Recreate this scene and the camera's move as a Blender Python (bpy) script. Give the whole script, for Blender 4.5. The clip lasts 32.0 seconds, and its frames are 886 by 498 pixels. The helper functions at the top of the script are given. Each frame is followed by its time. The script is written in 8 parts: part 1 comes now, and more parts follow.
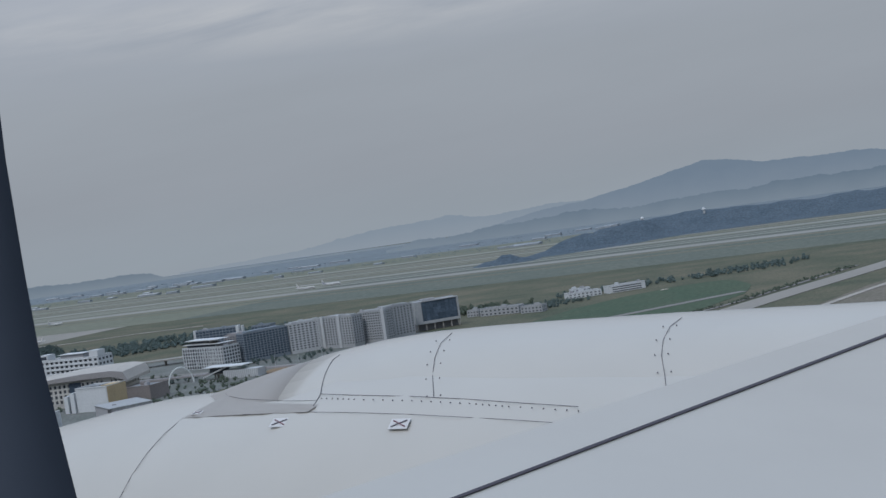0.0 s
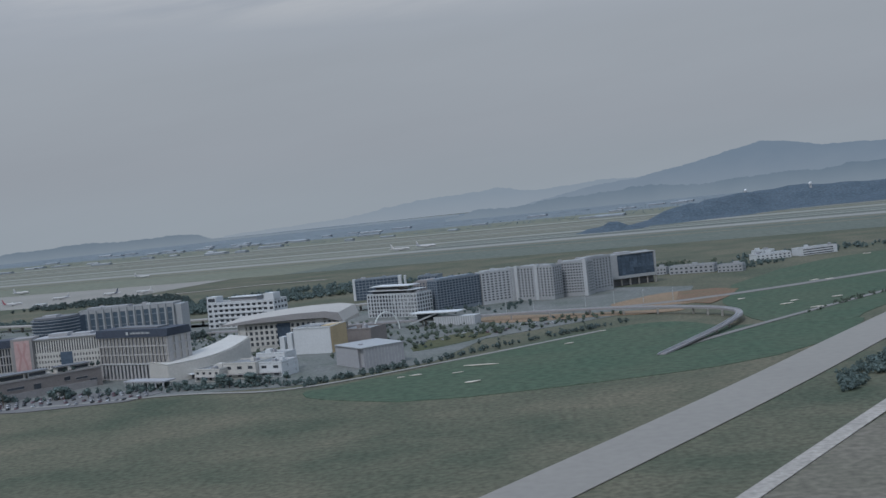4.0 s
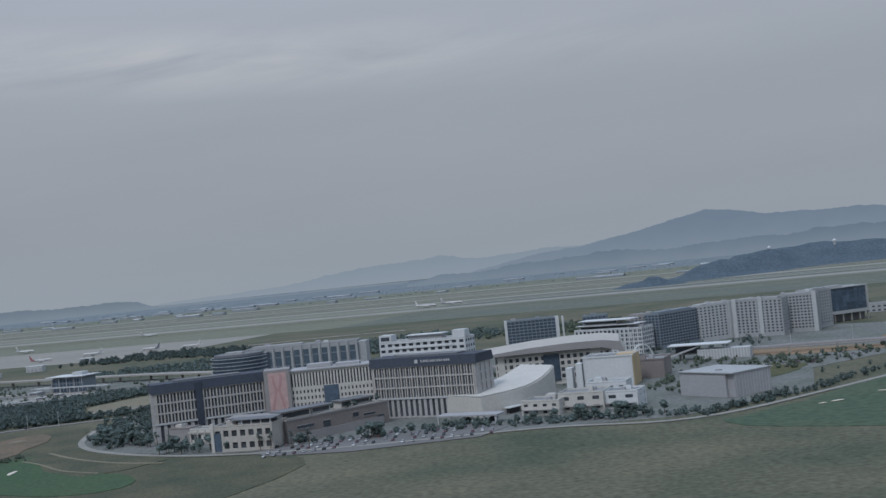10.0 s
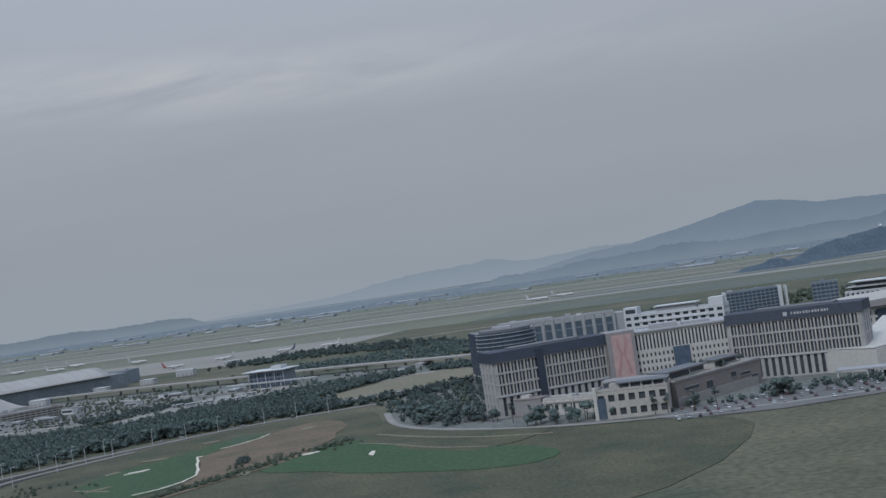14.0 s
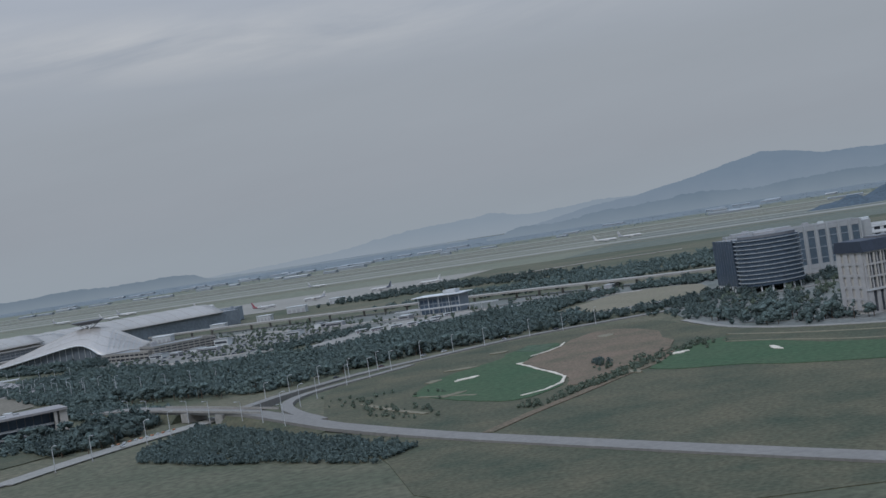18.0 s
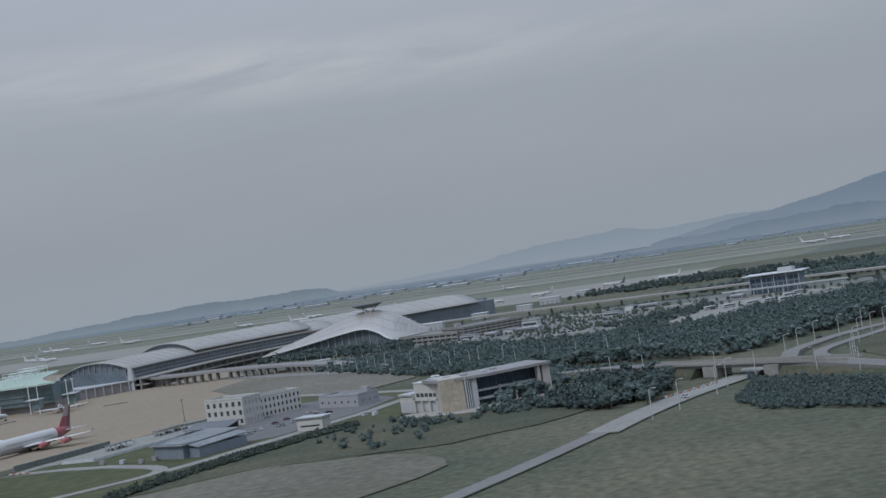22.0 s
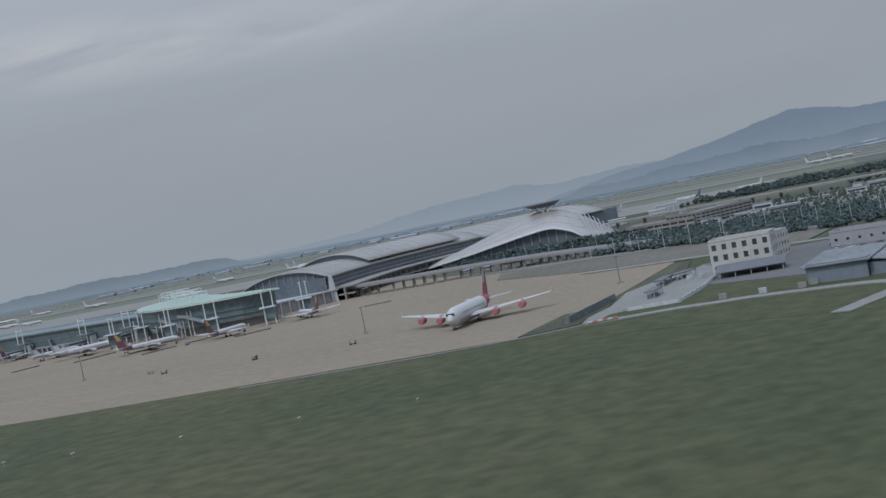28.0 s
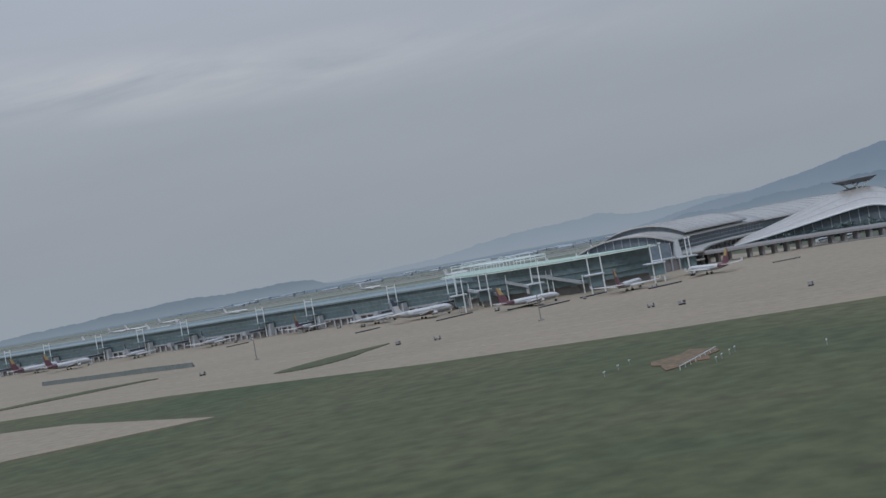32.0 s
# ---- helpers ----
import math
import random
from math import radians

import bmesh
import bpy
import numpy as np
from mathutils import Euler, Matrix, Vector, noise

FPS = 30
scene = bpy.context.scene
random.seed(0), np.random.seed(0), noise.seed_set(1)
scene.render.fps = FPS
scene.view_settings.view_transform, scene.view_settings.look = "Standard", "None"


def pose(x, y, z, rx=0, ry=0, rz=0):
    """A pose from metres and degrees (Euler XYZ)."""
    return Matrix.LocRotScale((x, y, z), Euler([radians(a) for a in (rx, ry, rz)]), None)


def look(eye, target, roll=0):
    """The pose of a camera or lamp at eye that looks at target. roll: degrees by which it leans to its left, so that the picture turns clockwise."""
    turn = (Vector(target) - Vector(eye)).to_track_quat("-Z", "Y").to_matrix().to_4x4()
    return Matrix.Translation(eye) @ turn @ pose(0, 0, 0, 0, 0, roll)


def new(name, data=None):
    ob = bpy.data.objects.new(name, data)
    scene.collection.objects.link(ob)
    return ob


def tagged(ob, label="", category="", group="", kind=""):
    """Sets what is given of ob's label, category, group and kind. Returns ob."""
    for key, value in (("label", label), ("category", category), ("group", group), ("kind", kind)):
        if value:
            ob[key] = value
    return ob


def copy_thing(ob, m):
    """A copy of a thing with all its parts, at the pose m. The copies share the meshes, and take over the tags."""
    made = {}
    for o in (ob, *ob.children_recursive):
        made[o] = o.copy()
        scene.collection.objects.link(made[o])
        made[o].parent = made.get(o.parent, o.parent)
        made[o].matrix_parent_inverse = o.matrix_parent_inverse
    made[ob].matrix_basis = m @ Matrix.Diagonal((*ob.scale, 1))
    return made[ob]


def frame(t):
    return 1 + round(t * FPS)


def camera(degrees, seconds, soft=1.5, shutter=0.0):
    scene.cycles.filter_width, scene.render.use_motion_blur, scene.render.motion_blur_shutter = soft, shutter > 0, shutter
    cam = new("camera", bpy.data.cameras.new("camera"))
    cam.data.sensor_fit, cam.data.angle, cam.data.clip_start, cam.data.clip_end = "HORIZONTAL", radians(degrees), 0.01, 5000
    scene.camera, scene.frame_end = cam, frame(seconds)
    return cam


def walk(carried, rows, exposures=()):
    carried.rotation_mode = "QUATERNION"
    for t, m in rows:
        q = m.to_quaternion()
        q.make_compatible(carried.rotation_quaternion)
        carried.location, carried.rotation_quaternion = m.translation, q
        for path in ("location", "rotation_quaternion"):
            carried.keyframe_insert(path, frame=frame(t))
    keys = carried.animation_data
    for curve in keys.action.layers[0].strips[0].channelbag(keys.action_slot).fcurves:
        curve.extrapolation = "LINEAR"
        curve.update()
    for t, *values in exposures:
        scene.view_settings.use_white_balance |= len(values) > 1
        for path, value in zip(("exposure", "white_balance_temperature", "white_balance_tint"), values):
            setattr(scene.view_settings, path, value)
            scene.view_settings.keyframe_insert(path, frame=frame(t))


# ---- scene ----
cam = camera(39.65, 32.0, soft=1.5)
PATH = [
    (0, pose(-0.00, 0.00, 77.12, 88.539, 8.156, 1.848)),
    (0.5, pose(-15.27, 6.61, 76.31, 88.871, 8.497, 1.582)),
    (1, pose(-30.55, 13.22, 75.50, 88.722, 8.894, 3.100)),
    (1.5, pose(-45.85, 19.85, 74.69, 88.407, 7.083, 1.725)),
    (2, pose(-61.16, 26.48, 73.88, 88.066, 6.440, 2.634)),
    (2.5, pose(-76.49, 33.13, 73.07, 87.546, 6.710, 4.444)),
    (3, pose(-91.82, 39.79, 72.26, 87.340, 6.629, 4.222)),
    (3.5, pose(-107.18, 46.45, 71.44, 87.531, 6.376, 3.153)),
    (5.5, pose(-168.73, 73.21, 68.16, 87.596, 5.804, 2.424)),
    (6, pose(-184.15, 79.92, 67.34, 87.130, 6.251, 4.674)),
    (6.5, pose(-199.59, 86.65, 66.52, 88.170, 7.896, 3.620)),
    (7, pose(-215.04, 93.38, 65.69, 89.470, 7.625, 2.031)),
    (7.5, pose(-230.50, 100.12, 64.86, 91.013, 8.862, 0.307)),
    (8, pose(-245.98, 106.88, 64.03, 89.991, 7.600, -1.691)),
    (8.5, pose(-261.48, 113.64, 63.20, 89.730, 7.129, -2.743)),
    (9, pose(-276.98, 120.41, 62.37, 88.695, 7.646, -1.041)),
    (9.5, pose(-292.50, 127.19, 61.53, 89.376, 7.941, 0.718)),
    (10, pose(-308.04, 133.99, 60.69, 90.569, 5.847, -2.115)),
    (10.5, pose(-323.59, 140.79, 59.86, 90.950, 4.898, -4.190)),
    (11, pose(-339.15, 147.60, 59.02, 90.822, 5.445, -3.172)),
    (11.5, pose(-354.73, 154.42, 58.17, 90.560, 5.812, -1.680)),
    (12, pose(-370.32, 161.25, 57.33, 90.231, 5.830, -1.435)),
    (12.5, pose(-385.92, 168.09, 56.49, 90.493, 5.640, -0.920)),
    (13, pose(-401.54, 174.94, 55.64, 90.909, 6.131, -0.768)),
    (13.5, pose(-417.17, 181.80, 54.79, 91.849, 8.004, -0.178)),
    (15.5, pose(-479.84, 209.34, 51.38, 87.620, 7.176, -4.859)),
    (16, pose(-495.55, 216.25, 50.53, 88.154, 6.865, -3.942)),
    (16.5, pose(-511.26, 223.17, 49.67, 88.819, 7.145, -2.269)),
    (17, pose(-526.99, 230.10, 48.81, 88.706, 7.928, -2.627)),
    (17.5, pose(-542.74, 237.04, 47.95, 88.460, 9.141, -2.977)),
    (18, pose(-558.50, 243.98, 47.09, 89.133, 8.880, -2.820)),
    (18.5, pose(-574.27, 250.94, 46.22, 89.855, 8.856, -1.823)),
    (19, pose(-590.06, 257.91, 45.36, 89.085, 8.649, -1.844)),
    (19.5, pose(-605.86, 264.89, 44.49, 88.787, 7.658, -1.509)),
    (20, pose(-621.67, 271.87, 43.62, 88.732, 7.604, -1.428)),
    (20.5, pose(-637.50, 278.87, 42.75, 88.283, 9.152, 0.905)),
    (21, pose(-653.34, 285.88, 41.87, 89.172, 9.652, 2.376)),
    (21.5, pose(-669.20, 292.89, 41.00, 90.328, 9.017, 2.269)),
    (22, pose(-685.07, 299.92, 40.12, 90.834, 8.702, 1.642)),
    (22.5, pose(-700.95, 306.96, 39.25, 92.906, 10.118, 2.690)),
    (23, pose(-716.85, 314.00, 38.37, 93.781, 10.825, 1.116)),
    (23.5, pose(-732.76, 321.06, 37.49, 90.703, 9.424, -2.070)),
    (24, pose(-748.69, 328.12, 36.60, 89.924, 10.634, -1.876)),
    (24.5, pose(-764.63, 335.20, 35.72, 90.478, 7.515, -0.735)),
    (25, pose(-780.58, 342.28, 34.84, 89.890, 7.400, -2.271)),
    (25.5, pose(-796.55, 349.38, 33.95, 90.454, 8.844, -2.730)),
    (26, pose(-812.53, 356.48, 33.06, 90.254, 9.006, -3.167)),
    (26.5, pose(-828.53, 363.60, 32.17, 89.905, 10.634, -2.229)),
    (28.5, pose(-892.65, 392.15, 28.59, 88.199, 11.326, -6.282)),
    (29, pose(-908.72, 399.31, 27.69, 89.120, 10.309, -5.334)),
    (29.5, pose(-924.80, 406.48, 26.79, 89.265, 10.823, -6.445)),
    (30, pose(-940.89, 413.67, 25.89, 89.555, 10.683, -5.897)),
    (30.5, pose(-957.00, 420.86, 24.98, 89.433, 11.239, -5.581)),
    (31, pose(-973.12, 428.06, 24.08, 89.695, 10.240, -5.163)),
    (31.5, pose(-989.26, 435.27, 23.17, 89.665, 11.838, -5.425)),
    (32, pose(-1005.41, 442.49, 22.26, 90.436, 10.313, -3.481)),
]
walk(cam, PATH, [(0, 0.0, 6050, 10), (32, 0.0, 6050, 10)])
# plan units are multiplied by K when meshes are made
K = 0.55

# ---- light ----
world = bpy.data.worlds.new("hazy_sky")
scene.world = world
world.use_nodes = True
wt = world.node_tree
wt.nodes.clear()


def wn(kind, **vals):
    n = wt.nodes.new(kind)
    for k, v in vals.items():
        n.inputs[k].default_value = v
    return n


def wmath(op, a, b=None, clamp=False):
    n = wt.nodes.new("ShaderNodeMath")
    n.operation, n.use_clamp = op, clamp
    for i, v in enumerate((a, b)):
        if v is None:
            continue
        if isinstance(v, (int, float)):
            n.inputs[i].default_value = v
        else:
            wt.links.new(v, n.inputs[i])
    return n.outputs[0]


SUN_EL, SUN_AZ = radians(52), radians(215)
nishita = wt.nodes.new("ShaderNodeTexSky")
nishita.sky_type, nishita.sun_disc = "NISHITA", False
nishita.sun_elevation, nishita.sun_rotation = SUN_EL, SUN_AZ
nishita.dust_density, nishita.air_density = 6.0, 1.5
tc = wt.nodes.new("ShaderNodeTexCoord")
sep = wt.nodes.new("ShaderNodeSeparateXYZ")
wt.links.new(tc.outputs["Generated"], sep.inputs[0])
el = wmath("MULTIPLY", wmath("ARCSINE", sep.outputs[2]), 57.29578)
az = wmath("MULTIPLY", wmath("ARCTAN2", sep.outputs[0], sep.outputs[1]), 57.29578)
# overcast sky: grey-violet haze low down, brighter towards the zenith
ramp = wt.nodes.new("ShaderNodeValToRGB")
wt.links.new(wmath("DIVIDE", el, 90.0, True), ramp.inputs[0])
stops = [(0.0, (0.316, 0.345, 0.367)), (0.03, (0.325, 0.343, 0.364)), (0.075, (0.342, 0.36, 0.38)), (0.14, (0.405, 0.426, 0.462)), (0.2, (0.446, 0.477, 0.527)), (0.4, (0.53, 0.645, 0.8)), (1.0, (0.76, 0.93, 1.22))]
ramp.color_ramp.elements[0].position, ramp.color_ramp.elements[0].color = stops[0][0], (*stops[0][1], 1)
ramp.color_ramp.elements[1].position, ramp.color_ramp.elements[1].color = stops[-1][0], (*stops[-1][1], 1)
for p_, c_ in stops[1:-1]:
    e_ = ramp.color_ramp.elements.new(p_)
    e_.color = (*c_, 1)
# streaks of cloud, drawn out along the horizon
comb = wt.nodes.new("ShaderNodeCombineXYZ")
wt.links.new(wmath("MULTIPLY", az, 0.075), comb.inputs[0])
wt.links.new(wmath("MULTIPLY", wmath("ADD", el, wmath("MULTIPLY", az, -0.09)), 0.42), comb.inputs[1])
cn = wn("ShaderNodeTexNoise", Scale=1.0, Detail=6.0, Roughness=0.6, Distortion=0.35)
wt.links.new(comb.outputs[0], cn.inputs["Vector"])
band = wmath("SUBTRACT", 1.0, wmath("ABSOLUTE", wmath("DIVIDE", wmath("SUBTRACT", wmath("ADD", el, wmath("MULTIPLY", az, 0.035)), 9.9), 1.9)), True)
westw = wmath("SUBTRACT", 1.0, wmath("ABSOLUTE", wmath("DIVIDE", wmath("ADD", az, 9.0), 27.0)), True)
streak = wmath("MULTIPLY", wmath("MULTIPLY", band, westw), wmath("MULTIPLY", wmath("SUBTRACT", cn.outputs[0], 0.36), 4.2, True))
mixc = wt.nodes.new("ShaderNodeMix")
mixc.data_type = "RGBA"
wt.links.new(wmath("MULTIPLY", streak, 0.62), mixc.inputs[0])
wt.links.new(ramp.outputs[0], mixc.inputs[6])
mixc.inputs[7].default_value = (0.62, 0.605, 0.58, 1)
cn2 = wn("ShaderNodeTexNoise", Scale=0.7, Detail=4.0, Roughness=0.55)
wt.links.new(comb.outputs[0], cn2.inputs["Vector"])
soft = wmath("ADD", 0.93, wmath("MULTIPLY", cn2.outputs[0], 0.14))
bg1 = wt.nodes.new("ShaderNodeBackground")
wt.links.new(mixc.outputs[2], bg1.inputs[0])
wt.links.new(soft, bg1.inputs[1])
bg2 = wt.nodes.new("ShaderNodeBackground")
wt.links.new(nishita.outputs[0], bg2.inputs[0])
bg2.inputs[1].default_value = 0.06
mixs = wt.nodes.new("ShaderNodeMixShader")
mixs.inputs[0].default_value = 0.06
wt.links.new(bg1.outputs[0], mixs.inputs[1])
wt.links.new(bg2.outputs[0], mixs.inputs[2])
wo = wt.nodes.new("ShaderNodeOutputWorld")
wt.links.new(mixs.outputs[0], wo.inputs[0])

sun = new("sun", bpy.data.lights.new("sun", "SUN"))
sun.data.energy, sun.data.angle, sun.data.color = 1.3, radians(12), (1.0, 0.97, 0.95)
sun_way = Vector((math.sin(SUN_AZ) * math.cos(SUN_EL), math.cos(SUN_AZ) * math.cos(SUN_EL), math.sin(SUN_EL)))
sun.matrix_world = look((0, 0, 900), Vector((0, 0, 900)) - sun_way)


# ---- materials ----
def material(name, colour, rough=0.8, metal=0.0, vary=0.12, scale=0.3, fine=4.0, bump=0.0, tint=None, per=0.0, island=0.0):
    """Colour broken up by a coarse and a fine noise; tint is the colour of the stains; per varies piece by piece."""
    m = bpy.data.materials.new(name)
    m.use_nodes = True
    nt = m.node_tree
    b = nt.nodes["Principled BSDF"]
    b.inputs["Roughness"].default_value, b.inputs["Metallic"].default_value = rough, metal
    co = nt.nodes.new("ShaderNodeTexCoord")
    n1 = nt.nodes.new("ShaderNodeTexNoise")
    n1.inputs["Scale"].default_value, n1.inputs["Detail"].default_value, n1.inputs["Roughness"].default_value = scale, 5.0, 0.62
    n2 = nt.nodes.new("ShaderNodeTexNoise")
    n2.inputs["Scale"].default_value, n2.inputs["Detail"].default_value = fine, 3.0
    for n in (n1, n2):
        nt.links.new(co.outputs["Object"], n.inputs["Vector"])
    mx = nt.nodes.new("ShaderNodeMix")
    mx.data_type = "RGBA"
    mx.inputs[6].default_value = (*colour, 1)
    mx.inputs[7].default_value = (*(tint or [c * 0.6 for c in colour]), 1)
    r = nt.nodes.new("ShaderNodeMapRange")
    r.inputs["From Min"].default_value, r.inputs["From Max"].default_value, r.inputs["To Max"].default_value = 0.35, 0.68, min(1.0, vary * 3)
    nt.links.new(n1.outputs[0], r.inputs[0])
    nt.links.new(r.outputs[0], mx.inputs[0])
    hs = nt.nodes.new("ShaderNodeHueSaturation")
    r2 = nt.nodes.new("ShaderNodeMapRange")
    r2.inputs["From Min"].default_value, r2.inputs["From Max"].default_value = 0.3, 0.7
    r2.inputs["To Min"].default_value, r2.inputs["To Max"].default_value = 1 - vary, 1 + vary
    nt.links.new(n2.outputs[0], r2.inputs[0])
    value = r2.outputs[0]
    if per:
        oi = nt.nodes.new("ShaderNodeObjectInfo")
        r3 = nt.nodes.new("ShaderNodeMapRange")
        r3.inputs["To Min"].default_value, r3.inputs["To Max"].default_value = 1 - per, 1 + per
        nt.links.new(oi.outputs["Random"], r3.inputs[0])
        mm = nt.nodes.new("ShaderNodeMath")
        mm.operation = "MULTIPLY"
        nt.links.new(value, mm.inputs[0])
        nt.links.new(r3.outputs[0], mm.inputs[1])
        value = mm.outputs[0]
    if island:
        ge = nt.nodes.new("ShaderNodeNewGeometry")
        r4 = nt.nodes.new("ShaderNodeMapRange")
        r4.inputs["To Min"].default_value, r4.inputs["To Max"].default_value = 1 - island, 1 + island
        nt.links.new(ge.outputs["Random Per Island"], r4.inputs[0])
        m4 = nt.nodes.new("ShaderNodeMath")
        m4.operation = "MULTIPLY"
        nt.links.new(value, m4.inputs[0])
        nt.links.new(r4.outputs[0], m4.inputs[1])
        value = m4.outputs[0]
    nt.links.new(value, hs.inputs["Value"])
    nt.links.new(mx.outputs[2], hs.inputs["Color"])
    nt.links.new(hs.outputs[0], b.inputs["Base Color"])
    if rough >= 0.95:
        b.inputs["Specular IOR Level"].default_value = 0.25
    if bump:
        bp = nt.nodes.new("ShaderNodeBump")
        bp.inputs["Strength"].default_value, bp.inputs["Distance"].default_value = bump, 0.2
        nt.links.new(n2.outputs[0], bp.inputs["Height"])
        nt.links.new(bp.outputs[0], b.inputs["Normal"])
    return m


def glass_front(name, colour, rough=0.18):
    m = material(name, colour, rough, 0.0, 0.15, 0.08, 0.6, per=0.25)
    m.node_tree.nodes["Principled BSDF"].inputs["Specular IOR Level"].default_value = 0.32
    return m


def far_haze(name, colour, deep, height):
    """Distant hills with the haze put into their colours: a plain glowing backdrop that pales towards its foot."""
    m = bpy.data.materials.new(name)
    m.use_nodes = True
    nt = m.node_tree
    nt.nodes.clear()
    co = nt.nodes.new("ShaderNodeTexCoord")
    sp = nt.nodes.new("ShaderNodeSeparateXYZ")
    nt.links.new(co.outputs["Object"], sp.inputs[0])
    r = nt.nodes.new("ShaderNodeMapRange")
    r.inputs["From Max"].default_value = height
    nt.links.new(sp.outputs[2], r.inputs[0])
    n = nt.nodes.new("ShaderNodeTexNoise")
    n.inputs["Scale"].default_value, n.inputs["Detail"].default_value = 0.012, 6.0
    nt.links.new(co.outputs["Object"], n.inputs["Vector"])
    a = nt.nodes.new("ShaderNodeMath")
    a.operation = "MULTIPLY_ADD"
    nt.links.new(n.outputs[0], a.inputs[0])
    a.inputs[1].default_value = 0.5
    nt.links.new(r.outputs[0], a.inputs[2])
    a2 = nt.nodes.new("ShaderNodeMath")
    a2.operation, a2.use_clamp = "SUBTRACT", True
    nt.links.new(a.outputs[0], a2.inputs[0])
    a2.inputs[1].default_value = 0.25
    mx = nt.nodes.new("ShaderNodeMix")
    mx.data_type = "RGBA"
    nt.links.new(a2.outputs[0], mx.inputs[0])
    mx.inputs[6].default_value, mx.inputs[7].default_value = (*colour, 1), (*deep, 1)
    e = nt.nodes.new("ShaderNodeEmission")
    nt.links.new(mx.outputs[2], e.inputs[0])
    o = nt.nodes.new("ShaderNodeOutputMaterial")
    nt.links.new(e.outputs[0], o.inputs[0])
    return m


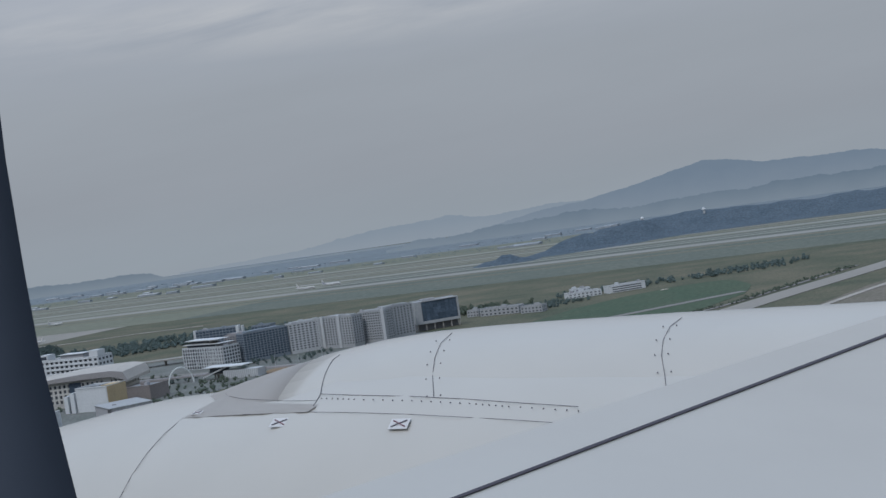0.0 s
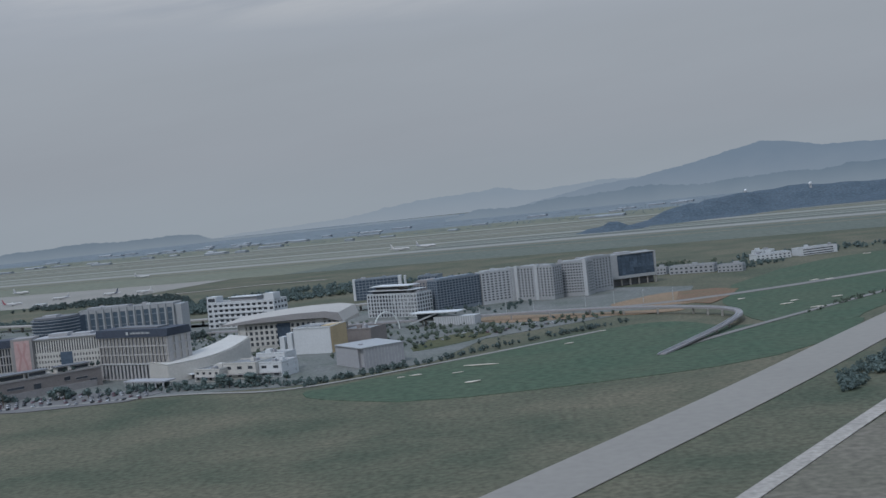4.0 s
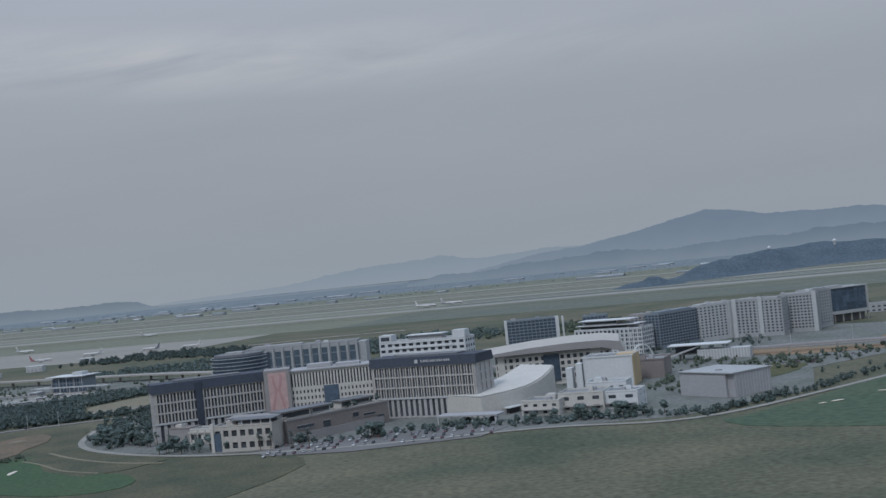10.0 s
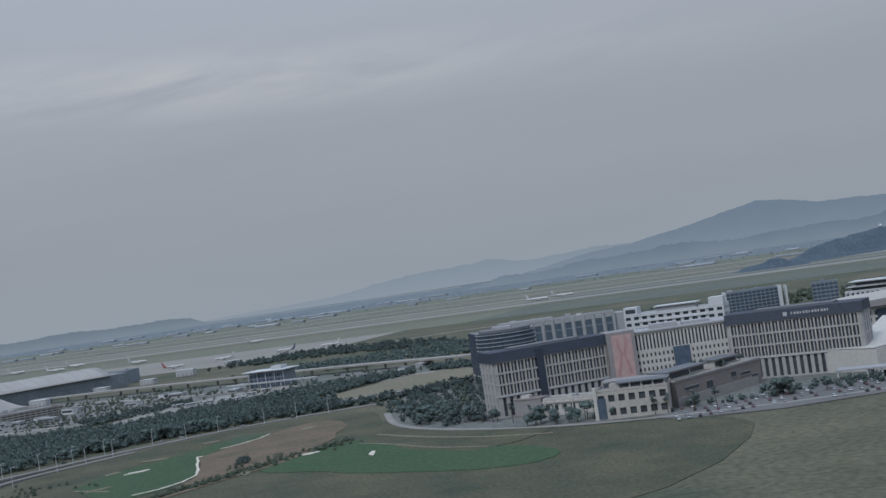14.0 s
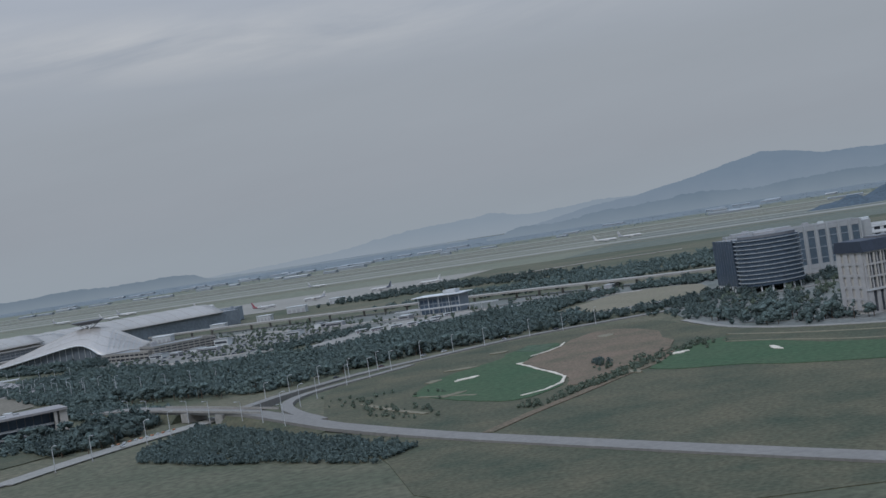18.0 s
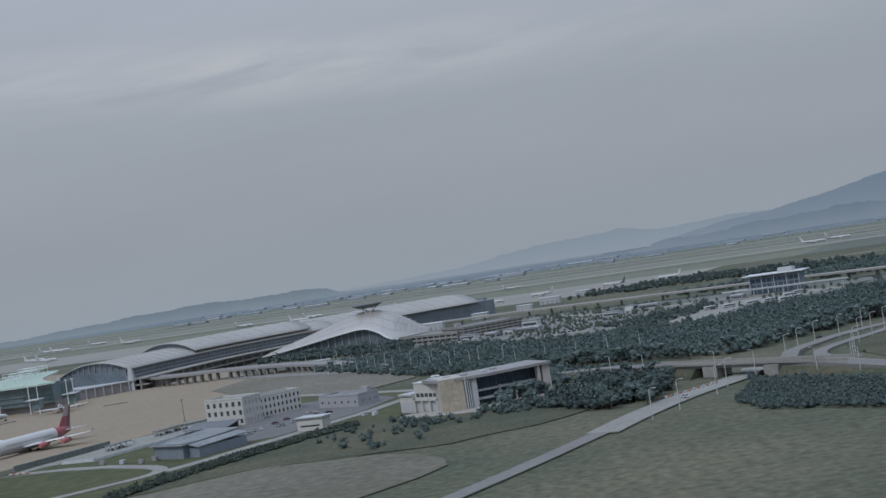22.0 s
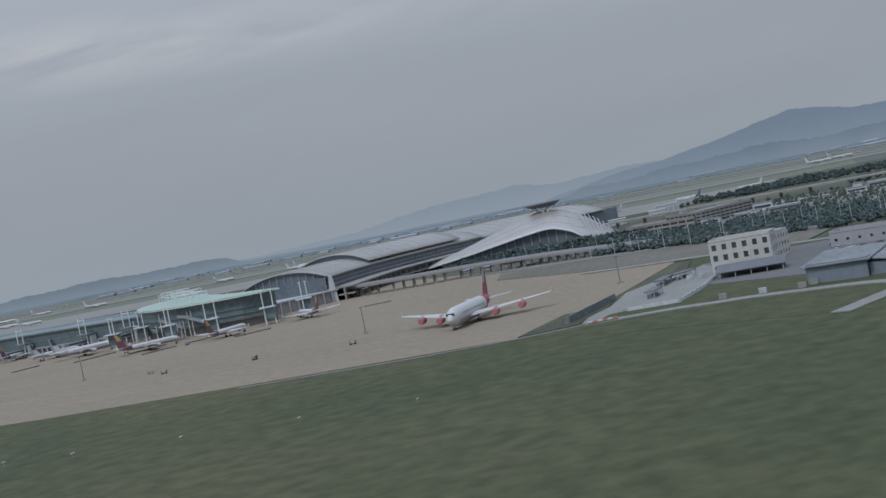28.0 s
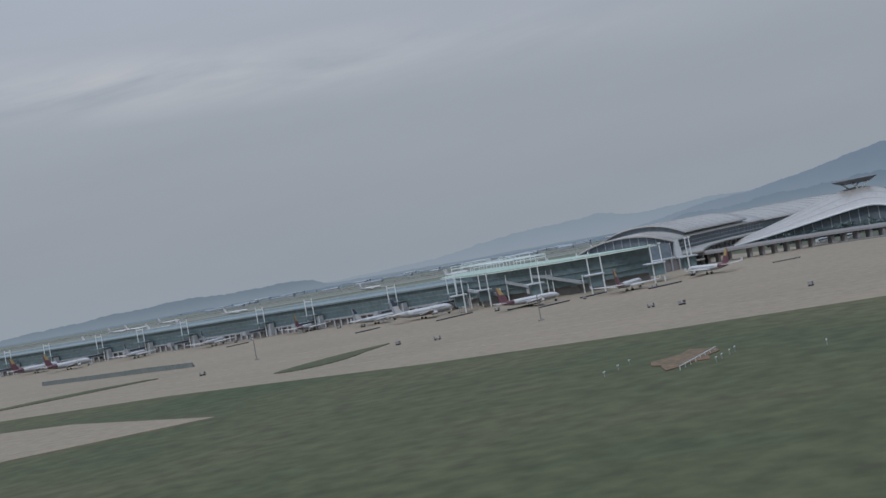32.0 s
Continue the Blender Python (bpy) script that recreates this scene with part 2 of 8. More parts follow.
M = dict(
    meadow=material("meadow", (0.13, 0.12, 0.082), 0.95, 0, 0.3, 0.016, 0.5, tint=(0.052, 0.07, 0.045)),
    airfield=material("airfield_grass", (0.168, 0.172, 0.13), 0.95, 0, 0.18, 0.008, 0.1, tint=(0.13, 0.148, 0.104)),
    grass=material("mown_grass", (0.094, 0.089, 0.046), 0.95, 0, 0.24, 0.014, 0.25, tint=(0.048, 0.066, 0.03)),
    golf=material("golf_green", (0.044, 0.084, 0.042), 0.95, 0, 0.22, 0.03, 0.6, tint=(0.066, 0.092, 0.05)),
    straw=material("straw_ground", (0.2, 0.178, 0.13), 0.95, 0, 0.2, 0.03, 0.6, tint=(0.14, 0.135, 0.09)),
    rough_grass=material("rough_grass", (0.104, 0.096, 0.062), 0.95, 0, 0.3, 0.045, 0.9, tint=(0.045, 0.06, 0.04)),
    field=material("crop_field", (0.055, 0.088, 0.055), 0.95, 0, 0.25, 0.02, 0.3, tint=(0.078, 0.097, 0.062)),
    soil=material("dry_soil", (0.25, 0.175, 0.115), 0.95, 0, 0.2, 0.03, 0.6, tint=(0.16, 0.13, 0.08)),
    saltsoil=material("grey_brown_soil", (0.18, 0.16, 0.13), 0.95, 0, 0.25, 0.012, 0.4, tint=(0.1, 0.1, 0.07)),
    sand=material("bunker_sand", (0.62, 0.56, 0.47), 0.95, 0, 0.12, 0.1, 1.0),
    apron=material("apron_concrete", (0.272, 0.22, 0.158), 0.95, 0, 0.12, 0.02, 0.4, tint=(0.205, 0.172, 0.13)),
    asphalt=material("asphalt", (0.15, 0.145, 0.14), 0.9, 0, 0.15, 0.05, 0.8),
    road=material("worn_road", (0.2, 0.19, 0.175), 0.9, 0, 0.12, 0.05, 0.8),
    paving=material("pale_paving", (0.36, 0.33, 0.29), 0.9, 0, 0.2, 0.06, 0.6),
    water=material("grey_water", (0.22, 0.2, 0.17), 0.35, 0, 0.1, 0.01, 0.3),
    white=material("white_render", (0.56, 0.575, 0.58), 0.75, 0, 0.06, 0.08, 1.0),
    cream=material("cream_stone", (0.5, 0.485, 0.45), 0.8, 0, 0.07, 0.08, 1.0),
    beige=material("beige_stone", (0.42, 0.395, 0.36), 0.8, 0, 0.08, 0.08, 1.0),
    taupe=material("taupe_panel", (0.275, 0.262, 0.258), 0.8, 0, 0.08, 0.08, 1.0),
    pale=material("pale_grey_wall", (0.44, 0.45, 0.456), 0.8, 0, 0.06, 0.06, 0.8),
    grey=material("grey_cladding", (0.34, 0.34, 0.35), 0.7, 0, 0.06, 0.06, 0.8),
    dark=material("dark_roof", (0.036, 0.047, 0.07), 0.65, 0, 0.15, 0.1, 1.0),
    roofgrey=material("flat_roof", (0.24, 0.25, 0.255), 0.9, 0, 0.2, 0.1, 1.0),
    ochre=material("ochre_panel", (0.45, 0.35, 0.21), 0.7, 0, 0.08, 0.1, 1.0),
    pink=material("pink_banner", (0.5, 0.35, 0.33), 0.8, 0, 0.1, 0.05, 0.5),
    rose=material("rose_banner_shape", (0.45, 0.27, 0.265), 0.8, 0, 0.1, 0.1, 0.5),
    window=glass_front("window_glass", (0.07, 0.078, 0.09)),
    blueglass=glass_front("blue_glass", (0.08, 0.108, 0.145), 0.2),
    greyglass=glass_front("grey_blue_glass", (0.09, 0.12, 0.15), 0.25),
    teal=glass_front("teal_glass", (0.15, 0.202, 0.21), 0.3),
    hallglass=glass_front("hall_glass", (0.165, 0.19, 0.215), 0.25),
    # far concrete, dulled in its colour to stand in for haze
    farpaving=material("hazed_concrete", (0.262, 0.256, 0.232), 0.9, 0, 0.1, 0.01, 0.2),
    farapron=material("hazed_stands", (0.25, 0.236, 0.205), 0.9, 0, 0.1, 0.01, 0.2),
    fencegreen=material("grey_green_sheet", (0.185, 0.205, 0.195), 0.7, 0, 0.1, 0.2, 2.0),
    track=material("yard_concrete", (0.26, 0.25, 0.225), 0.9, 0, 0.15, 0.08, 1.0),
    mint=material("mint_roof", (0.365, 0.465, 0.38), 0.5, 0, 0.1, 0.06, 0.8),
    silver=material("silver_roof", (0.47, 0.435, 0.40), 0.42, 0.45, 0.06, 0.06, 0.6),
    hallroof=material("hall_roof", (0.365, 0.345, 0.32), 0.5, 0.1, 0.08, 0.04, 0.5),
    steel=material("white_steel", (0.66, 0.68, 0.66), 0.5, 0.1, 0.05, 0.3, 2.0),
    galv=material("galvanised_steel", (0.42, 0.44, 0.45), 0.5, 0.5, 0.08, 0.5, 3.0),
    concrete=material("concrete", (0.3, 0.285, 0.26), 0.9, 0, 0.12, 0.1, 1.0),
    # far leaves and land with blue-grey haze mixed into the base colour
    farleaf=material("hazed_leaves", (0.2, 0.238, 0.256), 0.95, 0, 0.1, 0.02, 0.3, tint=(0.165, 0.2, 0.218)),
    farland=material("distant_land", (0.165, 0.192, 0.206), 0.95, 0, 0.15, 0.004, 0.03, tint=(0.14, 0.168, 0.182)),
    pier=material("grey_stone", (0.385, 0.375, 0.37), 0.8, 0, 0.08, 0.08, 1.0),
    jetwhite=material("gloss_white_paint", (0.445, 0.425, 0.385), 0.2, 0, 0.02, 0.5, 3.0),
    jetgrey=material("pale_grey_paint", (0.3, 0.277, 0.25), 0.4, 0, 0.03, 0.5, 3.0),
    seam=material("dark_seam", (0.075, 0.07, 0.085), 0.8, 0, 0.05, 1.0, 5.0),
    bush=material("bush_leaves", (0.112, 0.136, 0.1), 0.95, 0, 0.25, 0.25, 2.0, tint=(0.078, 0.102, 0.082), island=0.12),
    mixed=material("paved_and_planted", (0.155, 0.157, 0.147), 0.9, 0, 0.3, 0.035, 0.5, tint=(0.085, 0.1, 0.08)),
    redsoil=material("reddish_soil", (0.19, 0.112, 0.076), 0.95, 0, 0.3, 0.08, 0.8, tint=(0.13, 0.11, 0.065)),
    # hill foliage with the blue of the haze painted into it
    hillleaf=material("hazed_hill_leaves", (0.082, 0.108, 0.132), 0.95, 0, 0.25, 0.03, 0.3, tint=(0.058, 0.082, 0.104)),
    heath=material("dry_heath", (0.168, 0.124, 0.09), 0.95, 0, 0.3, 0.06, 1.2, tint=(0.098, 0.09, 0.06)),
    bluegrey=material("blue_grey_panel", (0.2, 0.235, 0.27), 0.6, 0, 0.08, 0.06, 0.8),
    # pale wall greyed and blued, haze painted into its base colour
    hazewall=material("hazy_grey_wall", (0.345, 0.355, 0.36), 0.8, 0, 0.07, 0.06, 0.8),
    tealroof=material("grey_teal_roof", (0.2, 0.238, 0.242), 0.6, 0, 0.1, 0.05, 0.6),
    faint=material("worn_line", (0.36, 0.305, 0.235), 0.9, 0, 0.1, 0.3, 2.0),
    # far walls blued to imitate haze; the curved tower's bands share the colour
    farwall=material("hazed_wall", (0.3, 0.325, 0.345), 0.9, 0, 0.1, 0.02, 0.3),
    sandstone=material("sandstone_cladding", (0.43, 0.375, 0.29), 0.85, 0, 0.1, 0.15, 1.5, per=0.06),
    parking=material("parking_ground", (0.18, 0.172, 0.157), 0.9, 0, 0.25, 0.03, 0.5, tint=(0.15, 0.155, 0.135)),
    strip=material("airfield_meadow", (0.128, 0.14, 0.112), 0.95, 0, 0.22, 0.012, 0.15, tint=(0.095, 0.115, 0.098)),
    bark=material("bark", (0.11, 0.08, 0.06), 0.95, 0, 0.2, 1.0, 6.0),
    leaf=material("leaves", (0.094, 0.124, 0.115), 0.95, 0, 0.2, 0.04, 1.2, per=0.25, tint=(0.072, 0.098, 0.098), island=0.08),
    paint=material("aircraft_white", (0.53, 0.515, 0.5), 0.35, 0, 0.03, 0.3, 2.0),
    belly=material("aircraft_grey", (0.33, 0.34, 0.36), 0.4, 0, 0.05, 0.3, 2.0),
    red=material("engine_cover_red", (0.42, 0.14, 0.145), 0.6, 0, 0.08, 0.5, 3.0),
    tailgrey=material("tail_grey_beige", (0.33, 0.29, 0.26), 0.45, 0, 0.08, 0.5, 3.0),
    wine=material("tail_wine", (0.16, 0.07, 0.085), 0.45, 0, 0.08, 0.5, 3.0),
    gold=material("tail_gold", (0.42, 0.3, 0.13), 0.45, 0, 0.08, 0.5, 3.0),
    scarlet=material("tail_red", (0.3, 0.085, 0.095), 0.45, 0, 0.08, 0.5, 3.0),
    brown=material("brown_stone", (0.22, 0.196, 0.185), 0.8, 0, 0.1, 0.08, 1.0),
    slate=material("slate_sheet", (0.15, 0.155, 0.165), 0.7, 0, 0.1, 0.1, 1.0),
    hedge=material("hedge_leaves", (0.088, 0.108, 0.086), 0.95, 0, 0.25, 0.2, 2.0, tint=(0.06, 0.08, 0.064), island=0.16),
    navy=material("tail_navy", (0.05, 0.065, 0.1), 0.45, 0, 0.08, 0.5, 3.0),
    tyre=material("tyre", (0.03, 0.03, 0.03), 0.9, 0, 0.1, 1.0, 5.0),
    orange=material("orange_plastic", (0.5, 0.22, 0.12), 0.6, 0, 0.1, 1.0, 5.0),
)


# ---- mesh helpers ----
def part(name, bm, material_, parent, label="", at=None):
    bmesh.ops.recalc_face_normals(bm, faces=bm.faces)
    bm.transform(Matrix.Scale(K, 4))
    me = bpy.data.meshes.new(name)
    bm.to_mesh(me)
    bm.free()
    me.materials.append(M[material_])
    ob = new(name, me)
    ob.parent = parent
    if at is not None:
        ob.matrix_basis = at
    return tagged(ob, label)


def place(x, y, z=0.0, yaw=0.0):
    return pose(x * K, y * K, z * K, 0, 0, yaw)


def thing(name, label, category, x, y, z=0.0, yaw=0.0, group="", kind=""):
    ob = new(name)
    ob.matrix_basis = place(x, y, z, yaw)
    return tagged(ob, label, category, group, kind)


def between(a, b):
    """Yaw in degrees and width of a front that runs from a to b, seen from the south with a at its left."""
    return math.degrees(math.atan2(b[1] - a[1], b[0] - a[0])), math.hypot(b[0] - a[0], b[1] - a[1])


def box(bm, x0, x1, y0, y1, z0, z1, m=None):
    vs = [bm.verts.new((x, y, z)) for z in (z0, z1) for x, y in ((x0, y0), (x1, y0), (x1, y1), (x0, y1))]
    for q in ((3, 2, 1, 0), (4, 5, 6, 7), (0, 1, 5, 4), (1, 2, 6, 5), (2, 3, 7, 6), (3, 0, 4, 7)):
        bm.faces.new([vs[i] for i in q])
    if m is not None:
        bmesh.ops.transform(bm, matrix=m, verts=vs)
    return vs


def boxes(*rows):
    bm = bmesh.new()
    for r in rows:
        box(bm, *r)
    return bm


def prism(pts, z0, z1):
    """An upright block over a plan outline."""
    bm = bmesh.new()
    lo = [bm.verts.new((x, y, z0)) for x, y in pts]
    hi = [bm.verts.new((x, y, z1)) for x, y in pts]
    n = len(pts)
    bm.faces.new(lo[::-1])
    bm.faces.new(hi)
    for i in range(n):
        bm.faces.new((lo[i], lo[(i + 1) % n], hi[(i + 1) % n], hi[i]))
    return bm


def tube(bm, rings, cap=True):
    """Skin over rings of points, each a list of the same length."""
    vs = [[bm.verts.new(p) for p in r] for r in rings]
    n = len(vs[0])
    for a, b in zip(vs, vs[1:]):
        for i in range(n):
            bm.faces.new((a[i], a[(i + 1) % n], b[(i + 1) % n], b[i]))
    if cap:
        bm.faces.new(vs[0][::-1])
        bm.faces.new(vs[-1])
    return vs


def rod(bm, a, b, r0, r1=None, n=6):
    a, b = Vector(a), Vector(b)
    q = (b - a).to_track_quat("Z", "Y").to_matrix()
    r1 = r0 if r1 is None else r1
    tube(bm, [[p + q @ Vector((r * math.cos(6.28318 * i / n), r * math.sin(6.28318 * i / n), 0)) for i in range(n)] for p, r in ((a, r0), (b, r1))])


def smooth(ob):
    for f in ob.data.polygons:
        f.use_smooth = True
    return ob


ROUNDED = ("golf_fairway", "dry_heath", "green_field", "golf_rough", "lawn", "grass_island", "bare_ground", "dry_field", "forecourt", "perimeter_road", "salt_ground")


def rounded(pts, seed):
    """An outline with its corners cut twice and its edge made uneven."""
    r = random.Random(seed)
    for _ in range(2):
        q = []
        for (ax, ay), (bx, by) in zip(pts, pts[1:] + pts[:1]):
            d = min(4.0, 0.06 * math.hypot(bx - ax, by - ay))
            q += [(ax * 0.75 + bx * 0.25 + r.uniform(-d, d), ay * 0.75 + by * 0.25 + r.uniform(-d, d)), (ax * 0.25 + bx * 0.75 + r.uniform(-d, d), ay * 0.25 + by * 0.75 + r.uniform(-d, d))]
        pts = q
    return pts


def sheet(name, pts, z, material_, label, category="ground"):
    """A flat piece of ground laid a little above the one below it, with a low edge."""
    if name in ROUNDED:
        pts = rounded(list(pts), len(label) + len(pts))
    ob = part(name, prism(pts, z - 0.4, z), material_, None)
    return tagged(ob, label, category, kind="structure")


def ribbon(name, line, width, z, material_, label, category="road", thick=0.4, parent=None):
    """A road along a line of plan points; z is one height or one per point."""
    bm = bmesh.new()
    zs = z if isinstance(z, (list, tuple)) else [z] * len(line)
    # smooth the line
    pts = []
    for i in range(len(line) - 1):
        p0, p1, p2, p3 = line[max(i - 1, 0)], line[i], line[i + 1], line[min(i + 2, len(line) - 1)]
        for s in range(6):
            u = s / 6
            f = [0.5 * (2 * p1[k] + (p2[k] - p0[k]) * u + (2 * p0[k] - 5 * p1[k] + 4 * p2[k] - p3[k]) * u * u + (3 * p1[k] - p0[k] - 3 * p2[k] + p3[k]) * u ** 3) for k in (0, 1)]
            pts.append((*f, zs[i] * (1 - u) + zs[i + 1] * u))
    pts.append((*line[-1], zs[-1]))
    rings = []
    for i, p in enumerate(pts):
        a, b = Vector(pts[max(i - 1, 0)]), Vector(pts[min(i + 1, len(pts) - 1)])
        d = (b - a).to_2d().normalized()
        n = Vector((-d.y, d.x)) * width / 2
        rings.append([(p[0] + n.x, p[1] + n.y, p[2]), (p[0] - n.x, p[1] - n.y, p[2]), (p[0] - n.x, p[1] - n.y, p[2] - thick), (p[0] + n.x, p[1] + n.y, p[2] - thick)])
    tube(bm, rings)
    return bm if parent is False else tagged(part(name, bm, material_, parent), label, category, kind="structure" if parent is None else "")


PANES = {}


def pane_mesh(w, h, material_):
    key = (round(w, 2), round(h, 2), material_)
    if key not in PANES:
        bm = boxes((-w / 2, w / 2, 0, 0.12, 0, h))
        bm.transform(Matrix.Scale(K, 4))
        me = bpy.data.meshes.new("window")
        bm.to_mesh(me)
        bm.free()
        me.materials.append(M[material_])
        PANES[key] = me
    return PANES[key]


def facade(parent, width, z0, z1, cols, rows, open_w=0.6, open_h=0.62, wall="pale", glass="window", deep=0.6, at=None, split=True, name="wall", margin=0.0):
    """A wall of piers and bands that stand proud of its windows; local x along it, it faces -y. split: each window an object."""
    at = at or Matrix.Identity(4)
    bm = bmesh.new()
    cw, rh = (width - 2 * margin) / cols, (z1 - z0) / rows
    pw, ph = cw * open_w, rh * open_h
    for r in range(rows + 1):
        lo = z0 if r == 0 else z0 + r * rh - (rh - ph) / 2
        hi = z1 if r == rows else z0 + r * rh + (rh - ph) / 2
        box(bm, 0, width, -deep, 0.2, lo, hi)
    for c in range(cols + 1):
        lo = 0 if c == 0 else margin + c * cw - (cw - pw) / 2
        hi = width if c == cols else margin + c * cw + (cw - pw) / 2
        for r in range(rows):
            box(bm, lo, hi, -deep, 0.2, z0 + r * rh + (rh - ph) / 2, z0 + (r + 1) * rh - (rh - ph) / 2)
    part(name, bm, wall, parent, at=at)
    if split:
        me = pane_mesh(pw, ph, glass)
        for c in range(cols):
            for r in range(rows):
                o = new("window", me)
                o.parent = parent
                o.matrix_basis = at @ place(margin + (c + 0.5) * cw, 0.02, z0 + r * rh + (rh - ph) / 2)
    else:
        part("glazing", boxes((margin, width - margin, 0.0, 0.16, z0, z1)), glass, parent, at=at)


def roof_kit(parent, w, d, h, seed, wall="pale", n=4):
    """Parapet and plant boxes on a flat roof."""
    rnd = random.Random(seed)
    bm = boxes((0, w, 0, 0.5, h, h + 1.1), (0, w, d - 0.5, d, h, h + 1.1), (0, 0.5, 0.5, d - 0.5, h, h + 1.1), (w - 0.5, w, 0.5, d - 0.5, h, h + 1.1))
    part("parapet", bm, wall, parent)
    for i in range(n):
        a, b, c = rnd.uniform(3, 7), rnd.uniform(3, 5), rnd.uniform(1.6, 3.6)
        x, y = rnd.uniform(1, max(1.5, w - a - 1)), rnd.uniform(1, max(1.5, d - b - 1))
        part("roof_plant", boxes((x, x + a, y, y + b, h, h + c), (x + 0.4, x + a - 0.4, y + 0.4, y + b - 0.4, h + c, h + c + 0.5)), "grey" if i % 2 else wall, parent)


# ---- ground ----
ground_bm = bmesh.new()
for i in range(24):
    for j in range(20):
        x0, y0 = -9500 + i * 800, -900 + j * 500
        vs = [ground_bm.verts.new(p) for p in ((x0, y0, -0.3), (x0 + 800, y0, -0.3), (x0 + 800, y0 + 500, -0.3), (x0, y0 + 500, -0.3))]
        ground_bm.faces.new(vs)
bmesh.ops.remove_doubles(ground_bm, verts=ground_bm.verts, dist=0.1)
tagged(part("ground", ground_bm, "meadow", None), "flat reclaimed land with rough green and brown grass", "ground", kind="structure")

FL = Vector((-0.919, 0.394))  # along the runways
SD = Vector((0.394, 0.919))  # across them, away from the flight path


def lane(o, a0, a1, s0, s1):
    """A quad laid out along and across the runways, from the point o."""
    return [tuple(Vector(o) + FL * a + SD * s) for a, s in ((a0, s0), (a0, s1), (a1, s1), (a1, s0))][::-1]


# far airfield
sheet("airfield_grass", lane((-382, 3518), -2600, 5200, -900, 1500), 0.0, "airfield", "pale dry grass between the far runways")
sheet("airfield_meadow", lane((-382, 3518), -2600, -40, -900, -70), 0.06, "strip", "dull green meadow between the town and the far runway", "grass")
ribbon("apron_edge", [(-905, 2395), (-860, 2368), (-783, 2362), (-700, 2368), (-640, 2352), (-560, 2330)], 11, 0.7, "paving", "long pale concrete edge beside the far stands", "apron")
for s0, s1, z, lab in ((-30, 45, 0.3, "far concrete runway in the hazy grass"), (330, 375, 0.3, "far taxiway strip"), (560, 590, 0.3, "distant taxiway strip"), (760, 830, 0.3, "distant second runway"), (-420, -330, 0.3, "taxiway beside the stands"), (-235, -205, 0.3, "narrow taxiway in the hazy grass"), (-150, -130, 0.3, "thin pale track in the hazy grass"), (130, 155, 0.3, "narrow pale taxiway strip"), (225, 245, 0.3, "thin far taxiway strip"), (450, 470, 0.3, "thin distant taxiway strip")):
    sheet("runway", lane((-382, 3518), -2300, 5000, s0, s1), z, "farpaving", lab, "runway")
for i, s0 in enumerate((-600, -540, -480, 70, 130, 190, 260, 410, 470, 520, 620, 680)):
    sheet("mown_strip", lane((-382, 3518), -2200, 4600, s0, s0 + 14 + 6 * (i % 3)), 0.32, ("straw", "strip")[i % 2], ("narrow straw-coloured strip of dry grass on the airfield", "narrow dark strip of mown grass on the airfield")[i % 2], "grass")
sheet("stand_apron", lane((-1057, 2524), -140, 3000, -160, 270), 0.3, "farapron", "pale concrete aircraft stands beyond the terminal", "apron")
# near apron, taxiways and grass of the runway in front
sheet("apron", [(-1526, 1177), (-1471, 1253), (-1400, 1390), (-1380, 1480), (-1500, 1760), (-1590, 1990), (-1800, 2300), (-3300, 3500), (-3900, 2250), (-2500, 1640), (-1931, 1389), (-1813, 1299), (-1730, 1254), (-1616, 1209)], 0.0, "apron", "tan concrete apron in front of the terminal", "apron")
sheet("runway_strip", [(-1526, 1176), (-1616, 1208), (-1730, 1253), (-1813, 1298), (-1931, 1388), (-2500, 1639), (-3900, 2249), (-3900, 1500), (-1900, 700), (-1480, 620), (-1330, 1000), (-1404, 1095), (-1480, 1160)], 0.0, "grass", "mown green and straw-coloured grass of the runway strip", "grass")
sheet("taxiway", [(-1890, 1238), (-1960, 1322), (-2060, 1385), (-2400, 1545), (-2470, 1480), (-2180, 1330), (-1980, 1215)], 0.35, "apron", "concrete taxiway that leaves the apron", "taxiway")
for pts in ([(-1887, 1407), (-1863, 1442), (-1814, 1487), (-1839, 1437), (-1866, 1390)], [(-2090, 1760), (-2032, 1750), (-1963, 1681), (-1990, 1668), (-2060, 1715)], [(-2060, 1540), (-1985, 1565), (-1950, 1550), (-2050, 1512)]):
    sheet("grass_island", pts, 0.35, "grass", "narrow grass island in the apron concrete", "grass")
sheet("yard_grass", [(-1526, 1178), (-1471, 1251), (-1425, 1300), (-1390, 1390), (-1300, 1330), (-1240, 1240), (-1262, 1110), (-1310, 1055), (-1405, 1040), (-1440, 1060), (-1500, 1130)], 0.1, "grass", "grass verge round the airport yard", "grass")
ribbon("yard_road", [(-1500, 1174), (-1490, 1170), (-1478, 1166), (-1466, 1162), (-1455, 1155), (-1443, 1149), (-1432, 1140), (-1422, 1131), (-1411, 1120), (-1404, 1106), (-1408, 1092), (-1424, 1078), (-1444, 1062)], 7, 0.5, "track", "pale concrete service road round the lawn")
sheet("service_pad", [(-1501, 1177), (-1495, 1193), (-1479, 1219), (-1460, 1266), (-1441, 1290), (-1420, 1308), (-1402, 1328), (-1404, 1290), (-1415, 1262), (-1438, 1217), (-1459, 1183), (-1478, 1191), (-1487, 1188), (-1492, 1180), (-1492, 1173), (-1498, 1172)], 0.46, "track", "grey concrete service yard between fence and white wall", "yard")
sheet("rough_corner", [(-1426, 1309), (-1414, 1321), (-1395, 1372), (-1404, 1366)], 0.44, "rough_grass", "dark rough grass between apron and service yard", "grass")
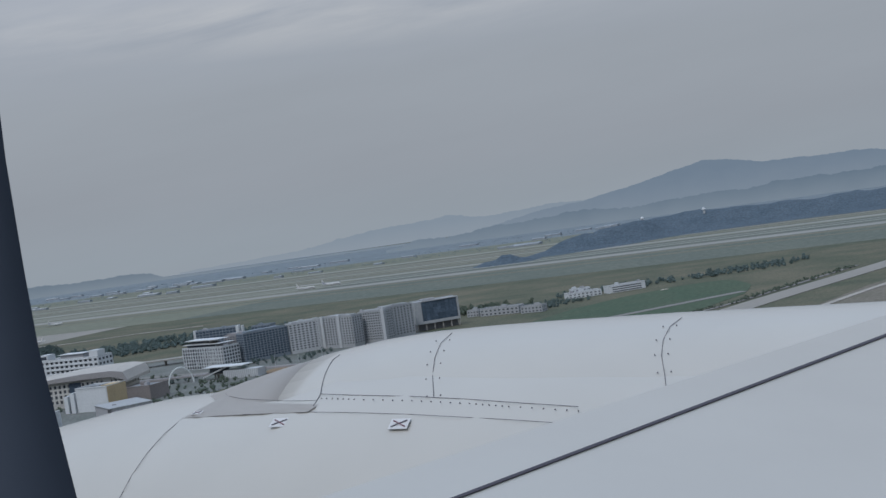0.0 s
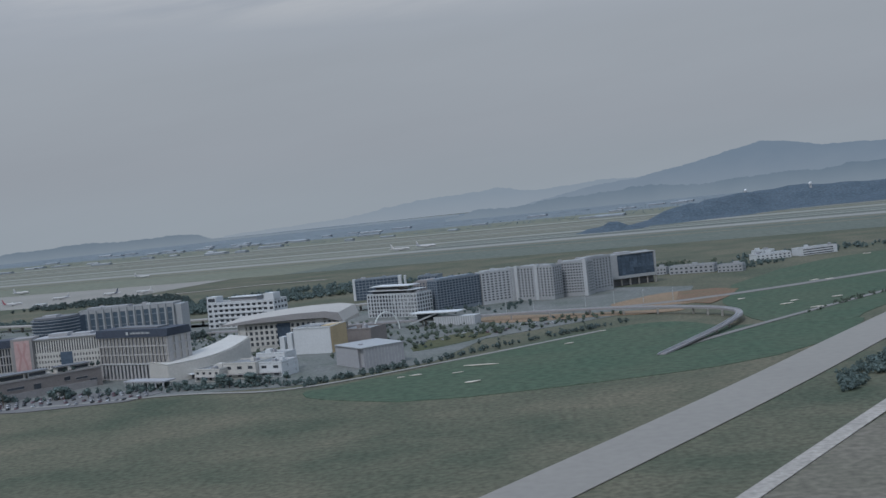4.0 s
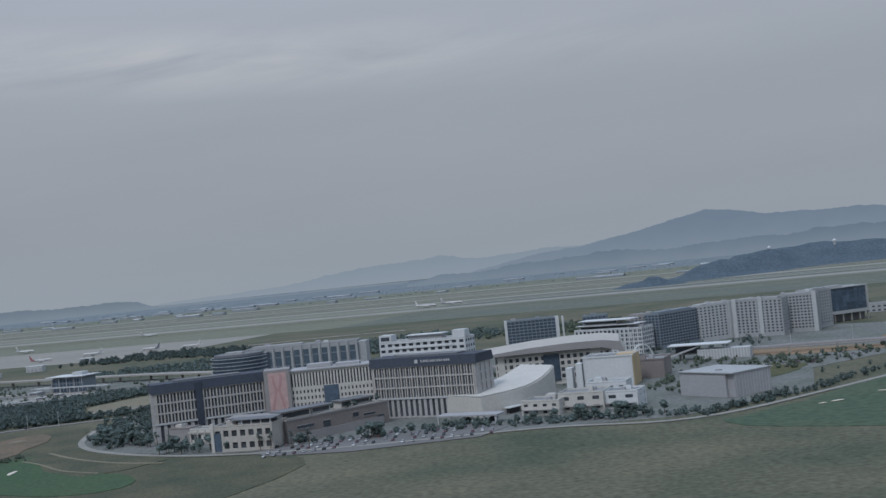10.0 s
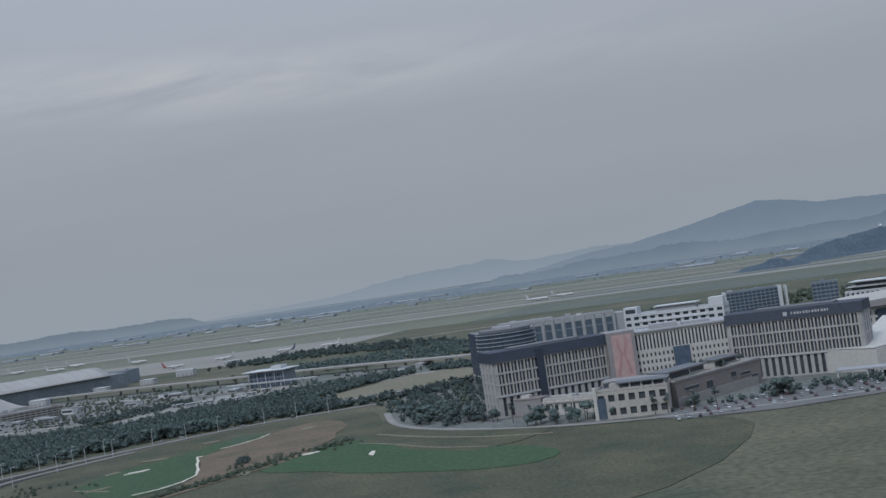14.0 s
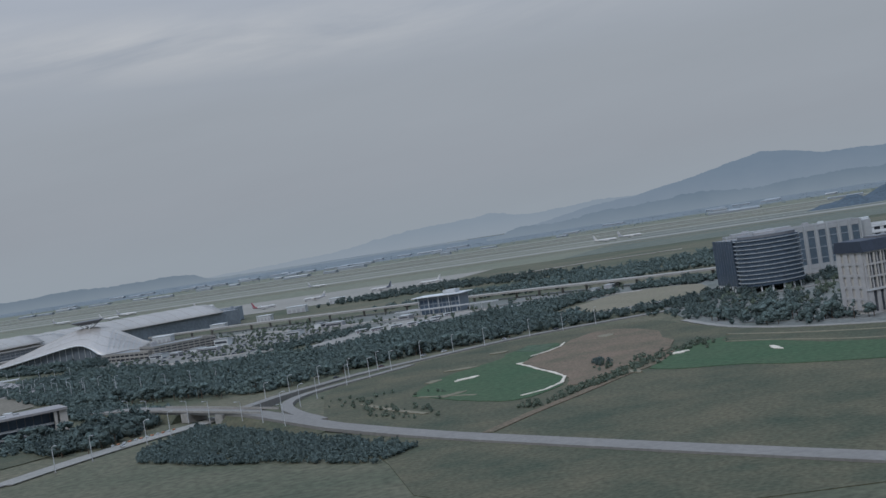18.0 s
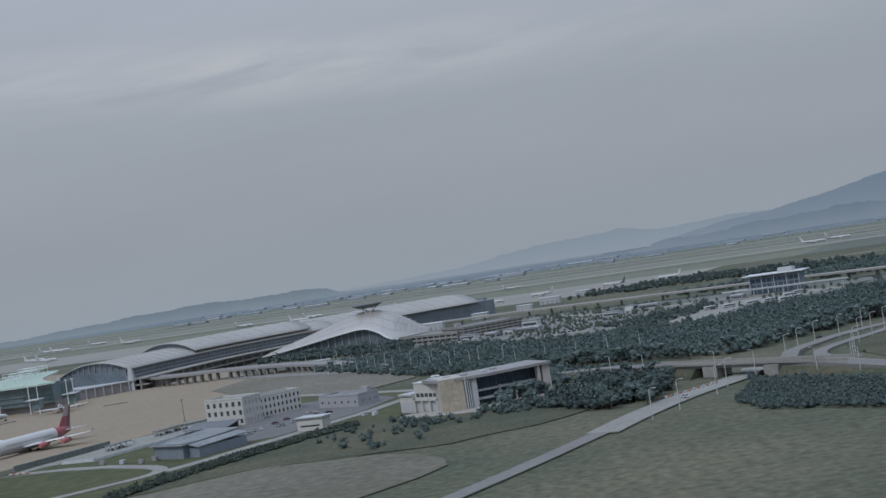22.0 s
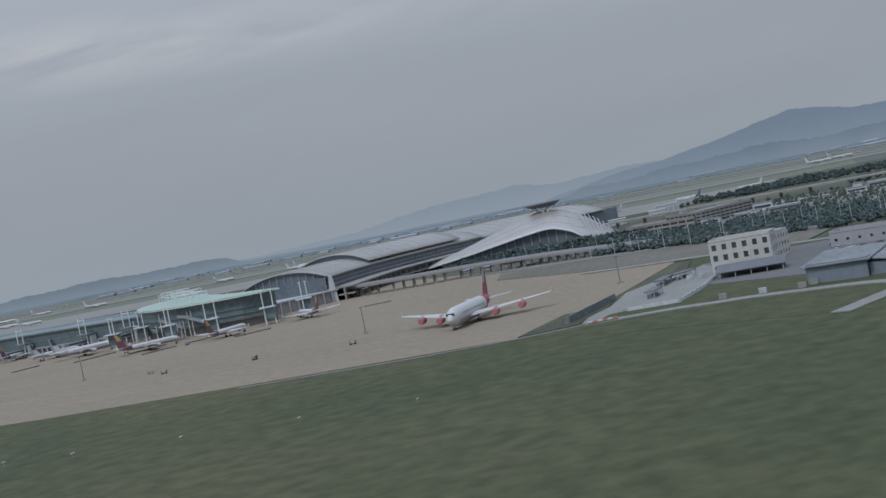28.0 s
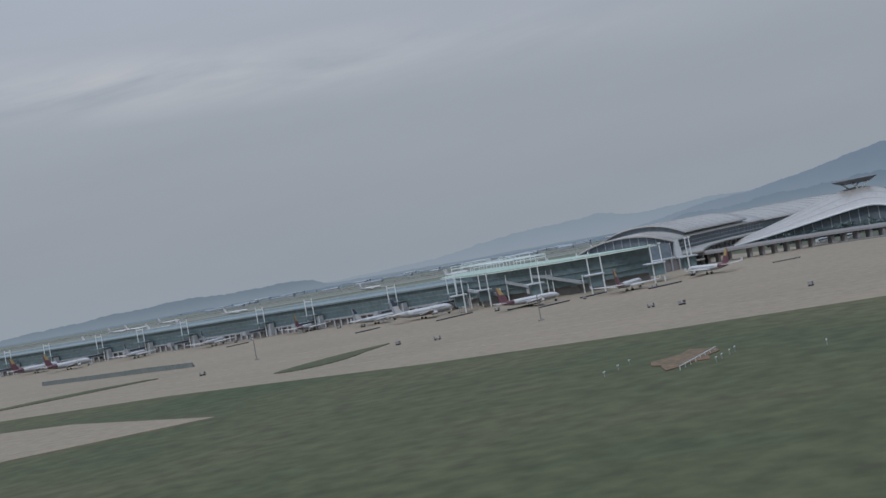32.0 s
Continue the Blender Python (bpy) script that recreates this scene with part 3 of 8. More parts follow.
ribbon("yard_road", [(-1400, 1100), (-1385, 1118), (-1368, 1145), (-1356, 1161), (-1333, 1199), (-1319, 1220), (-1297, 1264), (-1270, 1300)], 8.5, 0.53, "track", "pale service road behind the store shed")
ribbon("yard_road", [(-1440, 1450), (-1404, 1410), (-1372, 1379), (-1330, 1335), (-1281, 1287), (-1240, 1232)], 9, 0.56, "track", "pale street behind the white office")
sheet("yard", [(-1436, 1230), (-1424, 1292), (-1400, 1335), (-1330, 1325), (-1306, 1280), (-1322, 1228), (-1360, 1170), (-1385, 1165), (-1408, 1190)], 0.35, "asphalt", "grey asphalt yard round the service buildings", "yard")
sheet("access_ground", [(-1480, 1560), (-1465, 1640), (-1440, 1690), (-1400, 1660), (-1345, 1560), (-1318, 1460), (-1300, 1400), (-1335, 1352), (-1385, 1400), (-1440, 1470)], 0.3, "saltsoil", "dull grey-brown verge between apron and wood", "ground")
sheet("forecourt", [(-1300, 1165), (-1292, 1185), (-1258, 1166), (-1214, 1188), (-1205, 1172), (-1255, 1145)], 0.4, "paving", "pale paved forecourt of the glazed office", "pavement")
ribbon("yard_track", [(-1640, 1208), (-1570, 1182), (-1524, 1172), (-1500, 1172)], 2.4, 0.45, "road", "narrow track along the edge of the apron")
sheet("rough_corner", [(-1527, 1178), (-1498, 1227), (-1486, 1225), (-1470, 1249), (-1481, 1216), (-1497, 1190), (-1502, 1178)], 0.4, "rough_grass", "dark rough grass at the apron corner", "grass")
sheet("lawn", [(-1418, 1040), (-1396, 1080), (-1372, 1118), (-1350, 1150), (-1318, 1196), (-1300, 1168), (-1256, 1143), (-1205, 1166), (-1192, 1110), (-1262, 1056), (-1316, 1058), (-1350, 1068), (-1392, 1042)], 0.25, "rough_grass", "dark weedy grass between hedge and offices", "grass")
sheet("perimeter_road", [(-1445, 985), (-1392, 1040), (-1352, 1066), (-1312, 1056), (-1282, 1046), (-1262, 1000), (-1350, 900)], 0.3, "saltsoil", "wide brown-grey paved strip outside the airport hedge", "road")
# town side
sheet("hotel_ground", [(-820, 1265), (-812, 1170), (-771, 1117), (-700, 1055), (-520, 1020), (-395, 1000), (-290, 1060), (-250, 1180), (-60, 1300), (-20, 1480), (-250, 1700), (-700, 1640), (-800, 1500)], 0.0, "mixed", "grey paved and planted ground between the hotels", "pavement")
sheet("station_ground", [(-1330, 1690), (-1150, 1600), (-1040, 1590), (-940, 1560), (-700, 1600), (-560, 1585), (-700, 1680), (-880, 1810), (-1051, 1920), (-1200, 2010), (-1330, 2060), (-1400, 1960)], 0.0, "mixed", "grey paved and planted ground round the station", "pavement")
ribbon("promenade", [(-822, 1270), (-812, 1185), (-775, 1117), (-700, 1052), (-600, 1020), (-480, 1012), (-390, 985), (-280, 1050), (-150, 1150)], 5, 0.4, "track", "pale promenade along the edge of the hotel grounds", "pavement")
sheet("lawn", [(-312, 1125), (-262, 1172), (-238, 1222), (-276, 1245), (-318, 1180)], 0.3, "grass", "straw-green lawn beside the metal hall", "grass")
sheet("bare_ground", [(-255, 1372), (-215, 1350), (-150, 1300), (-60, 1262), (-70, 1240), (-160, 1270), (-222, 1276), (-262, 1320)], 0.3, "soil", "bare orange-brown strip along the railway")
sheet("bare_ground", [(-140, 1340), (-86, 1420), (-20, 1445), (-8, 1330), (-49, 1290)], 0.3, "soil", "bare orange-brown building ground")
sheet("green_field", [(-390, 960), (-350, 978), (-262, 1060), (-150, 1160), (-90, 1185), (-40, 1080), (30, 1110), (60, 1050), (-60, 900), (-300, 860)], 0.0, "field", "deep green field beside the canal", "grass")
sheet("green_field", [(-26, 1300), (-30, 1100), (30, 1060), (60, 1090), (172, 1280), (314, 1500), (340, 1730), (189, 1690), (46, 1520)], 0.05, "field", "green golf field beside the canal", "grass")
ribbon("canal", [(-1000, -580), (-640, -20), (-380, 380), (-110, 773), (20, 973), (130, 1138), (270, 1333), (530, 1633), (910, 2093)], 40, 0.3, "water", "pale grey canal between straight banks", "canal")
ribbon("bank_road", [(-900, -620), (-540, -60), (-290, 340), (-30, 740), (110, 945), (215, 1085), (365, 1285), (620, 1580), (960, 1980)], 9, 0.5, "paving", "dusty service road on the canal bank")
ribbon("field_road", [(-110, 1000), (0, 1119), (71, 1192), (152, 1275), (270, 1385), (480, 1640)], 7, 0.5, "road", "narrow farm road along the green field")
sheet("salt_ground", [(-560, -60), (-40, 720), (200, 1050), (420, 1400), (900, 1950), (1500, 1900), (900, 300), (300, -300)], -0.05, "saltsoil", "dry grey-brown ground beyond the canal")
# golf course
sheet("car_park", [(-668, 1040), (-640, 1054), (-612, 1062), (-572, 1072), (-520, 1064), (-500, 1036), (-520, 1004), (-600, 1000), (-650, 1016)], 0.3, "asphalt", "grey car park with rows of cars before the hotel", "car park")
sheet("golf_rough", [(-1050, 1010), (-1075, 1200), (-1000, 1290), (-850, 1335), (-822, 1268), (-812, 1165), (-720, 1045), (-600, 1000), (-700, 800), (-1000, 760)], 0.0, "rough_grass", "rough brown-green grass of the golf course", "grass")
sheet("golf_fairway", [(-1016, 1106), (-1002, 1080), (-984, 1048), (-968, 1026), (-950, 1034), (-936, 1058), (-932, 1090), (-938, 1120), (-945, 1156), (-940, 1194), (-920, 1216), (-907, 1250), (-922, 1262), (-944, 1244), (-956, 1206), (-972, 1190), (-996, 1162)], 0.3, "golf", "dark green fairway with a ragged white sand edge", "grass")
sheet("golf_fairway", [(-892, 1068), (-858, 1126), (-836, 1142), (-816, 1134), (-800, 1080), (-760, 1020), (-720, 985), (-740, 930), (-820, 980), (-866, 1030), (-890, 1052)], 0.3, "golf", "long green fairway in front of the hotel", "grass")
sheet("bare_strip", [(-818, 1158), (-800, 1136), (-776, 1107), (-750, 1079), (-722, 1051), (-744, 1024), (-768, 1014), (-784, 1032), (-803, 1056), (-814, 1086), (-824, 1108), (-836, 1128)], 0.36, "rough_grass", "rough brown-green strip between the promenade and the fairway", "grass")
ribbon("bare_track", [(-826, 1150), (-806, 1118), (-782, 1086), (-752, 1056), (-722, 1036)], 3.0, 0.55, "straw", "pale worn path along the golf course edge", "track")
ribbon("bare_track", [(-836, 1118), (-816, 1092), (-790, 1050), (-760, 1022)], 2.0, 0.55, "straw", "thin pale path beside the fairway", "track")
sheet("dry_heath", [(-946, 1176), (-930, 1208), (-911, 1236), (-880, 1296), (-850, 1262), (-850, 1180), (-878, 1104), (-906, 1074), (-936, 1040), (-934, 1066), (-929, 1092), (-940, 1138)], 0.35, "heath", "dry reddish-brown heath between the fairways", "grass")


def blot(name, cx, cy, a, b, yaw, seed, material_, z, label, category):
    rnd = random.Random(seed)
    pts = []
    for i in range(16):
        u = 6.28318 * i / 16
        r = rnd.uniform(0.65, 1.15)
        x, y = a * r * math.cos(u), b * r * math.sin(u)
        c, s = math.cos(radians(yaw)), math.sin(radians(yaw))
        pts.append((cx + x * c - y * s, cy + x * s + y * c))
    return sheet(name, pts, z, material_, label, category)


def ragged(line, seed, wide):
    """A strip of sand of uneven width along a line."""
    r = random.Random(seed)
    pts = []
    for i in range(len(line) - 1):
        for k in range(5):
            pts.append(Vector(line[i]).lerp(Vector(line[i + 1]), k / 5))
    out, back = [], []
    for i, p in enumerate(pts):
        d = (pts[min(i + 1, len(pts) - 1)] - pts[max(i - 1, 0)]).normalized()
        n = Vector((-d.y, d.x))
        out.append(tuple(p + n * r.uniform(0.3, wide)))
        back.append(tuple(p - n * r.uniform(0.3, wide)))
    return out + back[::-1]


ribbon("golf_track", [(-985, 950), (-961, 984), (-937, 1014), (-905, 1056), (-886, 1078), (-868, 1117)], 5.5, 0.4, "heath", "worn brown track across the golf rough", "track")
ribbon("bare_track", [(-1040, 1104), (-1032, 1082), (-1021, 1056), (-1008, 1031)], 3.5, 0.42, "straw", "pale bare strip in the golf rough", "track")
ribbon("bare_track", [(-1010, 1094), (-994, 1080), (-981, 1068)], 2.6, 0.42, "straw", "pale bare strip beside the fairway", "track")
sheet("golf_tee", [(-942, 1241), (-930, 1266), (-914, 1250), (-927, 1214)], 0.4, "field", "pale mown green at the end of the fairway", "grass")
sheet("red_earth", [(-44, 1430), (-4, 1424), (14, 1396), (-8, 1330), (-34, 1280), (-62, 1322)], 0.42, "redsoil", "bare reddish earth inside the railway loop", "ground")
sheet("sand_edge", ragged([(-948, 1172), (-944, 1152), (-940, 1126), (-935, 1103), (-933, 1082), (-937, 1062), (-948, 1046), (-964, 1036)], 3, 1.25), 0.62, "sand", "ragged white sand edge of the fairway", "bunker")
sheet("sand_edge", ragged([(-908, 1248), (-914, 1228), (-924, 1212), (-940, 1196)], 4, 1.0), 0.62, "sand", "ragged white sand edge of the fairway", "bunker")
for i, (cx, cy, a, b) in enumerate(((-980, 1191, 11, 5), (-952, 1250, 8, 5), (-992, 1083, 9, 4), (-1000, 1150, 8, 4), (-880, 1250, 9, 6), (-900, 1060, 9, 3))):
    blot("bare_patch", cx, cy, a, b, 20 * i, 60 + i, "straw", 0.5, "small bare tan patch in the golf rough", "ground")
for i, (cx, cy, a, b, yaw) in enumerate(((-981, 1139, 7, 3.2, 20), (-976, 1143, 3, 2, 20), (-986, 1135, 3, 1.6, 40), (-946, 1171, 2.2, 1.4, 0), (-310, 988, 4, 1.6, 20), (-299, 992, 6, 2, 10), (-256, 934, 8, 3, 20), (-181, 1087, 7, 1.8, 20), (-268, 984, 6, 1.4, 15), (-149, 1147, 5, 1.5, 30), (-866, 1103, 7, 3, 30), (-826, 1062, 2, 10, 0), (22, 1213, 9, 3, 20), (95, 1406, 9, 3, 30), (110, 1402, 7, 3, 20), (39, 1167, 10, 3, 10), (33, 1232, 8, 3, 40), (230, 1681, 8, 4, 10), (72, 1233, 8, 3, 20), (-4, 1290, 7, 3, 30), (-252, 1012, 18, 2, -12))):
    k = 0.72 if cx > -340 else 1.0
    blot("sand_bunker", cx, cy, a * k, b * k, yaw, i, "sand", 0.66 + 0.008 * i, "pale sand bunker with a ragged edge", "bunker")
blot("red_soil", -1744, 1150, 21, 9, 62, 40, "redsoil", 0.3, "bare reddish soil beside the antenna row", "ground")
ribbon("parking_lane", [(-1322, 1636), (-1262, 1627), (-1205, 1610), (-1160, 1606)], 7, 0.5, "paving", "pale lane between the parking deck and the wood")
ribbon("station_loop", [(-1330, 1985), (-1200, 1905), (-1100, 1800), (-1000, 1745), (-900, 1650), (-780, 1600)], 9, 0.5, "paving", "pale road past the parking places")
ribbon("station_loop", [(-1290, 1610), (-1210, 1725), (-1110, 1765), (-960, 1700), (-860, 1720)], 8, 0.55, "road", "grey road between the parking places")
# roads by the golf course
ribbon("bypass_road", [(-1112, 1126), (-1102, 1152), (-1090, 1192), (-1069, 1228), (-1042, 1260), (-1007, 1285), (-928, 1333), (-846, 1352), (-700, 1370), (-560, 1420)], 8.5, [5.0, 4.4, 2.4, 1.0, 0.6, 0.5, 0.5, 0.5, 0.5, 0.5], "road", "grey road that curves past the golf course", thick=4.0)
ribbon("link_road", [(-1240, 1285), (-1182, 1208), (-1137, 1152), (-1100, 1105), (-1052, 1030), (-1000, 955), (-900, 820), (-760, 640), (-640, 480), (-420, 190), (-200, -100), (60, -450)], 11, [1, 6, 6, 5.6, 2.0, 0.9, 0.9, 0.9, 0.9, 0.9, 0.9, 0.9], "road", "road on a low bridge over the side road", thick=1.6)
ribbon("perimeter_lane", [(-1560, 120), (-1480, 420), (-1380, 740), (-1232, 985), (-1205, 1028)], 8, 0.45, "road", "narrow lane outside the airport boundary")
ribbon("side_road", [(-1208, 1022), (-1190, 1054), (-1166, 1090), (-1145, 1115), (-1124, 1140), (-1117, 1160)], 14, 0.5, "track", "side road that passes under the bridge")
ribbon("ramp_road", [(-1010, 1262), (-1038, 1232), (-1064, 1205), (-1080, 1178), (-1084, 1144), (-1076, 1102), (-1060, 1062)], 7, [0.6, 0.65, 0.8, 1.2, 1.8, 2.2, 1.6], "road", "ramp that loops from the bridge road to the golf road", thick=3.0)
ribbon("station_road", [(-1500, 1700), (-1330, 1500), (-1230, 1390), (-1120, 1340), (-980, 1400), (-800, 1440), (-560, 1500), (-300, 1400), (-60, 1330), (300, 1500)], 16, 0.45, "road", "wide road towards the terminal")
sheet("bus_park", [(-1100, 1560), (-1082, 1490), (-1016, 1572), (-955, 1650), (-920, 1690), (-950, 1722), (-1024, 1702)], 0.3, "track", "pale parking place for buses", "car park")
sheet("car_park", [(-1310, 1700), (-1270, 1650), (-1215, 1575), (-1154, 1560), (-1040, 1700), (-1080, 1830), (-1181, 1960), (-1330, 1860)], 0.3, "parking", "large parking place with rows of cars", "car park")
sheet("dry_field", [(-870, 1440), (-846, 1404), (-756, 1440), (-724, 1560), (-781, 1624), (-838, 1566), (-889, 1487)], 0.3, "straw", "pale straw-coloured field behind the trees")


def bridge_walls():
    t = thing("road_bridge", "pale concrete bridge abutments under the link road", "bridge", -1126, 1137, 0, math.degrees(math.atan2(-55, 45)), kind="structure")
    for s in (-1, 1):
        part("abutment", boxes((s * 18.5 - 4, s * 18.5 + 4, -6.2, 6.2, 0, 5.2)), "concrete", t)
        part("rail", boxes((-60, 60, s * 5.7 - 0.2, s * 5.7 + 0.2, 5.9, 7.1)), "concrete", t)


bridge_walls()
bm = bmesh.new()
tube(bm, [[(x - 11 * 0.8, y - 11 * 0.6, -0.2), (x + 11 * 0.8, y + 11 * 0.6, -0.2), (x + 5.8 * 0.8, y + 5.8 * 0.6, h), (x - 5.8 * 0.8, y - 5.8 * 0.6, h)] for x, y, h in ((-1240, 1285, -0.4), (-1212, 1247, 2.0), (-1182, 1208, 4.2), (-1158, 1178, 4.3), (-1143, 1158, 4.3))])
tube(bm, [[(x - 11 * 0.8, y - 11 * 0.6, -0.2), (x + 11 * 0.8, y + 11 * 0.6, -0.2), (x + 5.8 * 0.8, y + 5.8 * 0.6, h), (x - 5.8 * 0.8, y - 5.8 * 0.6, h)] for x, y, h in ((-1110, 1118, 4.3), (-1098, 1102, 3.9), (-1076, 1066, 2.2), (-1052, 1030, 0.4))])
tagged(part("bridge_bank", bm, "rough_grass", None), "grassy bank that carries the road up to the bridge", "bank", kind="structure")


# ---- distant hills ----
def ridge(name, material_, label, dist, profile, foot=-8.0, seed=1, rough=6.0):
    """A wooded ridge standing on a far arc round the middle of the flight path; profile: bearing in degrees and height."""
    bm = bmesh.new()
    cx, cy = -900, 380
    rnd = random.Random(seed)
    prev = None
    a0, a1 = profile[0][0], profile[-1][0]
    n = int((a1 - a0) / 0.06)
    for i in range(n + 1):
        a = a0 + (a1 - a0) * i / n
        h = float(np.interp(a, [p[0] for p in profile], [p[1] for p in profile]))
        wob = sum(noise.noise(Vector((a * f, seed * 7.3, f))) * rough * g for f, g in ((0.55, 2.4), (1.6, 1.3), (4.2, 0.8), (9.0, 0.5))) + rnd.uniform(-1, 1) * rough * 0.22
        edge = min(1, i / 8, (n - i) / 8)
        h = max(h + wob * edge * min(1, h / 30), 0.5)
        s, c = math.sin(radians(a)), math.cos(radians(a))
        col = [bm.verts.new((cx + s * (dist + o), cy + c * (dist + o), z)) for o, z in ((-h * 1.5, foot), (-h * 0.5, h * 0.72), (0, h), (h * 1.5, foot))]
        if prev:
            for k in range(3):
                bm.faces.new((prev[k], col[k], col[k + 1], prev[k + 1]))
        prev = col
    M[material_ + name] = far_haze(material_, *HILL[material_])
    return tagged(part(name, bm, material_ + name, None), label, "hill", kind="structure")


# foot colour, upper colour and height; both colours have the haze mixed in
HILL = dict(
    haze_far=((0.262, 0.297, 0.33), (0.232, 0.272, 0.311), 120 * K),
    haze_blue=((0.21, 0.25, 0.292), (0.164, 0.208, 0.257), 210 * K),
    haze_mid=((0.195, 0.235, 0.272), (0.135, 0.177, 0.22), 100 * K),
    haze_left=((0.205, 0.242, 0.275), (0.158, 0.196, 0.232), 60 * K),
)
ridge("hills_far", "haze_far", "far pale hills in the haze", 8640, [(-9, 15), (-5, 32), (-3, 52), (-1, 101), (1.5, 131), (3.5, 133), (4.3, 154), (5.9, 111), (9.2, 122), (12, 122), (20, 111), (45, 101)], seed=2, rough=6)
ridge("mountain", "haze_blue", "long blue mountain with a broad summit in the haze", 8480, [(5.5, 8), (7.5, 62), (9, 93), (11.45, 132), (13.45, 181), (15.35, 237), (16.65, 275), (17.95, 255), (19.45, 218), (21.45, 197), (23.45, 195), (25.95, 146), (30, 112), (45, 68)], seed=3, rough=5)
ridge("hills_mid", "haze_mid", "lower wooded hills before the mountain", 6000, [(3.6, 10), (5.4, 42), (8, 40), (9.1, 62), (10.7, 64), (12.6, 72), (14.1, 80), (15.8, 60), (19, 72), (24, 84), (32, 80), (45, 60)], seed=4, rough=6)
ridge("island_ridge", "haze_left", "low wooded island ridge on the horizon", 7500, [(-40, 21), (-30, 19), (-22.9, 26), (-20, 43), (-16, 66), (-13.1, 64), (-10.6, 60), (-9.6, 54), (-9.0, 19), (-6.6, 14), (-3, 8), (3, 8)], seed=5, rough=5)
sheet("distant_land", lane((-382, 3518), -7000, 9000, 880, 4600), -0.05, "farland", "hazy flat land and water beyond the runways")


# ---- town: hotels and halls ----
def block(name, label, category, fl, fr, d, h, cols, rows, wall="pale", glass="window", ow=0.6, oh=0.6, split=False, z0=0.0, left=0, right=0, plant=4, group="", deep=0.5, top=None):
    """A flat-roofed building from its front corners; the sides named get windows of their own."""
    yaw, w = between(fl, fr)
    t = thing(name, label, category, *fl, 0, yaw, group)
    part("body", boxes((0.25, w - 0.25, 0.22, d, 0, h)), wall, t)
    facade(t, w, z0, h, cols, rows, ow, oh, wall, glass, deep, split=split)
    if right:
        facade(t, d - 0.3, z0, h, right, rows, ow, oh, wall, glass, deep, place(w - 0.24, 0.3, 0, 90), split)
    if left:
        facade(t, d - 0.3, z0, h, left, rows, ow, oh, wall, glass, deep, place(0.24, d, 0, -90), split)
    if z0 > 0:
        part("ground_floor", boxes((0, w, -0.3, 0.2, 0, z0)), wall, t)
    part("roof", boxes((0.3, w - 0.3, 0.3, d - 0.1, h, h + 0.25)), top or "roofgrey", t)
    roof_kit(t, w, d, h + 0.25, len(label) + int(abs(fl[0])), wall, plant)
    return t, w


# dark glazed office tower in a pale frame, on an open undercroft
yaw, w = between((-103, 1565), (-47, 1584))
t = thing("office_tower", "pale concrete office slab with one huge dark-blue glass front", "office building", -103, 1565, 0, yaw)
part("body", boxes((0.5, w - 0.3, 1.2, 22, 9.4, 37.6)), "hazewall", t)
part("undercroft", boxes((2, w - 2, 6, 21, 0, 9.4)), "slate", t)
part("frame_side", boxes((0, 9.0, -0.6, 3, 8.6, 38)), "hazewall", t)
part("frame_side", boxes((w - 2.2, w, -0.6, 3, 8.6, 38)), "hazewall", t)
part("frame_band", boxes((9.0, w - 2.2, -0.6, 3, 8.6, 12.0)), "hazewall", t)
part("frame_band", boxes((9.0, w - 2.2, -0.6, 3, 36.9, 38)), "hazewall", t)
for i in range(9):
    for k in range(6):
        x, z = 9.1 + i * (w - 11.5) / 9, 12.1 + k * 4.1
        part("pane", boxes((x + 0.08, x + (w - 11.5) / 9 - 0.08, 0.6, 1.0, z + 0.08, z + 4.0)), "blueglass", t)
part("mullion_grid", boxes((9.0, w - 2.2, 1.0, 1.18, 12.0, 36.9)), "navy", t)
for i in range(6):
    part("column", boxes((1 + i * (w - 3) / 5, 2.4 + i * (w - 3) / 5, 0.4, 1.8, 0, 8.6)), "concrete", t)
part("roof_plant", boxes((12, 30, 6, 16, 37.6, 40)), "grey", t)
part("parapet", boxes((0, w, 21.4, 22, 37.6, 38.6)), "hazewall", t)


def slab(label, fl, fr, d, h, cols, cores, wall="pale", glass="window", ow=0.5, oh=0.5):
    t, w = block("apartment_hotel", label, "hotel", fl, fr, d, h, cols, 11, wall, glass, ow, oh, z0=3.5, right=4, left=4, plant=5, group="slab hotels along the road")
    for c in cores:
        part("stair_core", boxes((w * c - 2.2, w * c + 2.2, -1.6, 3, 0, h + 3)), "pale", t)
    part("roof_crown", boxes((w * 0.1, w * 0.9, 3, d - 3, h + 0.3, h + 2.6)), wall, t)
    return t


slab("pale grey slab hotel with a tight grid of windows", (-170, 1510), (-136, 1492), 18, 38, 11, (0.94,), "hazewall", "window", 0.62, 0.5)
slab("pale grey slab hotel end with a blank white edge", (-138, 1510), (-104, 1540), 18, 39, 9, (0.03,), "hazewall", "window", 0.5, 0.5)
slab("pale slab hotel with wide square windows", (-256, 1502), (-219, 1518), 18, 36, 8, (0.97,), "pale", "window", 0.56, 0.5)
slab("pale slab hotel with two white stair cores", (-218, 1516), (-175, 1484), 18, 37, 12, (0.06, 0.58), "hazewall", "window", 0.5, 0.55)
slab("blue-grey glazed slab hotel beside the pale ones", (-306, 1466), (-258, 1504), 18, 35, 14, (), "bluegrey", "blueglass", 0.8, 0.66)
slab("narrow grey hotel block behind the white lattice house", (-334, 1490), (-308, 1476), 18, 34, 7, (), "taupe", "greyglass", 0.6, 0.55)

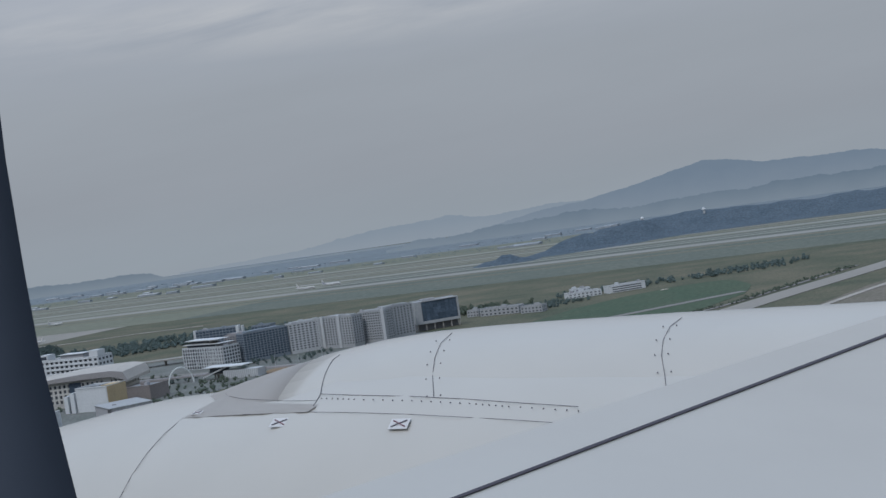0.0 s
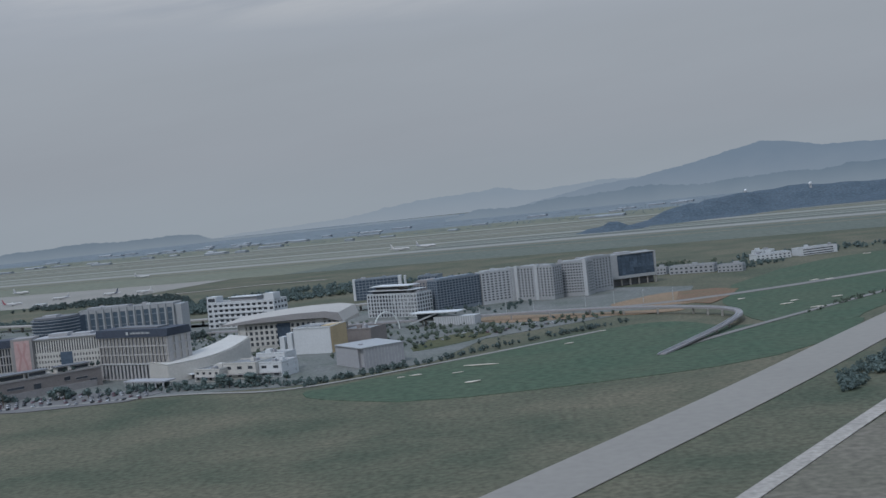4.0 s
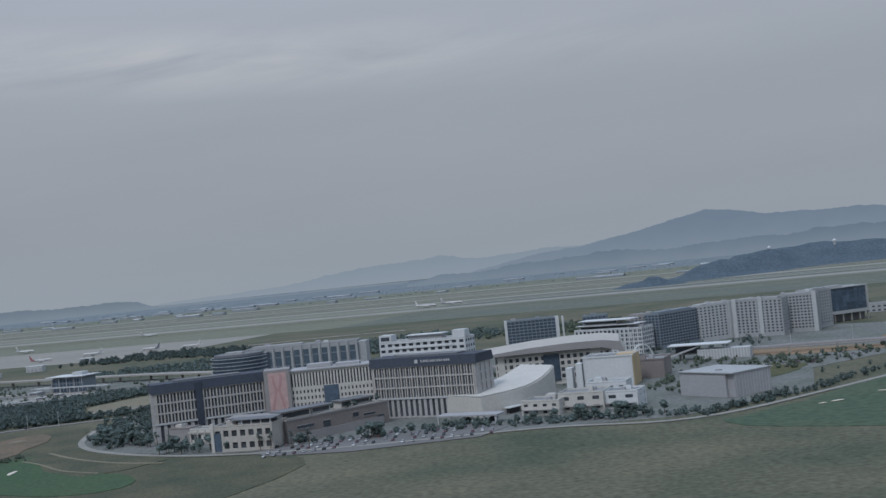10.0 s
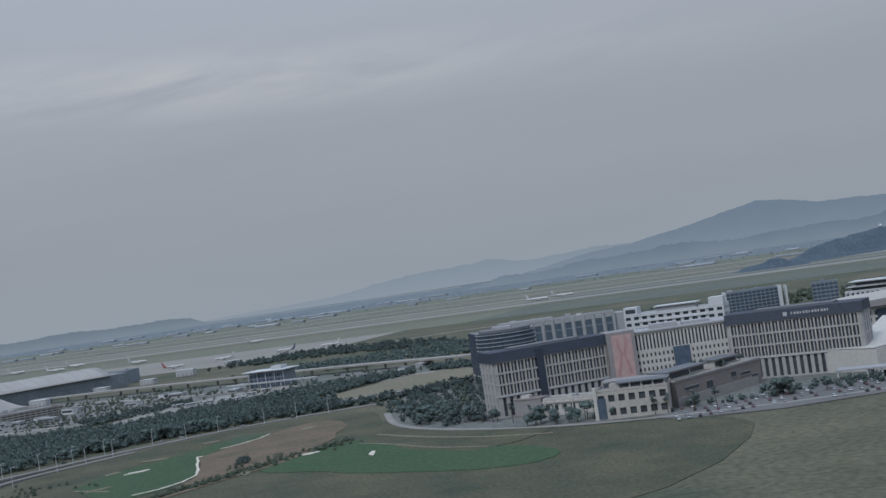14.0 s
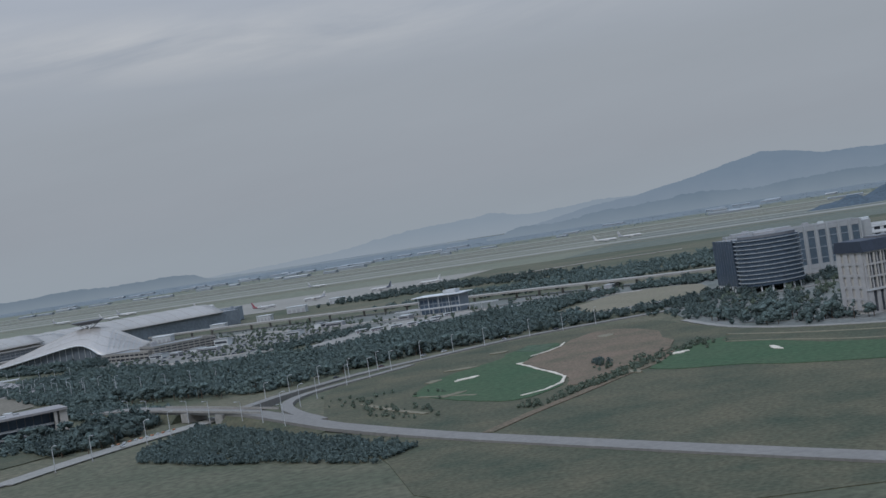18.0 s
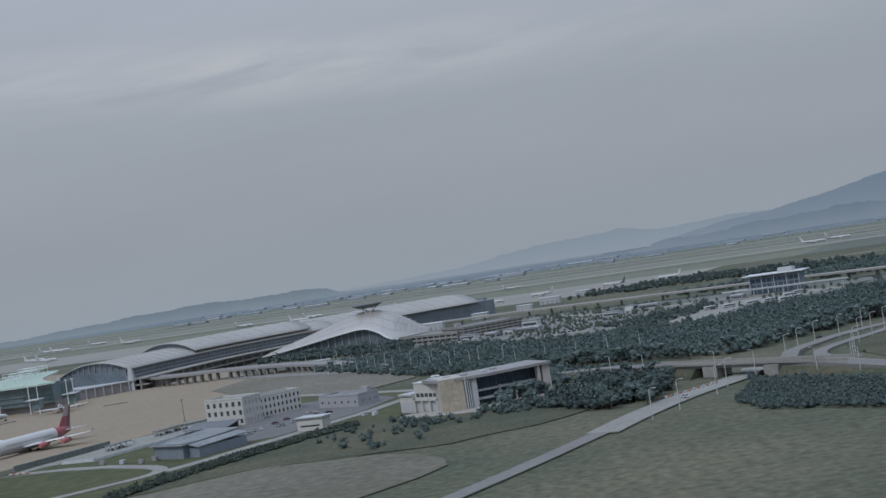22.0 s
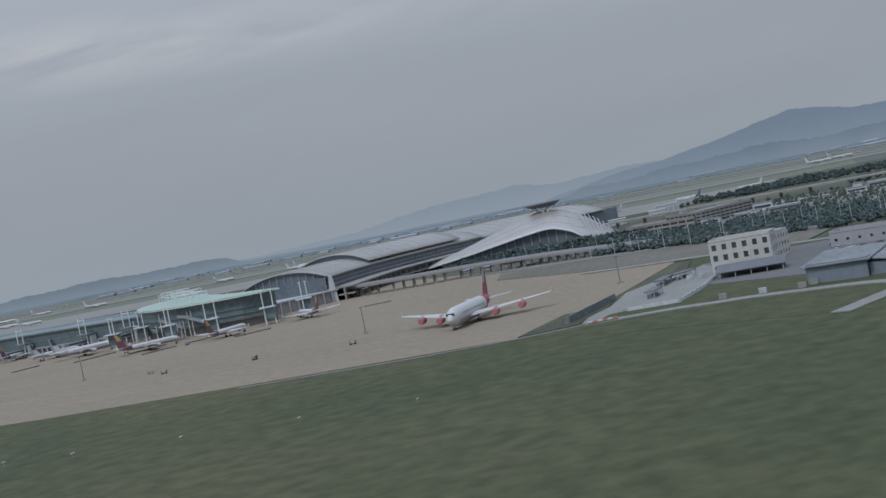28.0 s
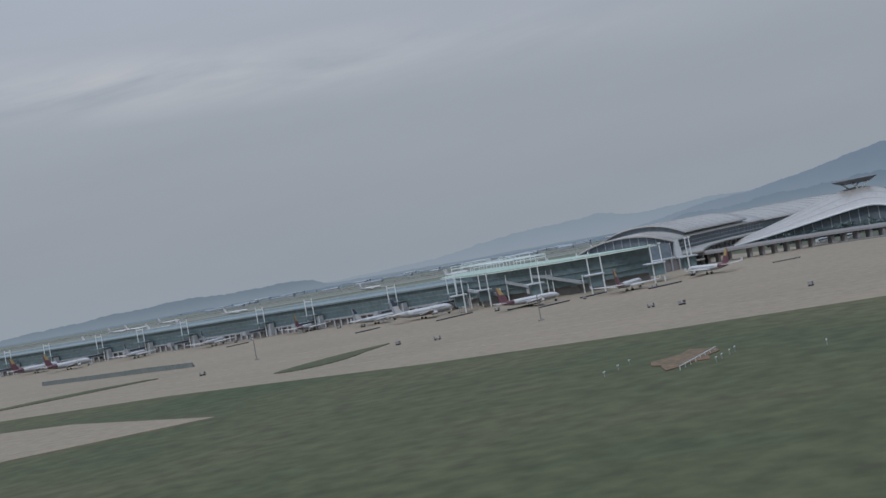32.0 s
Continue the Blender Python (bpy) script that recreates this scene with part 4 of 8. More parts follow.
# white lattice house with stepped roofs
t, w = block("lattice_building", "white building behind a lattice of thin columns with stepped roofs", "office building", (-388, 1492), (-328, 1446), 26, 25, 16, 6, "white", "window", 0.7, 0.68, right=6, plant=3)
part("upper_storey", boxes((6, w - 18, 4, 22, 25.3, 30)), "white", t)
part("upper_storey", boxes((10, w - 30, 6, 20, 30, 34)), "cream", t)
part("upper_glazing", boxes((5.8, w - 17.8, 3.7, 4.1, 26.4, 28.8)), "window", t)
part("roof_slab", boxes((4, w - 14, 2.5, 23.5, 34, 34.7)), "white", t)
part("roof_slab", boxes((2, w - 6, 0.5, 25, 29.4, 30.0)), "white", t)
part("upper_glazing", boxes((9.8, w - 29.8, 5.7, 6.1, 31, 33.2)), "window", t)
for i in range(9):
    part("brace", boxes((3 + i * (w - 8) / 9, 4 + i * (w - 8) / 9, -1.0, -0.6, 3 + (i * 5) % 14, 9 + (i * 5) % 14)), "white", t)
for i in range(17):
    bm = bmesh.new()
    rod(bm, (2 + i * (w - 4) / 16, -1.3, 0), (2 + i * (w - 4) / 16, -1.3, 26.5), 0.35, 0.35, 5)
    part("column", bm, "white", t)

# glass office behind
t, w = block("glass_office", "dark-blue glass office between white end piers", "office building", (-434, 1756), (-374, 1752), 26, 27, 12, 7, "bluegrey", "blueglass", 0.86, 0.75, plant=2)
part("end_pier", boxes((-3, 0.2, -1.0, 8, 0, 29)), "white", t)
part("end_pier", boxes((w - 0.2, w + 4, -1.0, 8, 0, 29)), "white", t)
part("end_pier", boxes((w + 8, w + 10, -1.0, 8, 0, 28)), "white", t)
block("glass_office", "low dark glass office wing behind the hotels", "office building", (-345, 1720), (-318, 1712), 20, 26, 6, 6, "bluegrey", "blueglass", 0.85, 0.7, plant=1)

# white stepped building
t, w = block("stepped_building", "white terraced building with open upper decks", "hotel", (-588, 1552), (-499, 1510), 26, 30, 12, 5, "white", "window", 0.62, 0.5, right=4, plant=0)
part("tower", boxes((0, 14, 0.5, 14, 30.2, 38)), "white", t)
part("tower_glazing", boxes((2, 12, 0.3, 0.6, 32, 36)), "window", t)
part("tower", boxes((w - 14, w, 0.5, 14, 30.2, 38.5)), "white", t)
part("deck_roof", boxes((30, w - 26, 3, 20, 35.5, 36.3)), "white", t)
part("deck_room", boxes((32, w - 28, 5, 18, 30.2, 35.5)), "grey", t)
for i in range(5):
    part("deck_band", boxes((15, w - 15, -2.4 + 0.3 * i, 0.2, 6 + i * 5.6, 7.3 + i * 5.6)), "white", t)

# grey columned building
t, w = block("columned_building", "grey stone building with tall window bays", "office building", (-722, 1494), (-609, 1480), 26, 40, 12, 1, "hazewall", "greyglass", 0.62, 0.8, z0=4, plant=5)
for i in range(13):
    part("pilaster", boxes((i * w / 12 - 0.8, i * w / 12 + 0.8, -1.8, -0.5, 0, 41)), "hazewall", t)
for i in range(12):
    for z in (12, 21, 30):
        part("spandrel", boxes(((i + 0.16) * w / 12, (i + 0.84) * w / 12, -0.35, -0.1, z, z + 1.0)), "bluegrey", t)
part("roof_deck", boxes((w * 0.05, w * 0.5, 6, 18, 40.4, 43)), "grey", t)
part("roof_room", boxes((w * 0.7, w * 0.74, 4, 8, 40.4, 43)), "white", t)
part("end_tower", boxes((w + 0.2, w + 9, 1, 24, 0, 39)), "hazewall", t)


# curved glass tower with white bands
t = thing("curved_tower", "dark glass office tower with pale bands round its curved front", "office building", -717, 1400, 0, -8)
ring = [(25 * math.cos(radians(a)), 23 * math.sin(radians(a))) for a in range(-180, 1, 9)]
part("body", prism(ring + [(25, 20), (-25, 20)], 5, 42), "blueglass", t)
for i in range(11):
    o = [(x * 1.03, y * 1.03) for x, y in ring]
    part("band", prism(o + [(25.7, 6), (-25.7, 6)], 7.35 + i * 3.3, 8.0 + i * 3.3), "farwall", t)
part("crown", prism([(x * 0.9, y * 0.85) for x, y in ring] + [(20, 18), (-20, 18)], 42, 44), "slate", t)
part("roof_plant", boxes((-10, 6, -8, 4, 44, 46)), "grey", t)
part("side_wing", prism([(-26, 6.5), (-12, 20.5), (-8, 46), (-36.5, 46)], 5, 41.5), "blueglass", t, "dark blue glass side wing")
for i in range(8):
    u = (i + 0.5) / 8
    x, y = -26 - 10.5 * u, 6.5 + 39.5 * u
    part("side_mullion", boxes((x - 0.25, x + 0.05, y - 0.2, y + 0.2, 5, 41.5)), "navy", t)
    part("column", boxes((x - 0.1, x + 1.0, y - 0.5, y + 0.5, 0, 5)), "white", t)
for i, a in enumerate(range(-165, -10, 22)):
    x, y = 23 * math.cos(radians(a)), 21 * math.sin(radians(a))
    part("column", boxes((x - 0.6, x + 0.6, y - 0.6, y + 0.6, 0, 5)), "white", t)

# convention hall with a great tilted roof
t, w = block("convention_hall", "cream stone hall under a wide tilted roof slab", "hall", (-488, 1262), (-394, 1246), 46, 25, 18, 4, "cream", "window", 0.55, 0.62, split=True, z0=4, right=7, plant=0, deep=0.8)
part("glass_slot", boxes((w * 0.42, w * 0.56, -1.1, -0.5, 3, 25)), "blueglass", t)
part("side_tower", boxes((2, 8, -1.4, 4, 0, 28)), "cream", t)
part("side_tower", boxes((w - 16, w - 8, -1.4, 4, 0, 29)), "cream", t)
part("attic_glazing", boxes((3, w - 3, 1, 44, 25.4, 27.5)), "window", t)
bm = bmesh.new()
prof = [(-14, 26.9, 28.0), (w * 0.3, 27.6, 31.8), (w * 0.62, 27.8, 33.2), (w - 6, 27.6, 33.2), (w + 8, 23.4, 31.0), (w + 12, 20.4, 22.5)]
tube(bm, [[(x, -5, a), (x, 50, a + 0.6), (x, 50, b + 2.2), (x, -5, b)] for x, a, b in prof])
part("roof_slab", bm, "beige", t, "beige roof slab bent down at one end")
bm = bmesh.new()
tube(bm, [[(x, -5.5, a - 0.3), (x, -5.02, a - 0.3), (x, -5.02, b + 0.1), (x, -5.5, b + 0.1)] for x, a, b in prof])
part("roof_fascia", bm, "taupe", t, "grey-brown roof fascia")
for i in range(4):
    bm = bmesh.new()
    rod(bm, (w * 0.72 + i * 5.5, -1.15, 5.4), (w * 0.72 + i * 5.5, -0.9, 5.4), 2.0, 2.0, 14)
    box(bm, w * 0.72 + i * 5.5 - 2, w * 0.72 + i * 5.5 + 2, -1.15, -0.9, 0.5, 5.4)
    part("arched_window", bm, "window", t)

# white hall with a sail-like roof
t = thing("sail_hall", "white windowless hall with a sweeping concave roof", "hall", -512, 1095, 0, between((-512, 1095), (-452, 1150))[0])
bm = bmesh.new()
n = 14
rings = []
for i in range(n + 1):
    u = i / n
    x = u * 80
    bow = -9 * math.sin(math.pi * u)
    z = 13.5 + 3 * u + 8.5 * u ** 3
    rings.append([(x, bow, 0), (x, 34, 0), (x, 34, z + 1), (x, 30, z + 1), (x, bow, z)])
tube(bm, rings)
part("shell", bm, "cream", t)
bm = bmesh.new()
tube(bm, [[(r[0][0], r[4][1] + 1.2, r[4][2] + 0.5), (r[0][0], 33, r[2][2] + 0.2), (r[0][0], 33, r[2][2] + 0.6), (r[0][0], r[4][1] + 1.2, r[4][2] + 0.9)] for r in rings])
part("roof", bm, "cream", t, "cream membrane roof")
part("doorway", boxes((18, 30, -8.2, -6.0, 0, 4)), "window", t)
part("porch", boxes((14, 34, -13, -6.5, 4, 4.6)), "white", t)

# cream box with an ochre corner
t, w = block("box_hall", "white box-shaped hall with an ochre panelled corner", "hall", (-424, 1200), (-388, 1186), 30, 23, 1, 1, "white", "white", 0.98, 0.98, plant=0, deep=0.3)
part("ochre_side", boxes((w, w + 0.8, 0.5, 29, 0, 23.5)), "ochre", t, "ochre panelled side")
part("roof_light", boxes((8, 24, 8, 20, 23.4, 24.4)), "roofgrey", t)
part("ochre_roof", boxes((24, w, 10, 29, 23.4, 24.0)), "ochre", t, "ochre roof field")
part("corner_fin", boxes((-6, -1, -2, 6, 0, 20)), "white", t)
part("corner_fin", boxes((-14, -9, -2, 6, 0, 17)), "white", t)

# brown stone block behind the box hall
block("side_hall", "windowless brown stone block behind the white box hall", "hall", (-388, 1236), (-356, 1222), 30, 14, 1, 1, "brown", "brown", 0.98, 0.98, plant=2, deep=0.2)

# plaza houses
for fl, fr, d, h, c, wall, lab in (((-486, 1080), (-462, 1066), 22, 9, 4, "cream", "low cream plaza house with square windows"), ((-461, 1076), (-432, 1064), 24, 12, 3, "cream", "two-storey cream plaza house with a dark slot window"), ((-431, 1068), (-410, 1058), 22, 11, 2, "white", "white plaza house with one wide window"), ((-438, 1098), (-412, 1086), 16, 15, 4, "white", "small white plaza house with a roof terrace")):
    t, w = block("plaza_house", lab, "house", fl, fr, d, h, c, 2, wall, "window", 0.45, 0.42, split=True, plant=2, right=2, group="plaza houses")
    part("awning", boxes((1, w - 1, -3, -0.3, 3.6, 4.0)), "taupe", t)

# grey metal shed halls
t, w = block("metal_hall", "windowless grey metal-clad hall with two wings", "hall", (-372, 1098), (-349, 1062), 36, 15, 1, 1, "grey", "grey", 0.99, 0.99, plant=1, deep=0.2, top="hazewall")
part("wing", boxes((w - 0.5, w + 6, 2, 38, 0, 16)), "grey", t)
for i in range(12):
    part("cladding_rib", boxes((w + 6, w + 6.25, 3 + i * 2.9, 3.3 + i * 2.9, 0, 15.8)), "pale", t)
part("roof_edge", boxes((-0.5, w + 6.5, -0.8, 38.5, 15.9, 16.6)), "hazewall", t)

# elevated station
t = thing("railway_station", "low station with a flat white wing roof and slatted wall", "station", -322, 1334, 0, between((-322, 1334), (-262, 1306))[0])
part("platform", boxes((4, 64, 4, 14, 5, 6.2)), "concrete", t)
part("roof", boxes((-6, 48, -2, 18, 13.2, 14.0)), "white", t)
part("hall", boxes((20, 66, 0, 14, 0, 9)), "pale", t)
for i in range(16):
    part("slat", boxes((24 + i * 2.6, 24.7 + i * 2.6, -0.7, 0.0, 0.5, 9.2)), "white", t)
part("glazing", boxes((0, 20, 3, 12, 6.2, 13.2)), "window", t)
bm = bmesh.new()
tube(bm, [[(-8, 0, 2.5), (-8, 3, 2.5), (-8, 3, 4.0), (-8, 0, 4.0)], [(22, 0, 11.5), (22, 3, 11.5), (22, 3, 13.0), (22, 0, 13.0)]])
part("escalator", bm, "pale", t)
for i in range(5):
    part("pier", boxes((5 + i * 14, 6.6 + i * 14, 8, 10, 0, 5)), "concrete", t)

# white arch by the station
t = thing("arch_sculpture", "slender white steel arch beside the station", "sculpture", -352, 1330, 0, 30)
bm = bmesh.new()
arc = [(-14 * math.cos(radians(a)), 0, 19 * math.sin(radians(a))) for a in range(0, 181, 12)]
for p, q in zip(arc, arc[1:]):
    rod(bm, p, q, 0.7, 0.7, 6)
part("arch", bm, "steel", t)

# guideway loop on piers
LOOP = [(-560, 1440), (-420, 1370), (-265, 1325), (-150, 1283), (-62, 1210), (-34, 1150), (-52, 1090), (-95, 1015), (-122, 975)]
HIGH = [6.5] * (len(LOOP) - 3) + [5.5, 3.0, 0.6]
g = thing("guideway", "pale elevated railway track that curves on piers", "railway", 0, 0)
part("deck", ribbon("x", LOOP, 6.0, HIGH, "concrete", "", thick=1.4, parent=False), "taupe", g)
for side in (-1, 1):
    part("kerb", ribbon("x", [(x + side * 2.2, y + side * 1.2) for x, y in LOOP], 0.5, [h + 0.8 for h in HIGH], "white", "", thick=0.9, parent=False), "grey", g)
for i in range(len(LOOP) - 1):
    for u in (0.0, 0.34, 0.67):
        x, y = (LOOP[i][k] * (1 - u) + LOOP[i + 1][k] * u for k in (0, 1))
        part("pier", boxes((x - 0.8, x + 0.8, y - 0.8, y + 0.8, 0, max(0.3, HIGH[i] * (1 - u) + HIGH[i + 1] * u - 1.3))), "concrete", g)

# low white houses by the fields
for fl, fr, d, h, c, r, lab in (((162, 1748), (216, 1764), 20, 9, 1, 3, "white three-storey building with ribbon windows"), ((104, 1742), (152, 1752), 24, 7, 8, 2, "low white building among bushes"), ((112, 1790), (140, 1796), 12, 9, 5, 2, "small white block on the far side of the field"), ((-22, 1662), (30, 1640), 22, 9, 9, 2, "low grey building with a flat roof"), ((32, 1622), (60, 1610), 18, 8, 6, 2, "low grey annexe with a flat roof"), ((-40, 1682), (-24, 1676), 14, 8, 4, 2, "low grey annexe beside the office slab")):
    block("low_building", lab, "building", fl, fr, d, h, c, r, "white" if fl[0] > 60 else "hazewall", "window", 0.8 if c == 1 else 0.5, 0.45, plant=2, right=3, group="low buildings by the field")


# ---- the large hotel ----
def hotel():
    t = thing("grand_hotel", "long bowed hotel with dark roofs, stone piers and a white middle", "hotel", 0, 0)

    def wing(fl, fr, d, cols, top, slot=None, ends=""):
        yaw, w = between(fl, fr)
        at = place(*fl, 0, yaw)
        part("body", boxes((0.25, w - 0.25, 0.22, d, 0, top)), "beige", t, at=at)
        facade(t, w, 0, 14, cols * 2, 1, 0.5, 0.86, "pier", "window", 0.9, at, True, margin=2)
        facade(t, w, 14.3, top, cols * 4, 3, 0.62, 0.88, "pier", "window", 0.6, at, True, margin=2)
        for i in range(cols * 2 + 1):
            x = 2 + (w - 4) * i / (cols * 2)
            part("pier", boxes((x - 0.5, x + 0.5, -1.2, -0.6, 14.3, top)), "beige", t, at=at)
        for k in (1, 2, 3):
            z = 14.3 + (top - 14.3) * k / 3
            part("spandrel", boxes((0, w, -1.0, -0.62, z - 0.75, z + (0.3 if k < 3 else 0))), "pier", t, at=at)
        part("sill_band", boxes((-0.6, w + 0.6, -1.5, 0.1, 13.4, 14.3)), "pale", t, at=at)
        bm = bmesh.new()
        tube(bm, [[(-1.2, -1.8, top), (-1.2, d + 1, top), (-1.2, d - 1, top + 6.5), (-1.2, -0.4, top + 6.5)], [(w + 1.2, -1.8, top), (w + 1.2, d + 1, top), (w + 1.2, d - 1, top + 6.5), (w + 1.2, -0.4, top + 6.5)]])
        part("dark_roof", bm, "dark", t, "dark navy roof storey", at=at)
        part("ridge_plant", boxes((w * 0.2, w * 0.8, 6, d - 6, top + 6.5, top + 7.6)), "slate", t, at=at)
        if slot:
            part("dark_slot", boxes((w * slot - 2.4, w * slot + 2.4, -2.0, 0.1, 2, top + 5)), "dark", t, at=at)
        if "l" in ends:
            facade(t, d - 0.5, 2, top, 3, 5, 0.42, 0.78, "pier", "window", 0.7, at @ place(0.24, d, 0, -90), True, margin=2)
        if "r" in ends:
            facade(t, d - 0.5, 2, top, 3, 5, 0.42, 0.78, "pier", "window", 0.7, at @ place(w - 0.24, 0.3, 0, 90), True, margin=2)
        return at, w

    wing((-745, 1137), (-667, 1160), 24, 8, 36.0, 0.4, "l")
    at, w = wing((-587, 1152), (-513, 1108), 26, 9, 37.0, None, "r")
    # plain bars in place of the sign
    part("roof_sign", boxes(*[(w * 0.5 + i * 1.9, w * 0.5 + i * 1.9 + (1.2 if i % 3 else 0.8), -1.75, -1.4, 39.6, 41.2) for i in range(13)]), "pale", t, "row of pale bars", at=at)
    part("roof_sign", boxes((w * 0.44, w * 0.44 + 2.6, -1.75, -1.4, 39.0, 41.6)), "pale", t, at=at)
    # tower with the pink banner
    yaw, w = between((-667, 1157), (-648, 1158))
    at = place(-667, 1157, 0, yaw)
    part("banner_tower", boxes((0, w, -1.5, 20, 0, 43)), "taupe", t, at=at)
    part("banner", boxes((3, w - 2.5, -1.75, -1.5, 12, 41)), "pink", t, "pink banner with a plain rose figure", at=at)
    bm = bmesh.new()
    for s in (-1, 1):
        tube(bm, [[(w / 2 + s * a - 0.9, -1.92, z), (w / 2 + s * a + 0.9, -1.92, z), (w / 2 + s * a + 0.9, -1.76, z), (w / 2 + s * a - 0.9, -1.76, z)] for z, a in ((14, 4.2), (22, 2.6), (28, 0.9), (33, 2.4), (39, 3.2))])
    part("banner_shape", bm, "rose", t, at=at)
    # white middle
    yaw, w = between((-648, 1160), (-587, 1154))
    at = place(-648, 1160, 0, yaw)
    part("body", boxes((0.25, w - 0.25, 0.22, 24, 0, 40)), "cream", t, at=at)
    facade(t, w, 27, 40, 26, 1, 0.5, 0.78, "cream", "window", 0.7, at, True)
    facade(t, w, 13, 27, 22, 3, 0.42, 0.5, "cream", "window", 0.6, at, True)
    part("dark_panel", boxes((w * 0.4, w * 0.58, -1.0, -0.5, 14, 28)), "blueglass", t, at=at)
    part("eaves_board", boxes((-0.5, w + 0.5, -1.8, 24, 40, 41.0)), "grey", t, at=at)
    for i, a in enumerate((0.2, 0.55)):
        part("roof_plant", boxes((w * a, w * a + 18, 5, 17, 41, 44 - i)), "grey", t, at=at)


hotel()
# podium in front of the hotel
t, w = block("garden_pavilion", "cream garden pavilion with tall windows among trees", "hotel podium", (-718, 1118), (-688, 1102), 14, 9.5, 6, 1, "cream", "window", 0.56, 0.36, split=True, plant=2, right=2, left=2)
part("cornice", boxes((-0.5, w + 0.5, -1.5, 0.3, 7.6, 8.6)), "beige", t)
for i in range(6):
    part("pillar", boxes((1 + i * (w - 3) / 5, 1.8 + i * (w - 3) / 5, -1.4, -0.7, 0, 10)), "cream", t)
yaw, w = between((-735, 1131), (-719, 1121))
t = thing("podium_wing", "plain taupe stone podium wing beside the pavilion", "hotel podium", -735, 1131, 0, yaw)
part("wall", boxes((0, w, 0, 13, 0, 10.6)), "taupe", t)
part("coping", boxes((-0.3, w + 0.3, -0.3, 13.3, 10.6, 11.3)), "brown", t)
part("plinth", boxes((-0.25, w + 0.25, -0.25, 13.2, 0, 1.2)), "brown", t)
part("roof_plant", boxes((3, 9, 4, 9, 11.3, 13.2)), "cream", t)
t, w = block("podium_house", "pale cream podium house with paired square windows", "hotel podium", (-692, 1061), (-652, 1049), 34, 16, 7, 2, "beige", "window", 0.62, 0.5, split=True, plant=3, right=0, left=4, deep=0.9)
part("tall_slot", boxes((0.6, 5.4, -1.15, -0.3, 0.5, 12.5)), "blueglass", t, "tall dark window slot")
part("corner_pier", boxes((-1.6, 0.4, -1.6, 2, 0, 19)), "cream", t)
part("terrace_roof", boxes((w * 0.3, w + 1, -1, 14, 20.0, 20.5)), "slate", t)
for i in range(5):
    part("terrace_pillar", boxes((w * 0.32 + i * w * 0.16, w * 0.32 + 0.8 + i * w * 0.16, 0.2, 1.0, 16, 20)), "pale", t)
part("roof_room", boxes((2, w - 2, 16, 32, 16.2, 20)), "taupe", t)
part("roof_room_glazing", boxes((3, w - 3, 15.8, 16.1, 16.8, 19.2)), "window", t)
yaw, w = between((-644, 1064), (-577, 1122))
t = thing("podium_hall", "long brown stone podium hall with a planted roof terrace", "hotel podium", -644, 1064, 0, yaw)
part("body", boxes((0, w, 0, 34, 0, 15)), "brown", t)
part("lower_wall", boxes((-0.4, w * 0.94, -0.8, 0, 0, 5.5)), "taupe", t)
for x0, x1, z0, z1 in ((8, 22, 8.6, 10.4), (30, 36, 6.2, 10.6), (56, 61, 9, 12), (66, 76, 8.4, 9.8), (78, 84, 4, 7)):
    part("window", boxes((x0, x1, -0.25, 0.1, z0, z1)), "window", t)
    part("window_sill", boxes((x0 - 0.4, x1 + 0.4, -0.4, -0.05, z0 - 0.5, z0 - 0.05)), "taupe", t)
    part("window_lintel", boxes((x0 - 0.4, x1 + 0.4, -0.4, -0.05, z1 + 0.05, z1 + 0.5)), "taupe", t)
part("parapet", boxes((-0.3, w + 0.3, -0.4, 0.3, 15, 16.2)), "taupe", t)
part("terrace_floor", boxes((0.4, w - 0.4, 0.6, 33.6, 15, 15.2)), "paving", t)
for x0, x1, y0, y1, h, m in ((2, 26, 8, 20, 5, "cream"), (30, 46, 12, 24, 4.4, "pale"), (54, 64, 10, 18, 4.8, "cream"), (70, 84, 14, 26, 4, "pale")):
    part("terrace_pavilion", boxes((x0, x1, y0, y1, 15.2, 15.2 + h)), m, t)
    part("pavilion_roof", boxes((x0 - 1.5, x1 + 1.5, y0 - 2.5, y1 + 1, 15.2 + h, 15.8 + h)), "slate", t)
    part("pavilion_window", boxes((x0 + 1, x1 - 1, y0 - 0.2, y0 + 0.1, 16.2, 14.4 + h)), "window", t)
t = thing("pleasure_boat", "small white boat on a trailer before the podium", "boat", -612, 1102, 0, 30)
bm = bmesh.new()
tube(bm, [[(x, -w_, 2.4), (x, 0, z), (x, w_, 2.4)] for x, w_, z in ((-4, 1.2, 0.9), (-2, 1.5, 0.7), (2, 1.3, 0.8), (5, 0.15, 1.9))])
part("hull", bm, "white", t)
part("cabin", boxes((-2.5, 1, -0.9, 0.9, 2.4, 3.7)), "pale", t)
part("trailer", boxes((-3, 3.5, -0.7, 0.7, 0.4, 0.8), (-1.6, -0.6, -1.1, 1.1, 0, 0.8)), "tyre", t)
t = thing("porte_cochere", "low flat canopy in front of the hotel doors", "canopy", -545, 1078, 0, -30)
part("roof", boxes((0, 46, 0, 14, 5.2, 6.2)), "grey", t)
for i in range(6):
    part("post", boxes((1 + i * 8.6, 2 + i * 8.6, 0.5, 1.5, 0, 5.2)), "pale", t)


